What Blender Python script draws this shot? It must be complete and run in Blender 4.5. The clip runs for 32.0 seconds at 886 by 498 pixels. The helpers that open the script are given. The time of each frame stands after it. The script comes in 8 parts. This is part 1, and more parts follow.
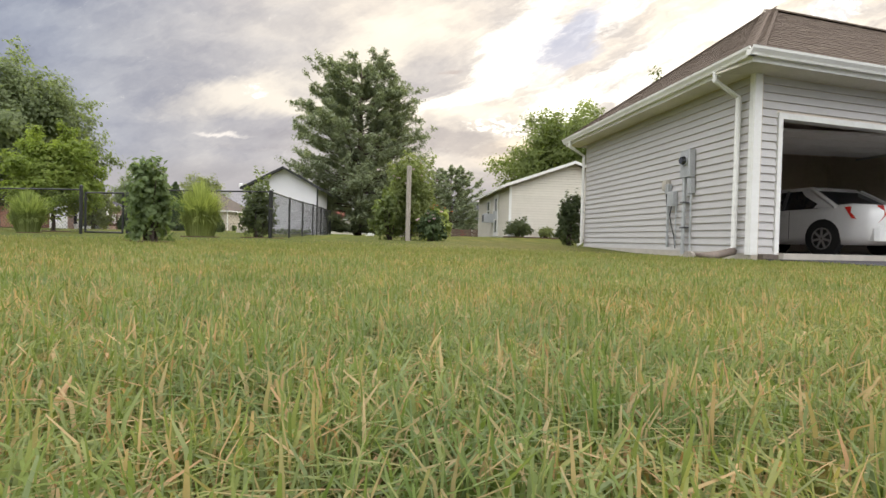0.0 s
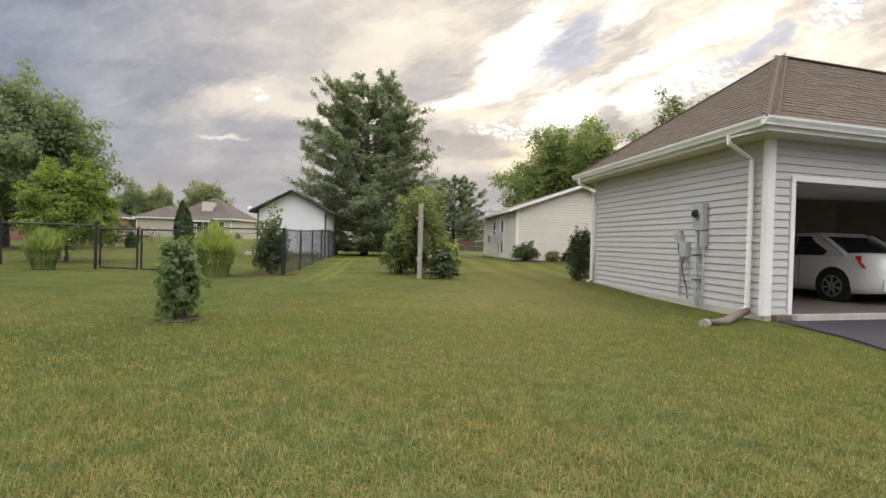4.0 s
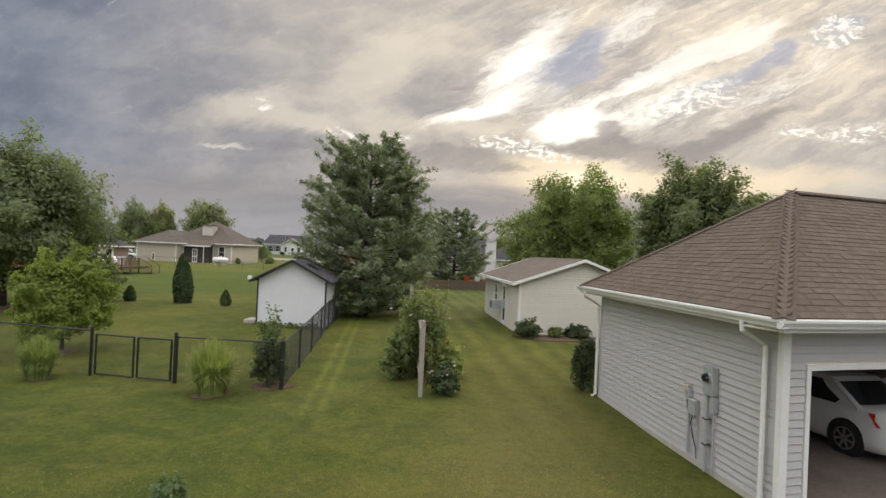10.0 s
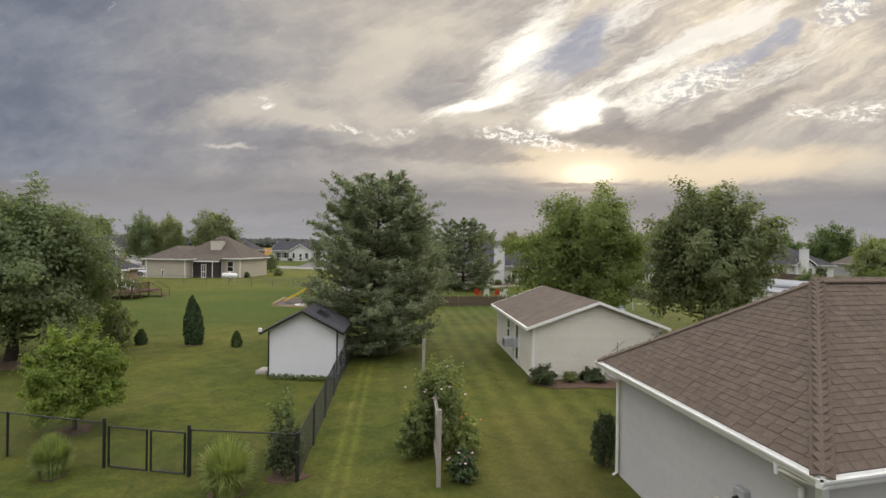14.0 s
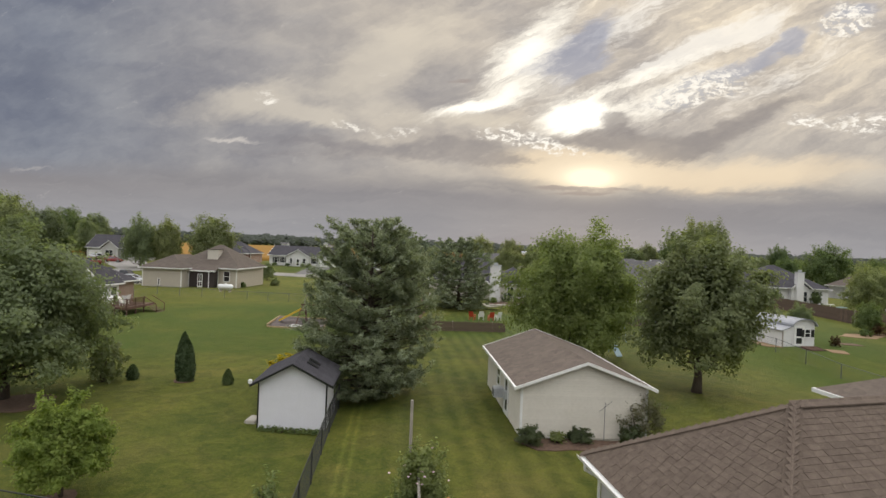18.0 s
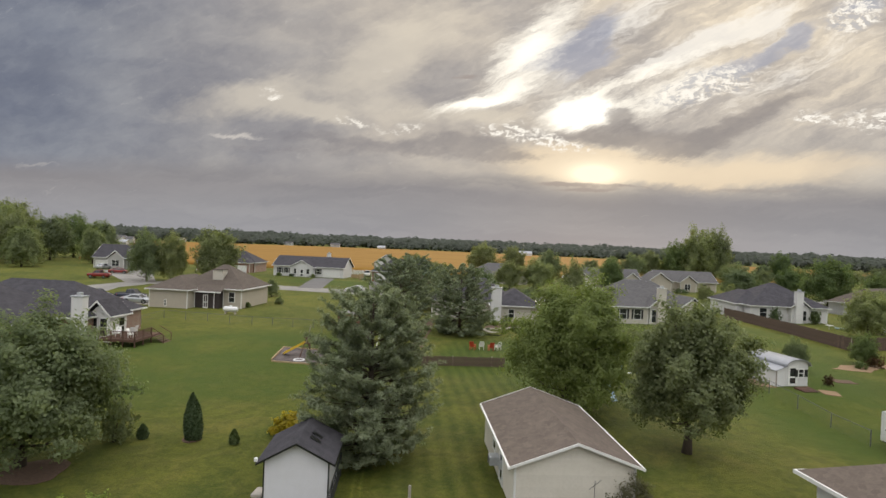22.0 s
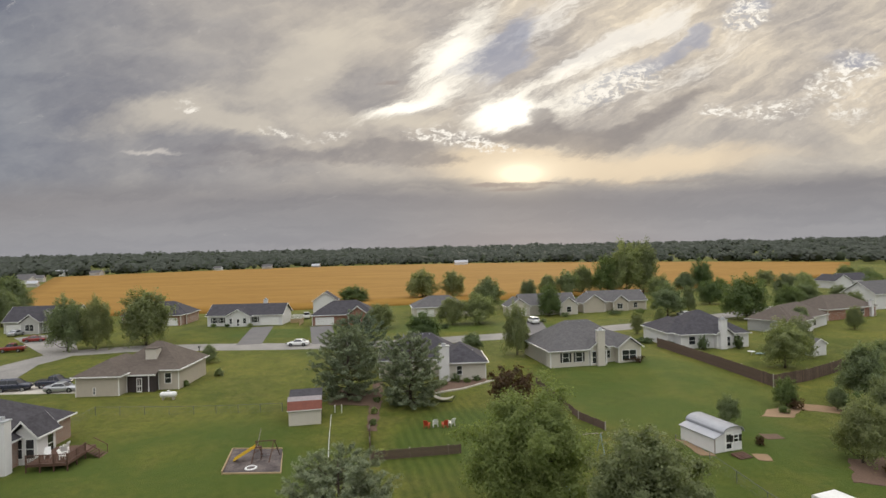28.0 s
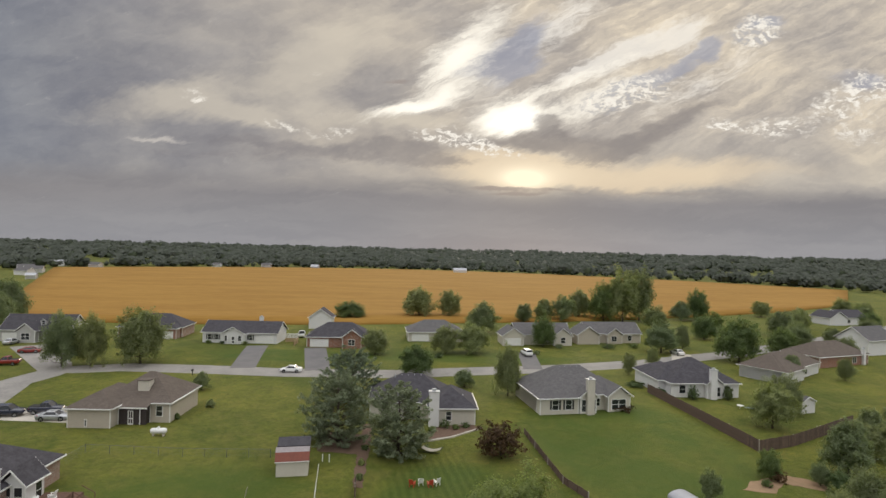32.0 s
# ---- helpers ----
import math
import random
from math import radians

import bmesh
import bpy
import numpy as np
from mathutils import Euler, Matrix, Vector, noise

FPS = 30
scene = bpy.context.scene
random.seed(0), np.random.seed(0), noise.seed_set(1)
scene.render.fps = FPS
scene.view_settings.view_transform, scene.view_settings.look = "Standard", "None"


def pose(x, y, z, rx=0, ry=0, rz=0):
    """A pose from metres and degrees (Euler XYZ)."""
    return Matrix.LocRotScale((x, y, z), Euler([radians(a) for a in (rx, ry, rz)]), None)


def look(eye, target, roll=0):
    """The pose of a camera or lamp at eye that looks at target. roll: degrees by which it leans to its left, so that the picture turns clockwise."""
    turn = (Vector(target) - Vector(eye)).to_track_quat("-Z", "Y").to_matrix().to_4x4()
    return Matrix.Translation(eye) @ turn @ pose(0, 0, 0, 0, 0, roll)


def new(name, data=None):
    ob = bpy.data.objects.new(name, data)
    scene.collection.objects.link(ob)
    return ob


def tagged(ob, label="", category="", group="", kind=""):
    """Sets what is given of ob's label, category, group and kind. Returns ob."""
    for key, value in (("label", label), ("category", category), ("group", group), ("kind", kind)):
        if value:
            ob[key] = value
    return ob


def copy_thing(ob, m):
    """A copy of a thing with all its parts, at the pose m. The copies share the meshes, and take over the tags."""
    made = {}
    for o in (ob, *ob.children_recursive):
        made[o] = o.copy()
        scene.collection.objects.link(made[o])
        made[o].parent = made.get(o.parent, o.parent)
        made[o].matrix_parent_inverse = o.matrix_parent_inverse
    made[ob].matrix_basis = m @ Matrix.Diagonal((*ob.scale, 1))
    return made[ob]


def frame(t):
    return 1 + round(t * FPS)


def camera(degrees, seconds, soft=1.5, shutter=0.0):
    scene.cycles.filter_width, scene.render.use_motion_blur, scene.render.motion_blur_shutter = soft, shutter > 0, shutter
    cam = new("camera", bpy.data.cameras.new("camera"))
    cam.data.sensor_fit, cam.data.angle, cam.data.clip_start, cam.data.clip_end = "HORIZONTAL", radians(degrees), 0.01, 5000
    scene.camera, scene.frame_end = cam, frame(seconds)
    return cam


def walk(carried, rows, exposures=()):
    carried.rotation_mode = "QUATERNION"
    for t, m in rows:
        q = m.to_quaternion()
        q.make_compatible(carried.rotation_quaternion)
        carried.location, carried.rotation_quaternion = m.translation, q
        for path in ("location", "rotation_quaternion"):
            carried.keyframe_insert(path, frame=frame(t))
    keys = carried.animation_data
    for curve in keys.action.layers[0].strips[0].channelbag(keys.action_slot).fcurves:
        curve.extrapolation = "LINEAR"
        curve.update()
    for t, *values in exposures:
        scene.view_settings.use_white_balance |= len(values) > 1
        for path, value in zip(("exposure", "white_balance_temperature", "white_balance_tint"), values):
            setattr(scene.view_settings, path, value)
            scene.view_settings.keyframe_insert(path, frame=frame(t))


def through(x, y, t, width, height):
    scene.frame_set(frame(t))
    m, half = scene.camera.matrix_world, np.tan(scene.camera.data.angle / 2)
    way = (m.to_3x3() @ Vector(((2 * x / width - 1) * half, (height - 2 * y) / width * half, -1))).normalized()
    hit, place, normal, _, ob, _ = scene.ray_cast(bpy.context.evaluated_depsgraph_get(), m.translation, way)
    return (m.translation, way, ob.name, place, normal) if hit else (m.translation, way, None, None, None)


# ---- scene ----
cam = camera(77.0, 32.0, 1.5)
PATH = [
    (0, (0.961, 3.550, 0.140), (0.805, 5.544, 0.104), 1.50),
    (0.5, (0.967, 3.580, 0.219), (0.819, 5.575, 0.183), 1.70),
    (1, (0.972, 3.569, 0.345), (0.839, 5.565, 0.318), 2.00),
    (1.5, (0.953, 3.527, 0.385), (0.830, 5.522, 0.359), 2.20),
    (2, (0.923, 3.511, 0.404), (0.807, 5.507, 0.360), 2.20),
    (2.5, (0.892, 3.501, 0.434), (0.760, 5.496, 0.394), 2.10),
    (3, (0.803, 3.430, 0.535), (0.650, 5.424, 0.511), 2.00),
    (3.5, (0.731, 3.418, 0.744), (0.569, 5.412, 0.718), 1.60),
    (5.5, (0.601, 3.337, 2.176), (0.441, 5.330, 2.153), 1.90),
    (6, (0.571, 3.301, 2.594), (0.405, 5.295, 2.580), 2.00),
    (6.5, (0.572, 3.266, 2.931), (0.412, 5.259, 2.929), 2.00),
    (7, (0.592, 3.254, 2.984), (0.437, 5.248, 2.962), 2.20),
    (7.5, (0.600, 3.247, 2.924), (0.451, 5.240, 2.880), 2.40),
    (8, (0.620, 3.297, 2.892), (0.477, 5.292, 2.848), 2.50),
    (8.5, (0.597, 3.362, 2.962), (0.455, 5.356, 2.918), 2.25),
    (9, (0.565, 3.509, 3.162), (0.412, 5.503, 3.139), 2.20),
    (9.5, (0.546, 3.591, 3.407), (0.383, 5.584, 3.433), 2.70),
    (10, (0.505, 3.658, 3.686), (0.341, 5.651, 3.703), 2.60),
    (10.5, (0.458, 3.675, 3.994), (0.299, 5.669, 3.984), 2.05),
    (11, (0.424, 3.685, 4.305), (0.261, 5.678, 4.290), 2.10),
    (11.5, (0.388, 3.675, 4.606), (0.209, 5.669, 4.599), 2.25),
    (12, (0.353, 3.673, 4.892), (0.164, 5.665, 4.890), 2.40),
    (12.5, (0.335, 3.685, 5.182), (0.148, 5.676, 5.165), 2.30),
    (13, (0.316, 3.701, 5.462), (0.137, 5.692, 5.435), 1.80),
    (13.5, (0.305, 3.752, 5.745), (0.121, 5.743, 5.723), 1.25),
    (14, (0.277, 3.965, 5.993), (0.088, 5.956, 5.984), 0.80),
    (14.5, (0.298, 4.124, 6.277), (0.114, 6.116, 6.276), 1.70),
    (16.5, (0.389, 4.166, 7.363), (0.196, 6.157, 7.368), 2.20),
    (17, (0.409, 4.094, 7.686), (0.207, 6.084, 7.686), 2.10),
    (17.5, (0.447, 4.030, 8.047), (0.250, 6.019, 8.045), 1.80),
    (18, (0.510, 3.860, 8.474), (0.326, 5.851, 8.465), 2.30),
    (18.5, (0.556, 3.782, 8.832), (0.381, 5.773, 8.812), 2.60),
    (19, (0.606, 3.655, 9.225), (0.432, 5.647, 9.207), 2.80),
    (19.5, (0.639, 3.533, 9.672), (0.462, 5.525, 9.667), 2.55),
    (20, (0.690, 3.307, 10.225), (0.508, 5.298, 10.229), 2.10),
    (20.5, (0.697, 3.204, 10.755), (0.513, 5.195, 10.747), 1.75),
    (21, (0.714, 3.159, 11.289), (0.520, 5.149, 11.263), 2.30),
    (21.5, (0.736, 2.972, 11.905), (0.538, 4.962, 11.876), 2.80),
    (22, (0.749, 2.833, 12.525), (0.552, 4.823, 12.502), 2.40),
    (22.5, (0.826, 2.773, 13.142), (0.671, 4.767, 13.116), 2.30),
    (23, (0.810, 2.792, 13.756), (0.746, 4.791, 13.733), 2.40),
    (23.5, (0.831, 2.990, 14.306), (0.853, 4.990, 14.287), 2.40),
    (24, (0.731, 2.991, 14.910), (0.782, 4.990, 14.890), 2.30),
    (24.5, (0.635, 2.955, 15.443), (0.681, 4.955, 15.417), 1.90),
    (26.5, (-0.306, 2.871, 18.371), (-0.267, 4.871, 18.339), -0.20),
    (27, (-0.497, 2.879, 19.273), (-0.461, 4.878, 19.246), -1.20),
    (27.5, (-0.540, 2.724, 20.246), (-0.504, 4.723, 20.235), -1.40),
    (28, (-0.520, 2.537, 21.174), (-0.484, 4.537, 21.171), -1.30),
    (28.5, (-0.520, 2.398, 22.124), (-0.484, 4.397, 22.116), -1.10),
    (29, (-0.261, 2.460, 23.011), (-0.229, 4.459, 22.983), -0.00),
    (29.5, (-0.216, 2.321, 23.939), (-0.177, 4.319, 23.902), 0.75),
    (30, (-0.085, 2.107, 24.826), (-0.045, 4.106, 24.789), 0.90),
    (30.5, (0.073, 2.192, 25.698), (0.109, 4.191, 25.657), 1.10),
    (31, (0.182, 2.074, 26.583), (0.217, 4.073, 26.551), 1.30),
    (31.5, (0.200, 2.061, 27.394), (0.235, 4.062, 27.379), 1.35),
    (32, (0.091, 1.898, 28.254), (0.126, 3.897, 28.255), 1.40),
]
walk(cam, [(t, look(eye, target, roll)) for t, eye, target, roll in PATH],
     [(0, 0.85), (3, 0.75), (6, 0.42), (10, 0.22), (13, 0.12), (17, 0.03), (27, 0.0), (30, -0.1), (32, -0.12)])

# ---------- world, sun ----------
class Nodes:
    """A short way of wiring shader nodes."""

    def __init__(self, nt):
        self.nt = nt

    def add(self, kind, **values):
        n = self.nt.nodes.new(kind)
        for k, v in values.items():
            setattr(n, k, v)
        return n

    def join(self, a, b):
        self.nt.links.new(a, b)

    def put(self, socket, v):
        if isinstance(v, bpy.types.NodeSocket):
            self.nt.links.new(v, socket)
        elif v is not None:
            socket.default_value = v

    def math(self, op, a, b=None, c=None, clamp=False):
        n = self.add("ShaderNodeMath", operation=op, use_clamp=clamp)
        for s, v in zip(n.inputs, (a, b, c)):
            self.put(s, v)
        return n.outputs[0]

    def vec(self, op, a, b=None):
        n = self.add("ShaderNodeVectorMath", operation=op)
        self.put(n.inputs[0], a)
        if b is not None:
            self.put(n.inputs[1], b)
        return n.outputs["Value"] if op in ("DOT_PRODUCT", "LENGTH") else n.outputs[0]

    def noise(self, v, scale, detail=4.0, rough=0.55, distort=0.0):
        n = self.add("ShaderNodeTexNoise")
        self.put(n.inputs["Vector"], v)
        for k, x in (("Scale", scale), ("Detail", detail), ("Roughness", rough), ("Distortion", distort)):
            n.inputs[k].default_value = x
        return n

    def mapped(self, v, loc=(0, 0, 0), rot=(0, 0, 0), size=(1, 1, 1), kind="POINT"):
        n = self.add("ShaderNodeMapping", vector_type=kind)
        self.put(n.inputs["Vector"], v)
        n.inputs["Location"].default_value, n.inputs["Rotation"].default_value, n.inputs["Scale"].default_value = loc, rot, size
        return n.outputs[0]

    def turned(self, v, turn, size, loc=(0, 0, 0)):
        """Turn first, then stretch."""
        return self.mapped(self.mapped(v, loc, (0, 0, radians(turn))), size=size)

    def mix(self, f, a, b, blend="MIX"):
        n = self.add("ShaderNodeMix", data_type="RGBA", blend_type=blend)
        self.put(n.inputs[0], f)
        for s, v in ((n.inputs[6], a), (n.inputs[7], b)):
            self.put(s, (*v, 1) if isinstance(v, tuple) and len(v) == 3 else v)
        return n.outputs[2]

    def ramp(self, f, *stops):
        n = self.add("ShaderNodeValToRGB")
        self.put(n.inputs[0], f)
        el = n.color_ramp.elements
        while len(el) < len(stops):
            el.new(0.5)
        for e, (p, c) in zip(el, stops):
            e.position, e.color = p, (*c, 1) if len(c) == 3 else c
        return n.outputs[0]

    def remap(self, v, a, b, c=0.0, d=1.0, smooth=True):
        n = self.add("ShaderNodeMapRange", interpolation_type="SMOOTHSTEP" if smooth else "LINEAR")
        self.put(n.inputs[0], v)
        for i, x in enumerate((a, b, c, d)):
            n.inputs[1 + i].default_value = x
        return n.outputs[0]


SUN_AZ, SUN_EL = 9.0, 8.0          # degrees right of +y, and above the horizon

world = bpy.data.worlds.new("sky")
scene.world = world
world.use_nodes = True
world.node_tree.nodes.clear()
W = Nodes(world.node_tree)


def sky_world():
    co = W.add("ShaderNodeTexCoord").outputs["Generated"]
    sky = W.add("ShaderNodeTexSky", sky_type="NISHITA")
    sky.sun_disc = False
    sky.sun_elevation, sky.sun_rotation = radians(SUN_EL), radians(SUN_AZ)
    sep = W.add("ShaderNodeSeparateXYZ")
    W.join(co, sep.inputs[0])
    dx, dy, dz = sep.outputs
    ahead = W.remap(dy, 0.05, 0.45)
    ysafe = W.math("MAXIMUM", dy, 0.2)
    p = W.math("DIVIDE", dx, ysafe)
    q = W.math("DIVIDE", dz, ysafe)
    comb = W.add("ShaderNodeCombineXYZ")
    W.join(p, comb.inputs[0]), W.join(q, comb.inputs[1])
    pq = comb.outputs[0]

    def shifted(v, by, amount):
        k = W.vec("SCALE", W.vec("SUBTRACT", by, (0.5, 0.5, 0.5)))
        k.node.inputs["Scale"].default_value = amount
        return W.vec("ADD", v, k)
    # two scales of bending, the finer one along the wind
    wq = shifted(pq, W.noise(W.mapped(pq, size=(2.5, 5.0, 1)), 2.2, 5, 0.6).outputs["Color"], 0.055)
    wq = shifted(wq, W.noise(W.turned(pq, -28, (3.0, 12.0, 1)), 5.0, 7, 0.7).outputs["Color"], 0.030)

    def powers(v):
        """P P, P Q, Q Q and P, Q, 1 of a place on the sky."""
        sp = W.add("ShaderNodeSeparateXYZ")
        W.join(v, sp.inputs[0])
        second, first = W.add("ShaderNodeCombineXYZ"), W.add("ShaderNodeCombineXYZ")
        for k, (i, j) in enumerate(((0, 0), (0, 1), (1, 1))):
            W.join(W.math("MULTIPLY", sp.outputs[i], sp.outputs[j]), second.inputs[k])
        W.join(sp.outputs[0], first.inputs[0]), W.join(sp.outputs[1], first.inputs[1])
        first.inputs[2].default_value = 1.0
        return second.outputs[0], first.outputs[0]

    def total(rows, place):
        """A sum of soft tilted ellipses."""
        s = None
        for gain, x, y, sx, sy, turn in rows:
            c, n, i, j = math.cos(radians(turn)), math.sin(radians(turn)), (1.12 * sx) ** -2, (1.12 * sy) ** -2
            A, B, C = c * c * i + n * n * j, c * n * (i - j), n * n * i + c * c * j
            two = W.vec("DOT_PRODUCT", place[0], (-A, -2 * B, -C))
            one = W.vec("DOT_PRODUCT", place[1], (2 * (A * x + B * y), 2 * (B * x + C * y), math.log(gain) - A * x * x - 2 * B * x * y - C * y * y))
            v = W.math("EXPONENT", W.math("ADD", two, one))
            s = v if s is None else W.math("ADD", s, v)
        return s

    def torn(field, edge, amount, lo, hi):
        """A soft shape whose rim is torn by a noise."""
        return W.remap(W.math("MULTIPLY_ADD", W.math("SUBTRACT", edge, 0.5), amount, field), lo, hi)

    bent, plain = powers(wq), powers(pq)
    streak = W.noise(W.turned(wq, -28, (1.6, 13.0, 1)), 3.2, 9, 0.66).outputs[0]
    fine = W.noise(W.turned(wq, -24, (3.0, 14.0, 1), (3, 7, 0)), 9.0, 7, 0.68).outputs[0]
    puff = W.noise(W.mapped(wq, size=(1, 2.0, 1), loc=(7, 2, 0)), 6.0, 8, 0.62).outputs[0]
    crisp = W.noise(W.mapped(pq, size=(1, 2.2, 1), loc=(1, 4, 0)), 22.0, 7, 0.68).outputs[0]
    broad = W.noise(W.mapped(wq, size=(1.0, 2.6, 1), loc=(3, 1, 0)), 2.1, 5, 0.55).outputs[0]
    flat = W.noise(W.mapped(wq, size=(1.0, 9.0, 1), loc=(5, 3, 0)), 2.4, 7, 0.6).outputs[0]

    def toned(c, f, lo, hi, dark, light):
        return W.mix(W.remap(f, lo, hi), W.mix(1.0, c, dark, "MULTIPLY"), W.mix(1.0, c, light, "MULTIPLY"))
    # thin high cloud: slate to the left, warm white towards the light
    base = W.mix(W.remap(p, -0.92, -0.12), SKY_SLATE, SKY_MID)
    base = W.mix(W.remap(p, -0.25, 0.35), base, SKY_WARM)
    base = toned(base, broad, 0.34, 0.66, (0.80, 0.81, 0.86), (1.18, 1.15, 1.09))
    base = toned(base, puff, 0.30, 0.70, (0.84, 0.84, 0.87), (1.17, 1.15, 1.11))
    wispy = W.math("MULTIPLY", W.remap(p, -0.30, 0.30, 0.12, 0.85), W.remap(q, 0.12, 0.26))
    base = W.mix(wispy, base, toned(base, streak, 0.34, 0.64, (0.84, 0.84, 0.87), (1.20, 1.18, 1.14)))
    base = W.mix(wispy, base, toned(base, fine, 0.34, 0.66, (0.93, 0.93, 0.94), (1.08, 1.07, 1.06)))
    # the layered haze of cloud down to the horizon
    layer = toned(W.mix(W.remap(q, 0.0, 0.12), (0.325, 0.325, 0.345), (0.275, 0.262, 0.270)), flat, 0.35, 0.65, (0.93, 0.93, 0.94), (1.07, 1.06, 1.05))
    base = W.mix(W.remap(W.math("MULTIPLY_ADD", W.math("SUBTRACT", flat, 0.5), 0.05, q), 0.088, 0.150), layer, base)
    col = base
    # openings of pale blue
    blue = torn(total(SKY_BLUE, bent), streak, 1.3, 0.30, 0.95)
    # lit cloud
    heat = total(SKY_HOT, bent)
    hot = torn(heat, W.math("MULTIPLY_ADD", fine, 0.45, W.math("MULTIPLY", streak, 0.55)), 2.4, 0.20, 1.45)
    wisp = torn(total(SKY_WISP, bent), W.math("MULTIPLY_ADD", fine, 0.5, W.math("MULTIPLY", streak, 0.5)), 2.6, 0.22, 0.95)
    glow = torn(total(SKY_GLOW, bent), flat, 0.7, 0.15, 1.0)
    soft = torn(total(SKY_PUFF, bent), puff, 1.3, 0.15, 1.05)
    col = W.mix(W.math("MULTIPLY", soft, 0.62), col, (0.72, 0.645, 0.53))
    pale = torn(total(SKY_PALE, bent), flat, 0.8, 0.25, 0.75)
    col = W.mix(W.math("MULTIPLY", wisp, 0.72), col, (0.98, 0.93, 0.85))
    col = W.mix(W.math("MULTIPLY", pale, 0.75), col, (0.66, 0.61, 0.56))
    col = W.mix(W.math("MULTIPLY", blue, 0.70), col, (0.345, 0.365, 0.455))
    col = W.mix(hot, col, (1.16, 1.09, 0.95))
    col = W.mix(W.remap(heat, 1.0, 2.0), col, (1.30, 1.24, 1.12))
    col = W.mix(W.math("MULTIPLY", glow, 0.82), col, (0.86, 0.70, 0.50))
    # grey banks in front of the light
    bank = torn(total(SKY_BANK, bent), W.math("MULTIPLY_ADD", crisp, 0.6, W.math("MULTIPLY", fine, 0.4)), 2.0, 0.20, 1.05)
    shade = toned(W.mix(W.remap(p, -0.6, 0.3), (0.262, 0.250, 0.265), (0.305, 0.275, 0.262)), puff, 0.35, 0.65, (0.88, 0.88, 0.90), (1.18, 1.15, 1.10))
    col = W.mix(W.math("MULTIPLY", bank, 0.74), col, shade)
    # mackerel flecks
    fl = W.noise(W.mapped(wq, size=(1, 2.0, 1)), 58, 4, 0.62).outputs[0]
    high = total(SKY_FLECK[:2], bent)
    fleck = W.math("MULTIPLY", W.remap(fl, 0.44, 0.60), torn(W.math("ADD", high, total(SKY_FLECK[2:], bent)), crisp, 1.2, 0.25, 0.70))
    col = W.mix(fleck, col, (1.02, 0.96, 0.86))
    gaps = W.math("MULTIPLY", W.remap(fl, 0.50, 0.42), torn(high, crisp, 0.8, 0.25, 0.7))
    col = W.mix(W.math("MULTIPLY", gaps, 0.75), col, (0.52, 0.51, 0.52))
    # the veiled sun and the dark threads under it
    spot = W.math("ADD", W.math("MULTIPLY", total([(1.3, 0.161, 0.131, 0.030, 0.0125, 0)], plain), 1.0), W.math("MULTIPLY", total([(0.55, 0.163, 0.133, 0.070, 0.026, 0)], plain), 1.0), clamp=True)
    col = W.mix(spot, col, (1.25, 1.08, 0.80))
    line = torn(total(SKY_LINE, powers(shifted(pq, W.noise(W.mapped(pq, size=(6, 20, 1)), 4.0, 5, 0.6).outputs["Color"], 0.012))), crisp, 0.9, 0.25, 0.8)
    col = W.mix(W.math("MULTIPLY", line, 0.8), col, (0.36, 0.305, 0.28))
    # sky overhead and behind, unseen: cloud brightened at the zenith to light the ground
    back = W.noise(W.mapped(co, size=(1.5, 1.5, 3)), 2.2, 6, 0.6).outputs[0]
    over = W.mix(W.remap(dz, 0.05, 0.8), SKY_BACK[0], SKY_BACK[1])
    over = W.mix(W.remap(back, 0.35, 0.65), W.mix(1.0, over, (0.8, 0.8, 0.82), "MULTIPLY"), over)
    upper = W.remap(dz, 0.42, 0.75)
    front = W.math("MULTIPLY", ahead, W.math("SUBTRACT", 1.0, upper))
    col = W.mix(front, over, col)
    clear = W.add("ShaderNodeBackground")
    W.join(sky.outputs[0], clear.inputs[0])
    clear.inputs[1].default_value = 0.06
    cloud = W.add("ShaderNodeBackground")
    W.join(col, cloud.inputs[0])
    cloud.inputs[1].default_value = 1.0
    mixs = W.add("ShaderNodeMixShader")
    mixs.inputs[0].default_value = 0.985
    W.join(clear.outputs[0], mixs.inputs[1]), W.join(cloud.outputs[0], mixs.inputs[2])
    out = W.add("ShaderNodeOutputWorld")
    W.join(mixs.outputs[0], out.inputs[0])


SKY_SLATE, SKY_MID, SKY_WARM = (0.205, 0.226, 0.278), (0.48, 0.445, 0.405), (0.62, 0.565, 0.48)
SKY_BACK = ((0.36, 0.375, 0.41), (1.95, 1.94, 1.92))
# gain, p, q, half-width, half-height, turn: p and q are the tangents to the right of +y and up
SKY_HOT = [
    (1.5, 0.141, 0.245, 0.044, 0.0297, 1), (1.2, 0.117, 0.233, 0.058, 0.0179, 11), (1.0, 0.279, 0.275, 0.122, 0.0314, 19), (0.9, -0.063, 0.250, 0.076, 0.0142, 9),
    (0.9, 0.011, 0.276, 0.089, 0.0182, 17), (1.0, 0.029, 0.331, 0.074, 0.0304, 29), (0.95, 0.080, 0.405, 0.080, 0.0330, 47), (0.8, 0.248, 0.314, 0.123, 0.0118, 21),
]
SKY_WISP = [
    (0.75, 0.350, 0.366, 0.138, 0.0215, 26), (0.6, 0.285, 0.343, 0.140, 0.0138, 23), (0.55, 0.187, 0.397, 0.086, 0.0298, 42), (0.6, 0.454, 0.393, 0.032, 0.0270, 32),
    (0.45, 0.244, 0.416, 0.075, 0.0296, 42), (0.45, 0.516, 0.340, 0.107, 0.0287, 27), 
    (0.4, 0.428, 0.282, 0.082, 0.0174, 22), 
]
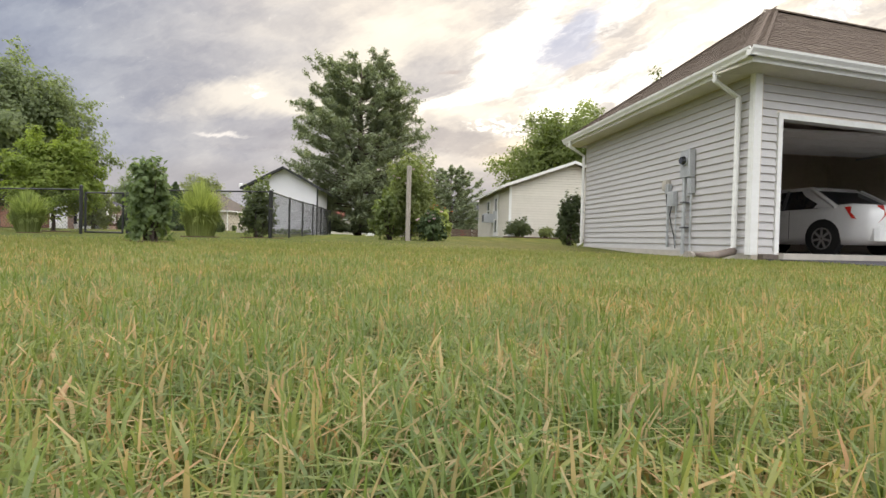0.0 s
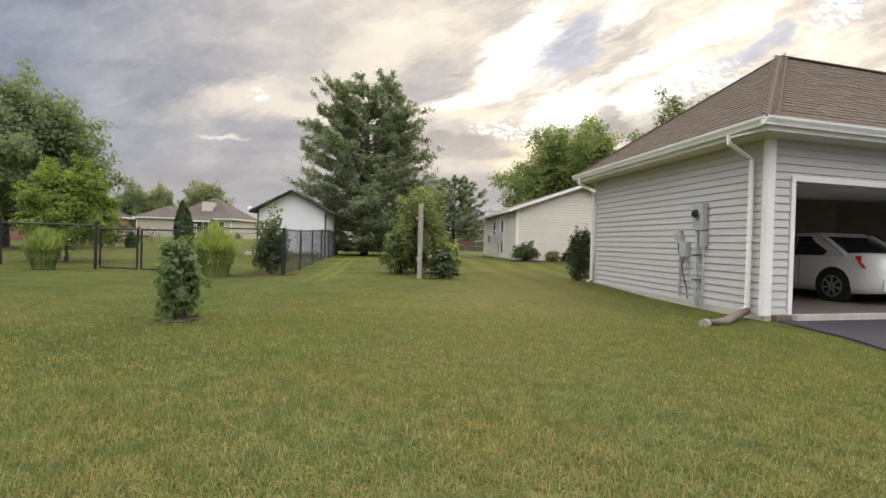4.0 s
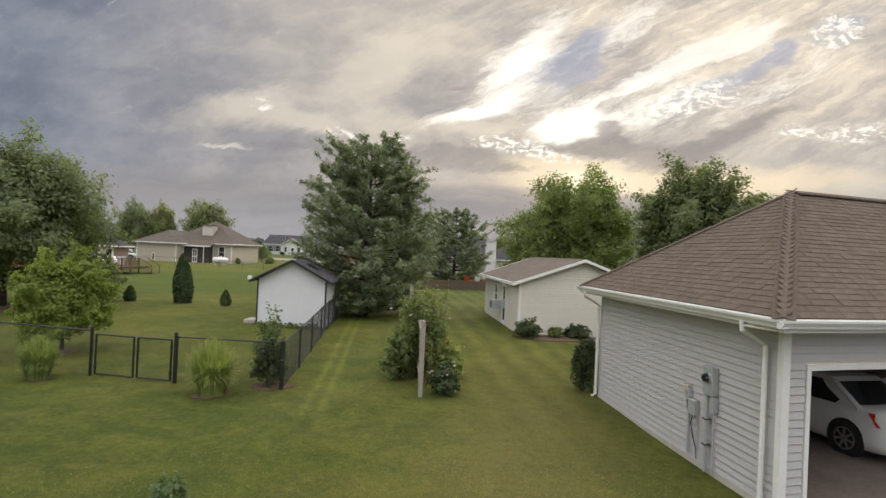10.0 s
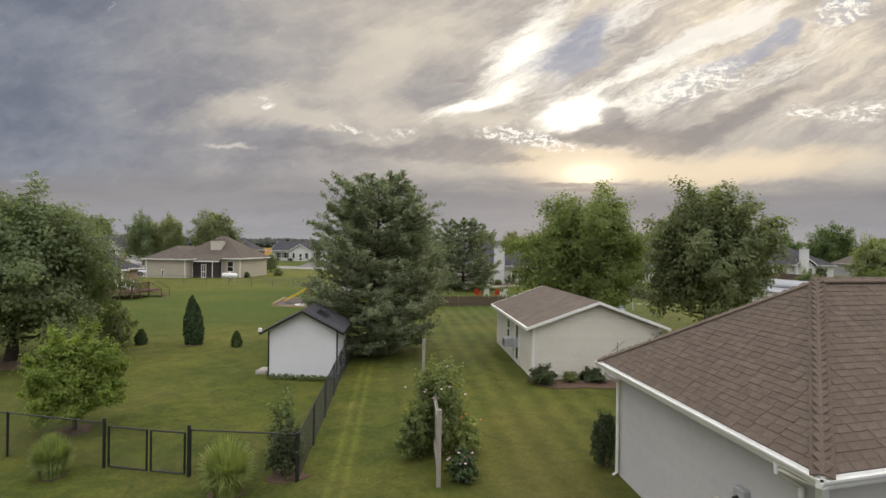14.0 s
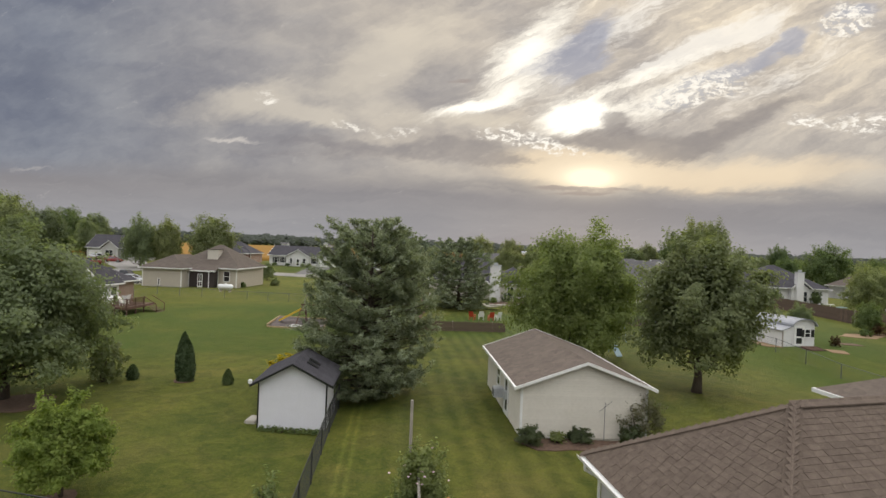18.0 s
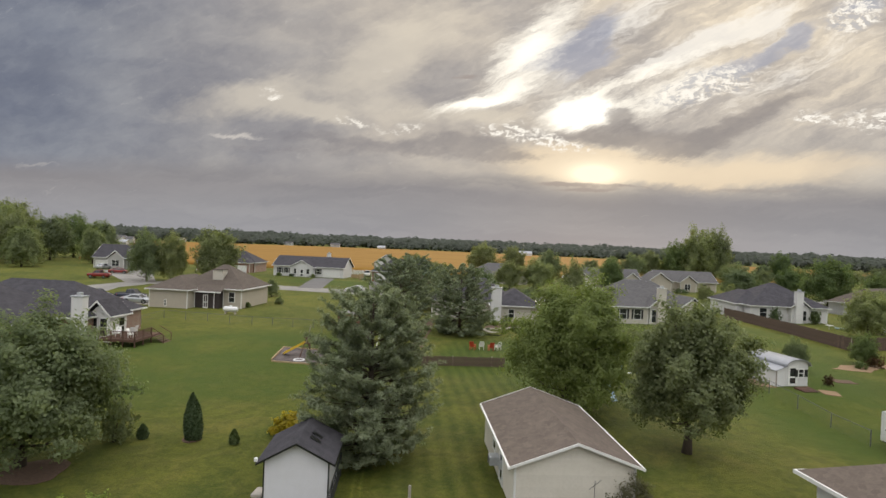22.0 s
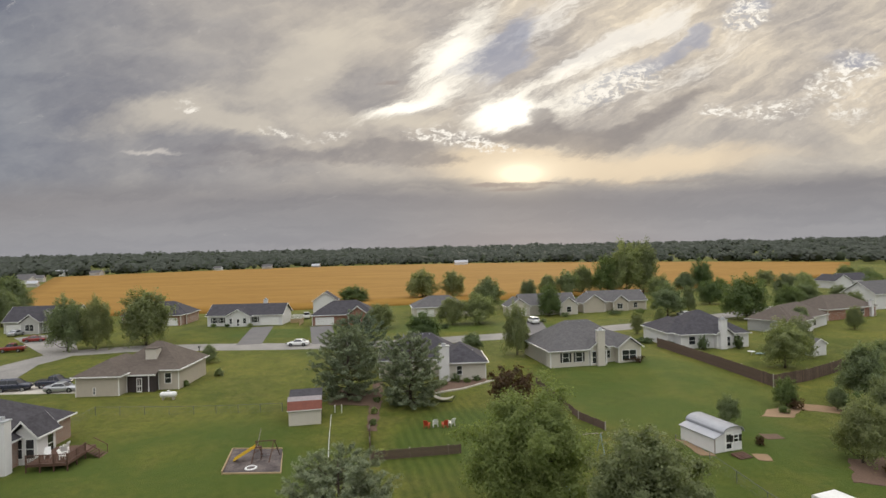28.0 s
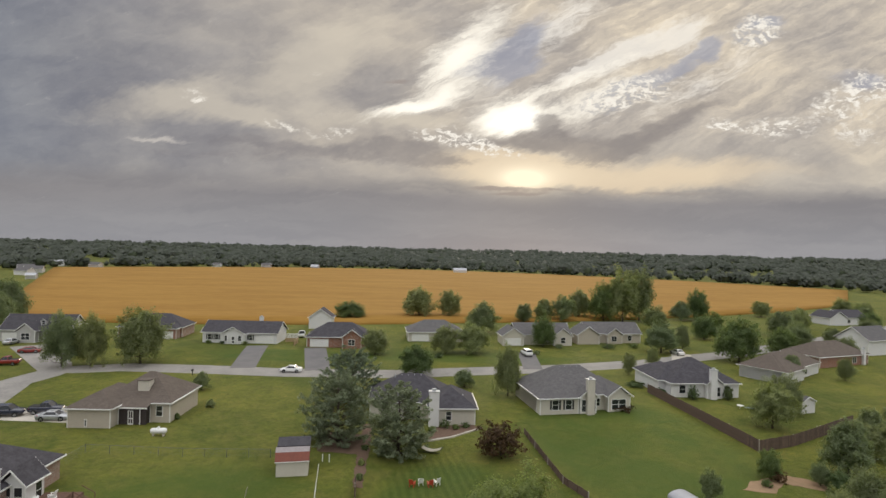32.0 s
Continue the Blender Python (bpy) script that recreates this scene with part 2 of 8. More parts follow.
SKY_PUFF = [
    (0.9, -0.344, 0.232, 0.075, 0.0150, -12), (0.8, -0.440, 0.270, 0.070, 0.0300, 20), (0.7, -0.250, 0.300, 0.130, 0.0500, 25), (0.7, -0.180, 0.375, 0.140, 0.0500, 30),
    (0.9, -0.130, 0.232, 0.100, 0.0200, -2), (0.6, -0.560, 0.240, 0.090, 0.0300, 8), (0.6, -0.010, 0.225, 0.080, 0.0150, 0),
]
SKY_GLOW = [
    (1.0, 0.160, 0.140, 0.068, 0.0218, 2), (0.75, 0.180, 0.150, 0.190, 0.0337, 2), (0.5, 0.071, 0.162, 0.059, 0.0140, -4), (0.45, 0.351, 0.128, 0.178, 0.0136, 1),
    (0.7, 0.480, 0.149, 0.170, 0.0249, 5), (0.4, 0.119, 0.176, 0.069, 0.0119, -11),
]
SKY_PALE = [
    (0.7, -0.494, 0.186, 0.064, 0.0063, -3), (0.4, -0.352, 0.159, 0.024, 0.0042, -2), (0.4, -0.904, 0.118, 0.095, 0.0055, 2), (0.35, -0.844, 0.095, 0.130, 0.0055, 2),
    (0.3, -0.631, 0.245, 0.056, 0.0215, 10),
]
SKY_FLECK = [
    (0.9, 0.344, 0.290, 0.084, 0.0292, 18), (1.0, 0.580, 0.409, 0.048, 0.0266, 11), (0.9, 0.521, 0.233, 0.038, 0.0114, -3),
    (0.7, 0.619, 0.233, 0.053, 0.0245, 1), (0.45, -0.432, 0.267, 0.031, 0.0188, -9), (0.55, -0.274, 0.216, 0.042, 0.0093, -9), (0.55, -0.179, 0.208, 0.041, 0.0123, 6),
    (0.8, 0.059, 0.199, 0.048, 0.0149, -11), (0.6, -0.010, 0.197, 0.060, 0.0101, -3), (0.7, 0.109, 0.180, 0.059, 0.0079, -9),
    (0.6, 0.726, 0.281, 0.062, 0.0257, 7), (0.6, 0.782, 0.319, 0.052, 0.0309, 2), (0.5, 0.759, 0.230, 0.062, 0.0206, 2),
]
SKY_BANK = [
    (1.2, 0.202, 0.241, 0.025, 0.0148, 1), (1.2, 0.213, 0.214, 0.033, 0.0157, 1), (1.1, 0.153, 0.199, 0.088, 0.0139, -1), (1.0, 0.301, 0.190, 0.085, 0.0254, 8),
    (0.9, 0.393, 0.222, 0.092, 0.0174, 24), (0.7, 0.469, 0.265, 0.073, 0.0115, 26), (1.0, -0.060, 0.182, 0.091, 0.0172, -4), (0.9, -0.204, 0.168, 0.125, 0.0164, -2),
    (0.7, -0.342, 0.188, 0.097, 0.0093, -3), (0.7, 0.011, 0.157, 0.060, 0.0100, -1), (0.6, -0.427, 0.156, 0.131, 0.0105, 1),
]
SKY_LINE = [
    (1.0, 0.112, 0.112, 0.051, 0.0040, -0), (0.9, 0.147, 0.103, 0.058, 0.0040, 3), (0.6, 0.214, 0.112, 0.043, 0.0030, -1), (0.5, 0.426, 0.111, 0.138, 0.0039, 2),
    (0.8, -0.075, 0.298, 0.028, 0.0041, 4),
]
SKY_BLUE = [
    (1.1, 0.103, 0.337, 0.060, 0.0261, 29), (1.0, 0.159, 0.382, 0.058, 0.0279, 52), (0.9, 0.059, 0.324, 0.037, 0.0090, 15), (0.6, 0.152, 0.318, 0.058, 0.0140, 32),
    (1.0, 0.416, 0.336, 0.087, 0.0145, 30), (0.9, 0.487, 0.376, 0.022, 0.0243, 63), (0.5, 0.343, 0.310, 0.046, 0.0078, 30), (0.9, 0.601, 0.424, 0.040, 0.0113, 5),
    (1.0, 0.777, 0.324, 0.063, 0.0226, -3),
]
sky_world()

lamp = bpy.data.lights.new("sun", "SUN")
lamp.energy, lamp.angle, lamp.color = 0.7, radians(12), (1.0, 0.86, 0.66)
sun = new("sun", lamp)
sun.matrix_world = look((0, 0, 0), (-math.sin(radians(SUN_AZ)) * math.cos(radians(SUN_EL + 6)), -math.cos(radians(SUN_AZ)) * math.cos(radians(SUN_EL + 6)), -math.sin(radians(SUN_EL + 6))))


# ---------- materials ----------
def material(name, c1, c2=None, scale=3.0, rough=0.8, metal=0.0, bump=0.0, fine=0.0, vary=0.0, world_space=False, island=0.0, stretch=(1, 1, 1), spec=0.5, coat=0.0):
    m = bpy.data.materials.new(name)
    m.use_nodes = True
    n = Nodes(m.node_tree)
    b = m.node_tree.nodes["Principled BSDF"]
    b.inputs["Roughness"].default_value, b.inputs["Metallic"].default_value = rough, metal
    b.inputs["Specular IOR Level"].default_value = spec
    b.inputs["Coat Weight"].default_value = coat
    c2 = c2 or tuple(min(1, x * 0.82) for x in c1)
    co = n.add("ShaderNodeNewGeometry").outputs["Position"] if world_space else n.add("ShaderNodeTexCoord").outputs["Object"]
    if stretch != (1, 1, 1):
        co = n.mapped(co, size=stretch)
    big = n.noise(co, scale, 5, 0.6).outputs[0]
    small = n.noise(co, scale * 9, 4, 0.6).outputs[0]
    f = n.remap(n.math("MULTIPLY_ADD", small, 0.45, n.math("MULTIPLY", big, 0.55)), 0.36, 0.64)
    col = n.mix(f, c1, c2)
    if vary or island:
        rnd = n.add("ShaderNodeObjectInfo").outputs["Random"] if vary else n.add("ShaderNodeNewGeometry").outputs["Random Per Island"]
        a = vary or island
        col = n.mix(1.0, col, n.ramp(rnd, (0.0, (1 - a,) * 3), (1.0, (1 + a * 0.3,) * 3)), "MULTIPLY")
    n.join(col, b.inputs["Base Color"])
    if bump:
        bn = n.add("ShaderNodeBump")
        bn.inputs["Strength"].default_value, bn.inputs["Distance"].default_value = bump, 0.02
        n.join(n.noise(co, fine or scale * 20, 4, 0.6).outputs[0], bn.inputs["Height"])
        n.join(bn.outputs[0], b.inputs["Normal"])
    return m


def lap_siding(name, c, pitch=0.11):
    """Far siding: lap lines carried by the material as relief."""
    m = material(name, c, tuple(x * 0.93 for x in c), 1.5, 0.55)
    n = Nodes(m.node_tree)
    b = m.node_tree.nodes["Principled BSDF"]
    sep = n.add("ShaderNodeSeparateXYZ")
    n.join(n.add("ShaderNodeTexCoord").outputs["Object"], sep.inputs[0])
    saw = n.math("FRACT", n.math("DIVIDE", sep.outputs[2], pitch))
    bn = n.add("ShaderNodeBump")
    bn.inputs["Strength"].default_value, bn.inputs["Distance"].default_value = 0.9, 0.012
    n.join(n.math("SUBTRACT", 1.0, saw), bn.inputs["Height"])
    n.join(bn.outputs[0], b.inputs["Normal"])
    return m


def brick_far(name):
    m = material(name, (0.20, 0.085, 0.055), (0.29, 0.13, 0.085), 4, 0.85)
    n = Nodes(m.node_tree)
    b = m.node_tree.nodes["Principled BSDF"]
    t = n.add("ShaderNodeTexBrick")
    n.join(n.mapped(n.add("ShaderNodeTexCoord").outputs["Object"], rot=(radians(90), 0, 0)), t.inputs["Vector"])
    t.inputs["Scale"].default_value = 4.0
    t.inputs["Color1"].default_value, t.inputs["Color2"].default_value = (0.22, 0.09, 0.055, 1), (0.30, 0.14, 0.09, 1)
    t.inputs["Mortar"].default_value = (0.35, 0.30, 0.26, 1)
    n.join(t.outputs[0], b.inputs["Base Color"])
    return m


def shingle_far(name, c1, c2):
    """Far roofs: courses and tabs as relief and tone."""
    m = material(name, c1, c2, 1.2, 0.95, bump=0.4, fine=30, spec=0.2)
    n = Nodes(m.node_tree)
    b = m.node_tree.nodes["Principled BSDF"]
    old = b.inputs["Base Color"].links[0].from_socket
    co = n.add("ShaderNodeTexCoord").outputs["Object"]
    cell = n.add("ShaderNodeTexVoronoi")
    n.join(n.mapped(co, size=(3.2, 3.2, 10)), cell.inputs["Vector"])
    cell.inputs["Scale"].default_value = 1.0
    sc = n.add("ShaderNodeSeparateColor")
    n.join(cell.outputs["Color"], sc.inputs[0])
    tone = n.remap(sc.outputs[0], 0.0, 1.0, 0.88, 1.09, smooth=False)
    gr = n.add("ShaderNodeCombineColor")
    for k in range(3):
        n.join(tone, gr.inputs[k])
    n.join(n.mix(1.0, old, gr.outputs[0], "MULTIPLY"), b.inputs["Base Color"])
    return m


def leaf_material(name, c1, c2, through=0.50, patch_scale=1.3):
    m = bpy.data.materials.new(name)
    m.use_nodes = True
    n = Nodes(m.node_tree)
    nt = m.node_tree
    b = nt.nodes["Principled BSDF"]
    b.inputs["Roughness"].default_value = 0.55
    b.inputs["Specular IOR Level"].default_value = 0.12
    geo = n.add("ShaderNodeNewGeometry")
    col = n.mix(n.remap(geo.outputs["Random Per Island"], 0.0, 1.0, 0.18, 0.82, False), c1, c2)
    clump = n.noise(n.add("ShaderNodeTexCoord").outputs["Object"], patch_scale, 3).outputs[0]
    col = n.mix(n.remap(clump, 0.35, 0.65), n.mix(1.0, col, (0.78, 0.81, 0.80), "MULTIPLY"), col)
    rnd = n.add("ShaderNodeObjectInfo").outputs["Random"]
    col = n.mix(1.0, col, n.ramp(rnd, (0, (0.80, 0.84, 0.9)), (1, (1.18, 1.12, 1.0))), "MULTIPLY")
    n.join(col, b.inputs["Base Color"])
    tr = n.add("ShaderNodeBsdfTranslucent")
    n.join(n.mix(1.0, col, (1.3, 1.35, 0.7), "MULTIPLY"), tr.inputs[0])
    mx = n.add("ShaderNodeMixShader")
    mx.inputs[0].default_value = through
    out = nt.nodes["Material Output"]
    n.join(b.outputs[0], mx.inputs[1]), n.join(tr.outputs[0], mx.inputs[2])
    n.join(mx.outputs[0], out.inputs[0])
    return m


def lawn_material(name):
    m = bpy.data.materials.new(name)
    m.use_nodes = True
    n = Nodes(m.node_tree)
    b = m.node_tree.nodes["Principled BSDF"]
    b.inputs["Roughness"].default_value, b.inputs["Specular IOR Level"].default_value = 0.9, 0.15
    pos = n.add("ShaderNodeNewGeometry").outputs["Position"]
    a = n.noise(pos, 0.035, 4, 0.6).outputs[0]
    c = n.noise(pos, 0.35, 5, 0.65, 0.6).outputs[0]
    d = n.noise(pos, 5.0, 5, 0.7).outputs[0]
    e = n.noise(pos, 45.0, 3, 0.7).outputs[0]
    a2 = n.noise(pos, 0.11, 5, 0.62, 0.4).outputs[0]
    col = n.mix(n.remap(n.math("MULTIPLY_ADD", a, 0.6, n.math("MULTIPLY", a2, 0.4)), 0.42, 0.58), GRASS_A, GRASS_B)
    col = n.mix(n.math("MULTIPLY", n.remap(c, 0.44, 0.66), 0.32), col, GRASS_DRY)
    col = n.mix(n.math("MULTIPLY", n.remap(d, 0.48, 0.68), 0.26), col, GRASS_DRY)
    f2 = n.noise(pos, 1.1, 5, 0.7, 0.8).outputs[0]
    col = n.mix(n.remap(f2, 0.34, 0.66), n.mix(1.0, col, (0.78, 0.84, 0.80), "MULTIPLY"), n.mix(1.0, col, (1.20, 1.15, 1.08), "MULTIPLY"))
    f3 = n.noise(pos, 9.0, 4, 0.75).outputs[0]
    col = n.mix(n.remap(f3, 0.36, 0.64), n.mix(1.0, col, (0.82, 0.86, 0.82), "MULTIPLY"), n.mix(1.0, col, (1.18, 1.13, 1.10), "MULTIPLY"))
    col = n.mix(n.remap(n.noise(pos, 0.06, 4, 0.6, 0.5).outputs[0], 0.36, 0.64), n.mix(1.0, col, (0.84, 0.88, 0.86), "MULTIPLY"), n.mix(1.0, col, (1.10, 1.06, 1.0), "MULTIPLY"))
    # well-watered lots
    for lx, ly, la, lb in ((30, 84, 15, 26), (-27, 56, 17, 17), (3, 62, 9, 13), (-35, 140, 22, 7), (8, 142, 30, 7), (33, 50, 14, 14)):
        lot = n.mapped(pos, (lx, ly, 0), (0, 0, 0), (la, lb, 400.0), "TEXTURE")
        r2 = n.vec("DOT_PRODUCT", lot, lot)
        col = n.mix(n.math("MULTIPLY", n.remap(r2, 1.3, 0.6), n.remap(a2, 0.36, 0.62, 0.35, 0.85)), col, GRASS_LUSH)
    # a trodden, drier strip beside the garage
    worn = n.mapped(n.vec("ADD", pos, n.vec("SCALE", n.noise(pos, 0.25, 3).outputs["Color"])), (1.9, 15.0, 0), (0, 0, radians(-3)), (1.9, 11.0, 60.0), "TEXTURE")
    wear = n.math("EXPONENT", n.math("MULTIPLY", n.vec("DOT_PRODUCT", worn, worn), -1.0))
    col = n.mix(n.math("MULTIPLY", wear, n.remap(d, 0.35, 0.6, 0.35, 0.70)), col, GRASS_DRY)
    # mower stripes along the yards
    sep = n.add("ShaderNodeSeparateXYZ")
    n.join(n.mapped(pos, rot=(0, 0, radians(-10))), sep.inputs[0])
    wob = n.math("MULTIPLY_ADD", c, 0.6, n.math("MULTIPLY", sep.outputs[0], 0.95))
    stripe = n.math("SINE", n.math("MULTIPLY", wob, 6.283))
    yard = n.mapped(pos, (1.5, 48, 0), (0, 0, 0), (8.5, 32, 400.0), "TEXTURE")
    mown = n.remap(n.vec("DOT_PRODUCT", yard, yard), 1.2, 0.7)
    col = n.mix(n.math("MULTIPLY", n.math("MULTIPLY_ADD", stripe, 0.30, 0.30), mown), col, n.mix(1.0, col, (0.58, 0.66, 0.56), "MULTIPLY"))
    for at in (-0.66, -0.28):   # wheel tracks along the fence
        off = n.math("MULTIPLY", n.math("SUBTRACT", n.math("MULTIPLY_ADD", c, 0.10, sep.outputs[0]), at + 0.05), 1 / 0.10)
        track = n.math("EXPONENT", n.math("MULTIPLY", n.math("MULTIPLY", off, off), -1.0))
        lane = n.math("MULTIPLY", n.remap(sep.outputs[1], 14.0, 18.0), n.remap(sep.outputs[1], 36.0, 30.0))
        col = n.mix(n.math("MULTIPLY", n.math("MULTIPLY", track, lane), 0.75), col, n.mix(1.0, col, (1.55, 1.45, 1.5), "MULTIPLY"))
    col = n.mix(n.remap(e, 0.3, 0.7), n.mix(1.0, col, (0.62, 0.66, 0.60), "MULTIPLY"), n.mix(1.0, col, (1.18, 1.15, 1.1), "MULTIPLY"))
    n.join(col, b.inputs["Base Color"])
    bn = n.add("ShaderNodeBump")
    bn.inputs["Strength"].default_value, bn.inputs["Distance"].default_value = 0.8, 0.05
    n.join(n.math("ADD", n.math("MULTIPLY", d, 0.6), e), bn.inputs["Height"])
    n.join(bn.outputs[0], b.inputs["Normal"])
    return m


GRASS_A, GRASS_B, GRASS_DRY, GRASS_LUSH = (0.086, 0.106, 0.021), (0.126, 0.136, 0.029), (0.185, 0.154, 0.056), (0.064, 0.098, 0.018)
MAT = {}


def mats():
    d = MAT
    d["lawn"] = lawn_material("lawn")
    d["wheat"] = material("wheat", (0.300, 0.172, 0.044), (0.240, 0.130, 0.031), 0.02, 0.95, world_space=True, bump=0.3, fine=1.5, stretch=(0.756, 2.116, 1.150), spec=0.1)
    d["asphalt"] = material("asphalt", (0.028, 0.025, 0.032), (0.038, 0.034, 0.042), 0.8, 0.75, bump=0.4, fine=60)
    d["road"] = material("road", (0.275, 0.259, 0.237), (0.198, 0.187, 0.176), 0.3, 0.9, bump=0.3, fine=20, world_space=True)
    d["concrete"] = material("concrete", (0.165, 0.132, 0.110), (0.115, 0.090, 0.076), 1.2, 0.75, bump=0.2)
    d["pale_concrete"] = material("pale_concrete", (0.50, 0.46, 0.40), (0.40, 0.37, 0.32), 0.6, 0.9, bump=0.3)
    d["drive"] = material("drive", (0.15, 0.142, 0.14), (0.115, 0.11, 0.11), 0.3, 0.9, bump=0.3, fine=20, world_space=True)
    d["white_vinyl"] = material("white_vinyl", (0.520, 0.503, 0.494), (0.480, 0.464, 0.455), 0.5, 0.42, vary=0.03, world_space=True)
    d["white_trim"] = material("white_trim", (0.80, 0.80, 0.78), (0.74, 0.73, 0.70), 1.5, 0.4)
    d["soffit"] = material("soffit", (0.660, 0.627, 0.534), (0.580, 0.549, 0.460), 1.5, 0.55)
    d["cream_siding"] = lap_siding("cream_siding", (0.564, 0.526, 0.451))
    d["white_siding"] = lap_siding("white_siding", (0.70, 0.69, 0.68))
    d["tan_siding"] = lap_siding("tan_siding", (0.47, 0.42, 0.345))
    d["grey_siding"] = lap_siding("grey_siding", (0.46, 0.45, 0.43))
    d["brick"] = brick_far("brick_wall")
    d["shed_white"] = material("shed_white", (0.744, 0.735, 0.781), (0.707, 0.698, 0.735), 2.0, 0.5)
    d["roof_brown"] = shingle_far("roof_brown", (0.166, 0.133, 0.110), (0.138, 0.111, 0.093))
    d["roof_tan"] = shingle_far("roof_tan", (0.130, 0.107, 0.090), (0.106, 0.087, 0.074))
    d["roof_dark"] = shingle_far("roof_dark", (0.053, 0.050, 0.057), (0.075, 0.071, 0.080))
    d["roof_grey"] = shingle_far("roof_grey", (0.102, 0.098, 0.101), (0.132, 0.126, 0.126))
    d["shingle"] = material("shingle", (0.162, 0.126, 0.099), (0.118, 0.090, 0.073), 6, 0.95, vary=0.13, bump=0.5, fine=180, spec=0.2)
    d["shingle_joined"] = material("shingle_joined", (0.162, 0.126, 0.099), (0.118, 0.090, 0.073), 6, 0.95, island=0.13, bump=0.5, fine=180, spec=0.2)
    d["roof_deck"] = material("roof_deck", (0.07, 0.052, 0.045), None, 5, 0.95)
    d["metal_roof"] = material("metal_roof", (0.396, 0.403, 0.432), (0.331, 0.338, 0.367), 1.0, 0.42, metal=0.35)
    d["glass"] = material("glass", (0.02, 0.022, 0.026), (0.03, 0.032, 0.036), 2, 0.08, spec=0.8)
    d["screen"] = material("screen", (0.035, 0.026, 0.026), (0.05, 0.038, 0.036), 3, 0.8)
    d["black_metal"] = material("black_metal", (0.012, 0.013, 0.013), (0.02, 0.02, 0.02), 6, 0.45)
    d["grey_metal"] = material("grey_metal", (0.504, 0.516, 0.528), (0.408, 0.420, 0.432), 5, 0.45, metal=0.3)
    d["old_galvanised"] = material("old_galvanised", (0.17, 0.175, 0.175), (0.12, 0.125, 0.125), 6, 0.6, metal=0.4)
    d["dark_grey"] = material("dark_grey", (0.10, 0.10, 0.11), None, 5, 0.6)
    d["grey_wood"] = material("grey_wood", (0.40, 0.36, 0.31), (0.27, 0.24, 0.21), 5, 0.85, stretch=(6, 6, 0.6), bump=0.5)
    d["brown_wood"] = material("brown_wood", (0.13, 0.065, 0.042), (0.085, 0.045, 0.03), 4, 0.8, bump=0.3, vary=0.2)
    d["fence_wood"] = material("fence_wood", (0.155, 0.105, 0.078), (0.10, 0.068, 0.052), 3, 0.9, bump=0.3, island=0.3)
    d["bark"] = material("bark", (0.10, 0.075, 0.055), (0.055, 0.042, 0.032), 6, 0.95, stretch=(4, 4, 0.7), bump=0.8)
    d["mulch"] = material("mulch", (0.094, 0.057, 0.040), (0.154, 0.097, 0.064), 6, 1.0, bump=0.8, world_space=True)
    d["sand"] = material("sand", (0.225, 0.185, 0.17), (0.062, 0.050, 0.050), 0.75, 1.0, world_space=True, bump=0.6, vary=0.35)
    d["dirt"] = material("dirt", (0.30, 0.19, 0.115), (0.22, 0.15, 0.085), 0.8, 1.0, world_space=True, bump=0.4)
    d["car_white"] = material("car_white", (0.80, 0.80, 0.79), (0.76, 0.76, 0.75), 1, 0.22, coat=0.8)
    d["car_silver"] = material("car_silver", (0.50, 0.51, 0.53), None, 1, 0.28, metal=0.5, coat=0.6)
    d["car_blue"] = material("car_blue", (0.018, 0.022, 0.045), None, 1, 0.25, coat=0.8)
    d["car_red"] = material("car_red", (0.24, 0.02, 0.016), None, 1, 0.25, coat=0.8)
    d["tyre"] = material("tyre", (0.015, 0.015, 0.016), None, 8, 0.85)
    d["rim"] = material("rim", (0.55, 0.55, 0.56), None, 4, 0.3, metal=0.8)
    d["tail_red"] = material("tail_red", (0.50, 0.02, 0.012), (0.35, 0.015, 0.01), 3, 0.15, coat=0.6)
    d["plate"] = material("plate", (0.55, 0.58, 0.62), None, 8, 0.4)
    d["red_paint"] = material("red_paint", (0.55, 0.06, 0.03), None, 4, 0.5)
    d["yellow"] = material("yellow", (0.72, 0.48, 0.05), None, 4, 0.4)
    d["blue_plastic"] = material("blue_plastic", (0.30, 0.42, 0.48), None, 4, 0.4)
    d["tank_white"] = material("tank_white", (0.80, 0.80, 0.79), None, 3, 0.35)
    d["garage_wall"] = material("garage_wall", (0.72, 0.65, 0.57), (0.64, 0.57, 0.49), 0.8, 0.85)
    d["clay"] = material("clay", (0.38, 0.20, 0.13), None, 4, 0.8)
    d["leaf_maple"] = leaf_material("leaf_maple", (0.206, 0.246, 0.084), (0.350, 0.380, 0.136))
    d["leaf_oak"] = leaf_material("leaf_oak", (0.172, 0.196, 0.112), (0.282, 0.312, 0.170))
    d["leaf_dark"] = leaf_material("leaf_dark", (0.184, 0.214, 0.122), (0.298, 0.340, 0.184))
    d["leaf_bright"] = leaf_material("leaf_bright", (0.160, 0.222, 0.058), (0.330, 0.390, 0.108))
    d["leaf_pale"] = leaf_material("leaf_pale", (0.170, 0.215, 0.065), (0.520, 0.560, 0.240), through=0.5)
    d["needles"] = leaf_material("needles", (0.170, 0.205, 0.150), (0.290, 0.325, 0.232), through=0.35)
    d["leaf_red"] = leaf_material("leaf_red", (0.074, 0.047, 0.035), (0.135, 0.084, 0.047))
    d["leaf_yellow"] = leaf_material("leaf_yellow", (0.30, 0.25, 0.03), (0.42, 0.34, 0.05))
    d["leaf_shrub"] = leaf_material("leaf_shrub", (0.122, 0.166, 0.072), (0.208, 0.260, 0.112))
    d["leaf_lawn_shrub"] = leaf_material("leaf_lawn_shrub", (0.140, 0.190, 0.090), (0.250, 0.310, 0.150))
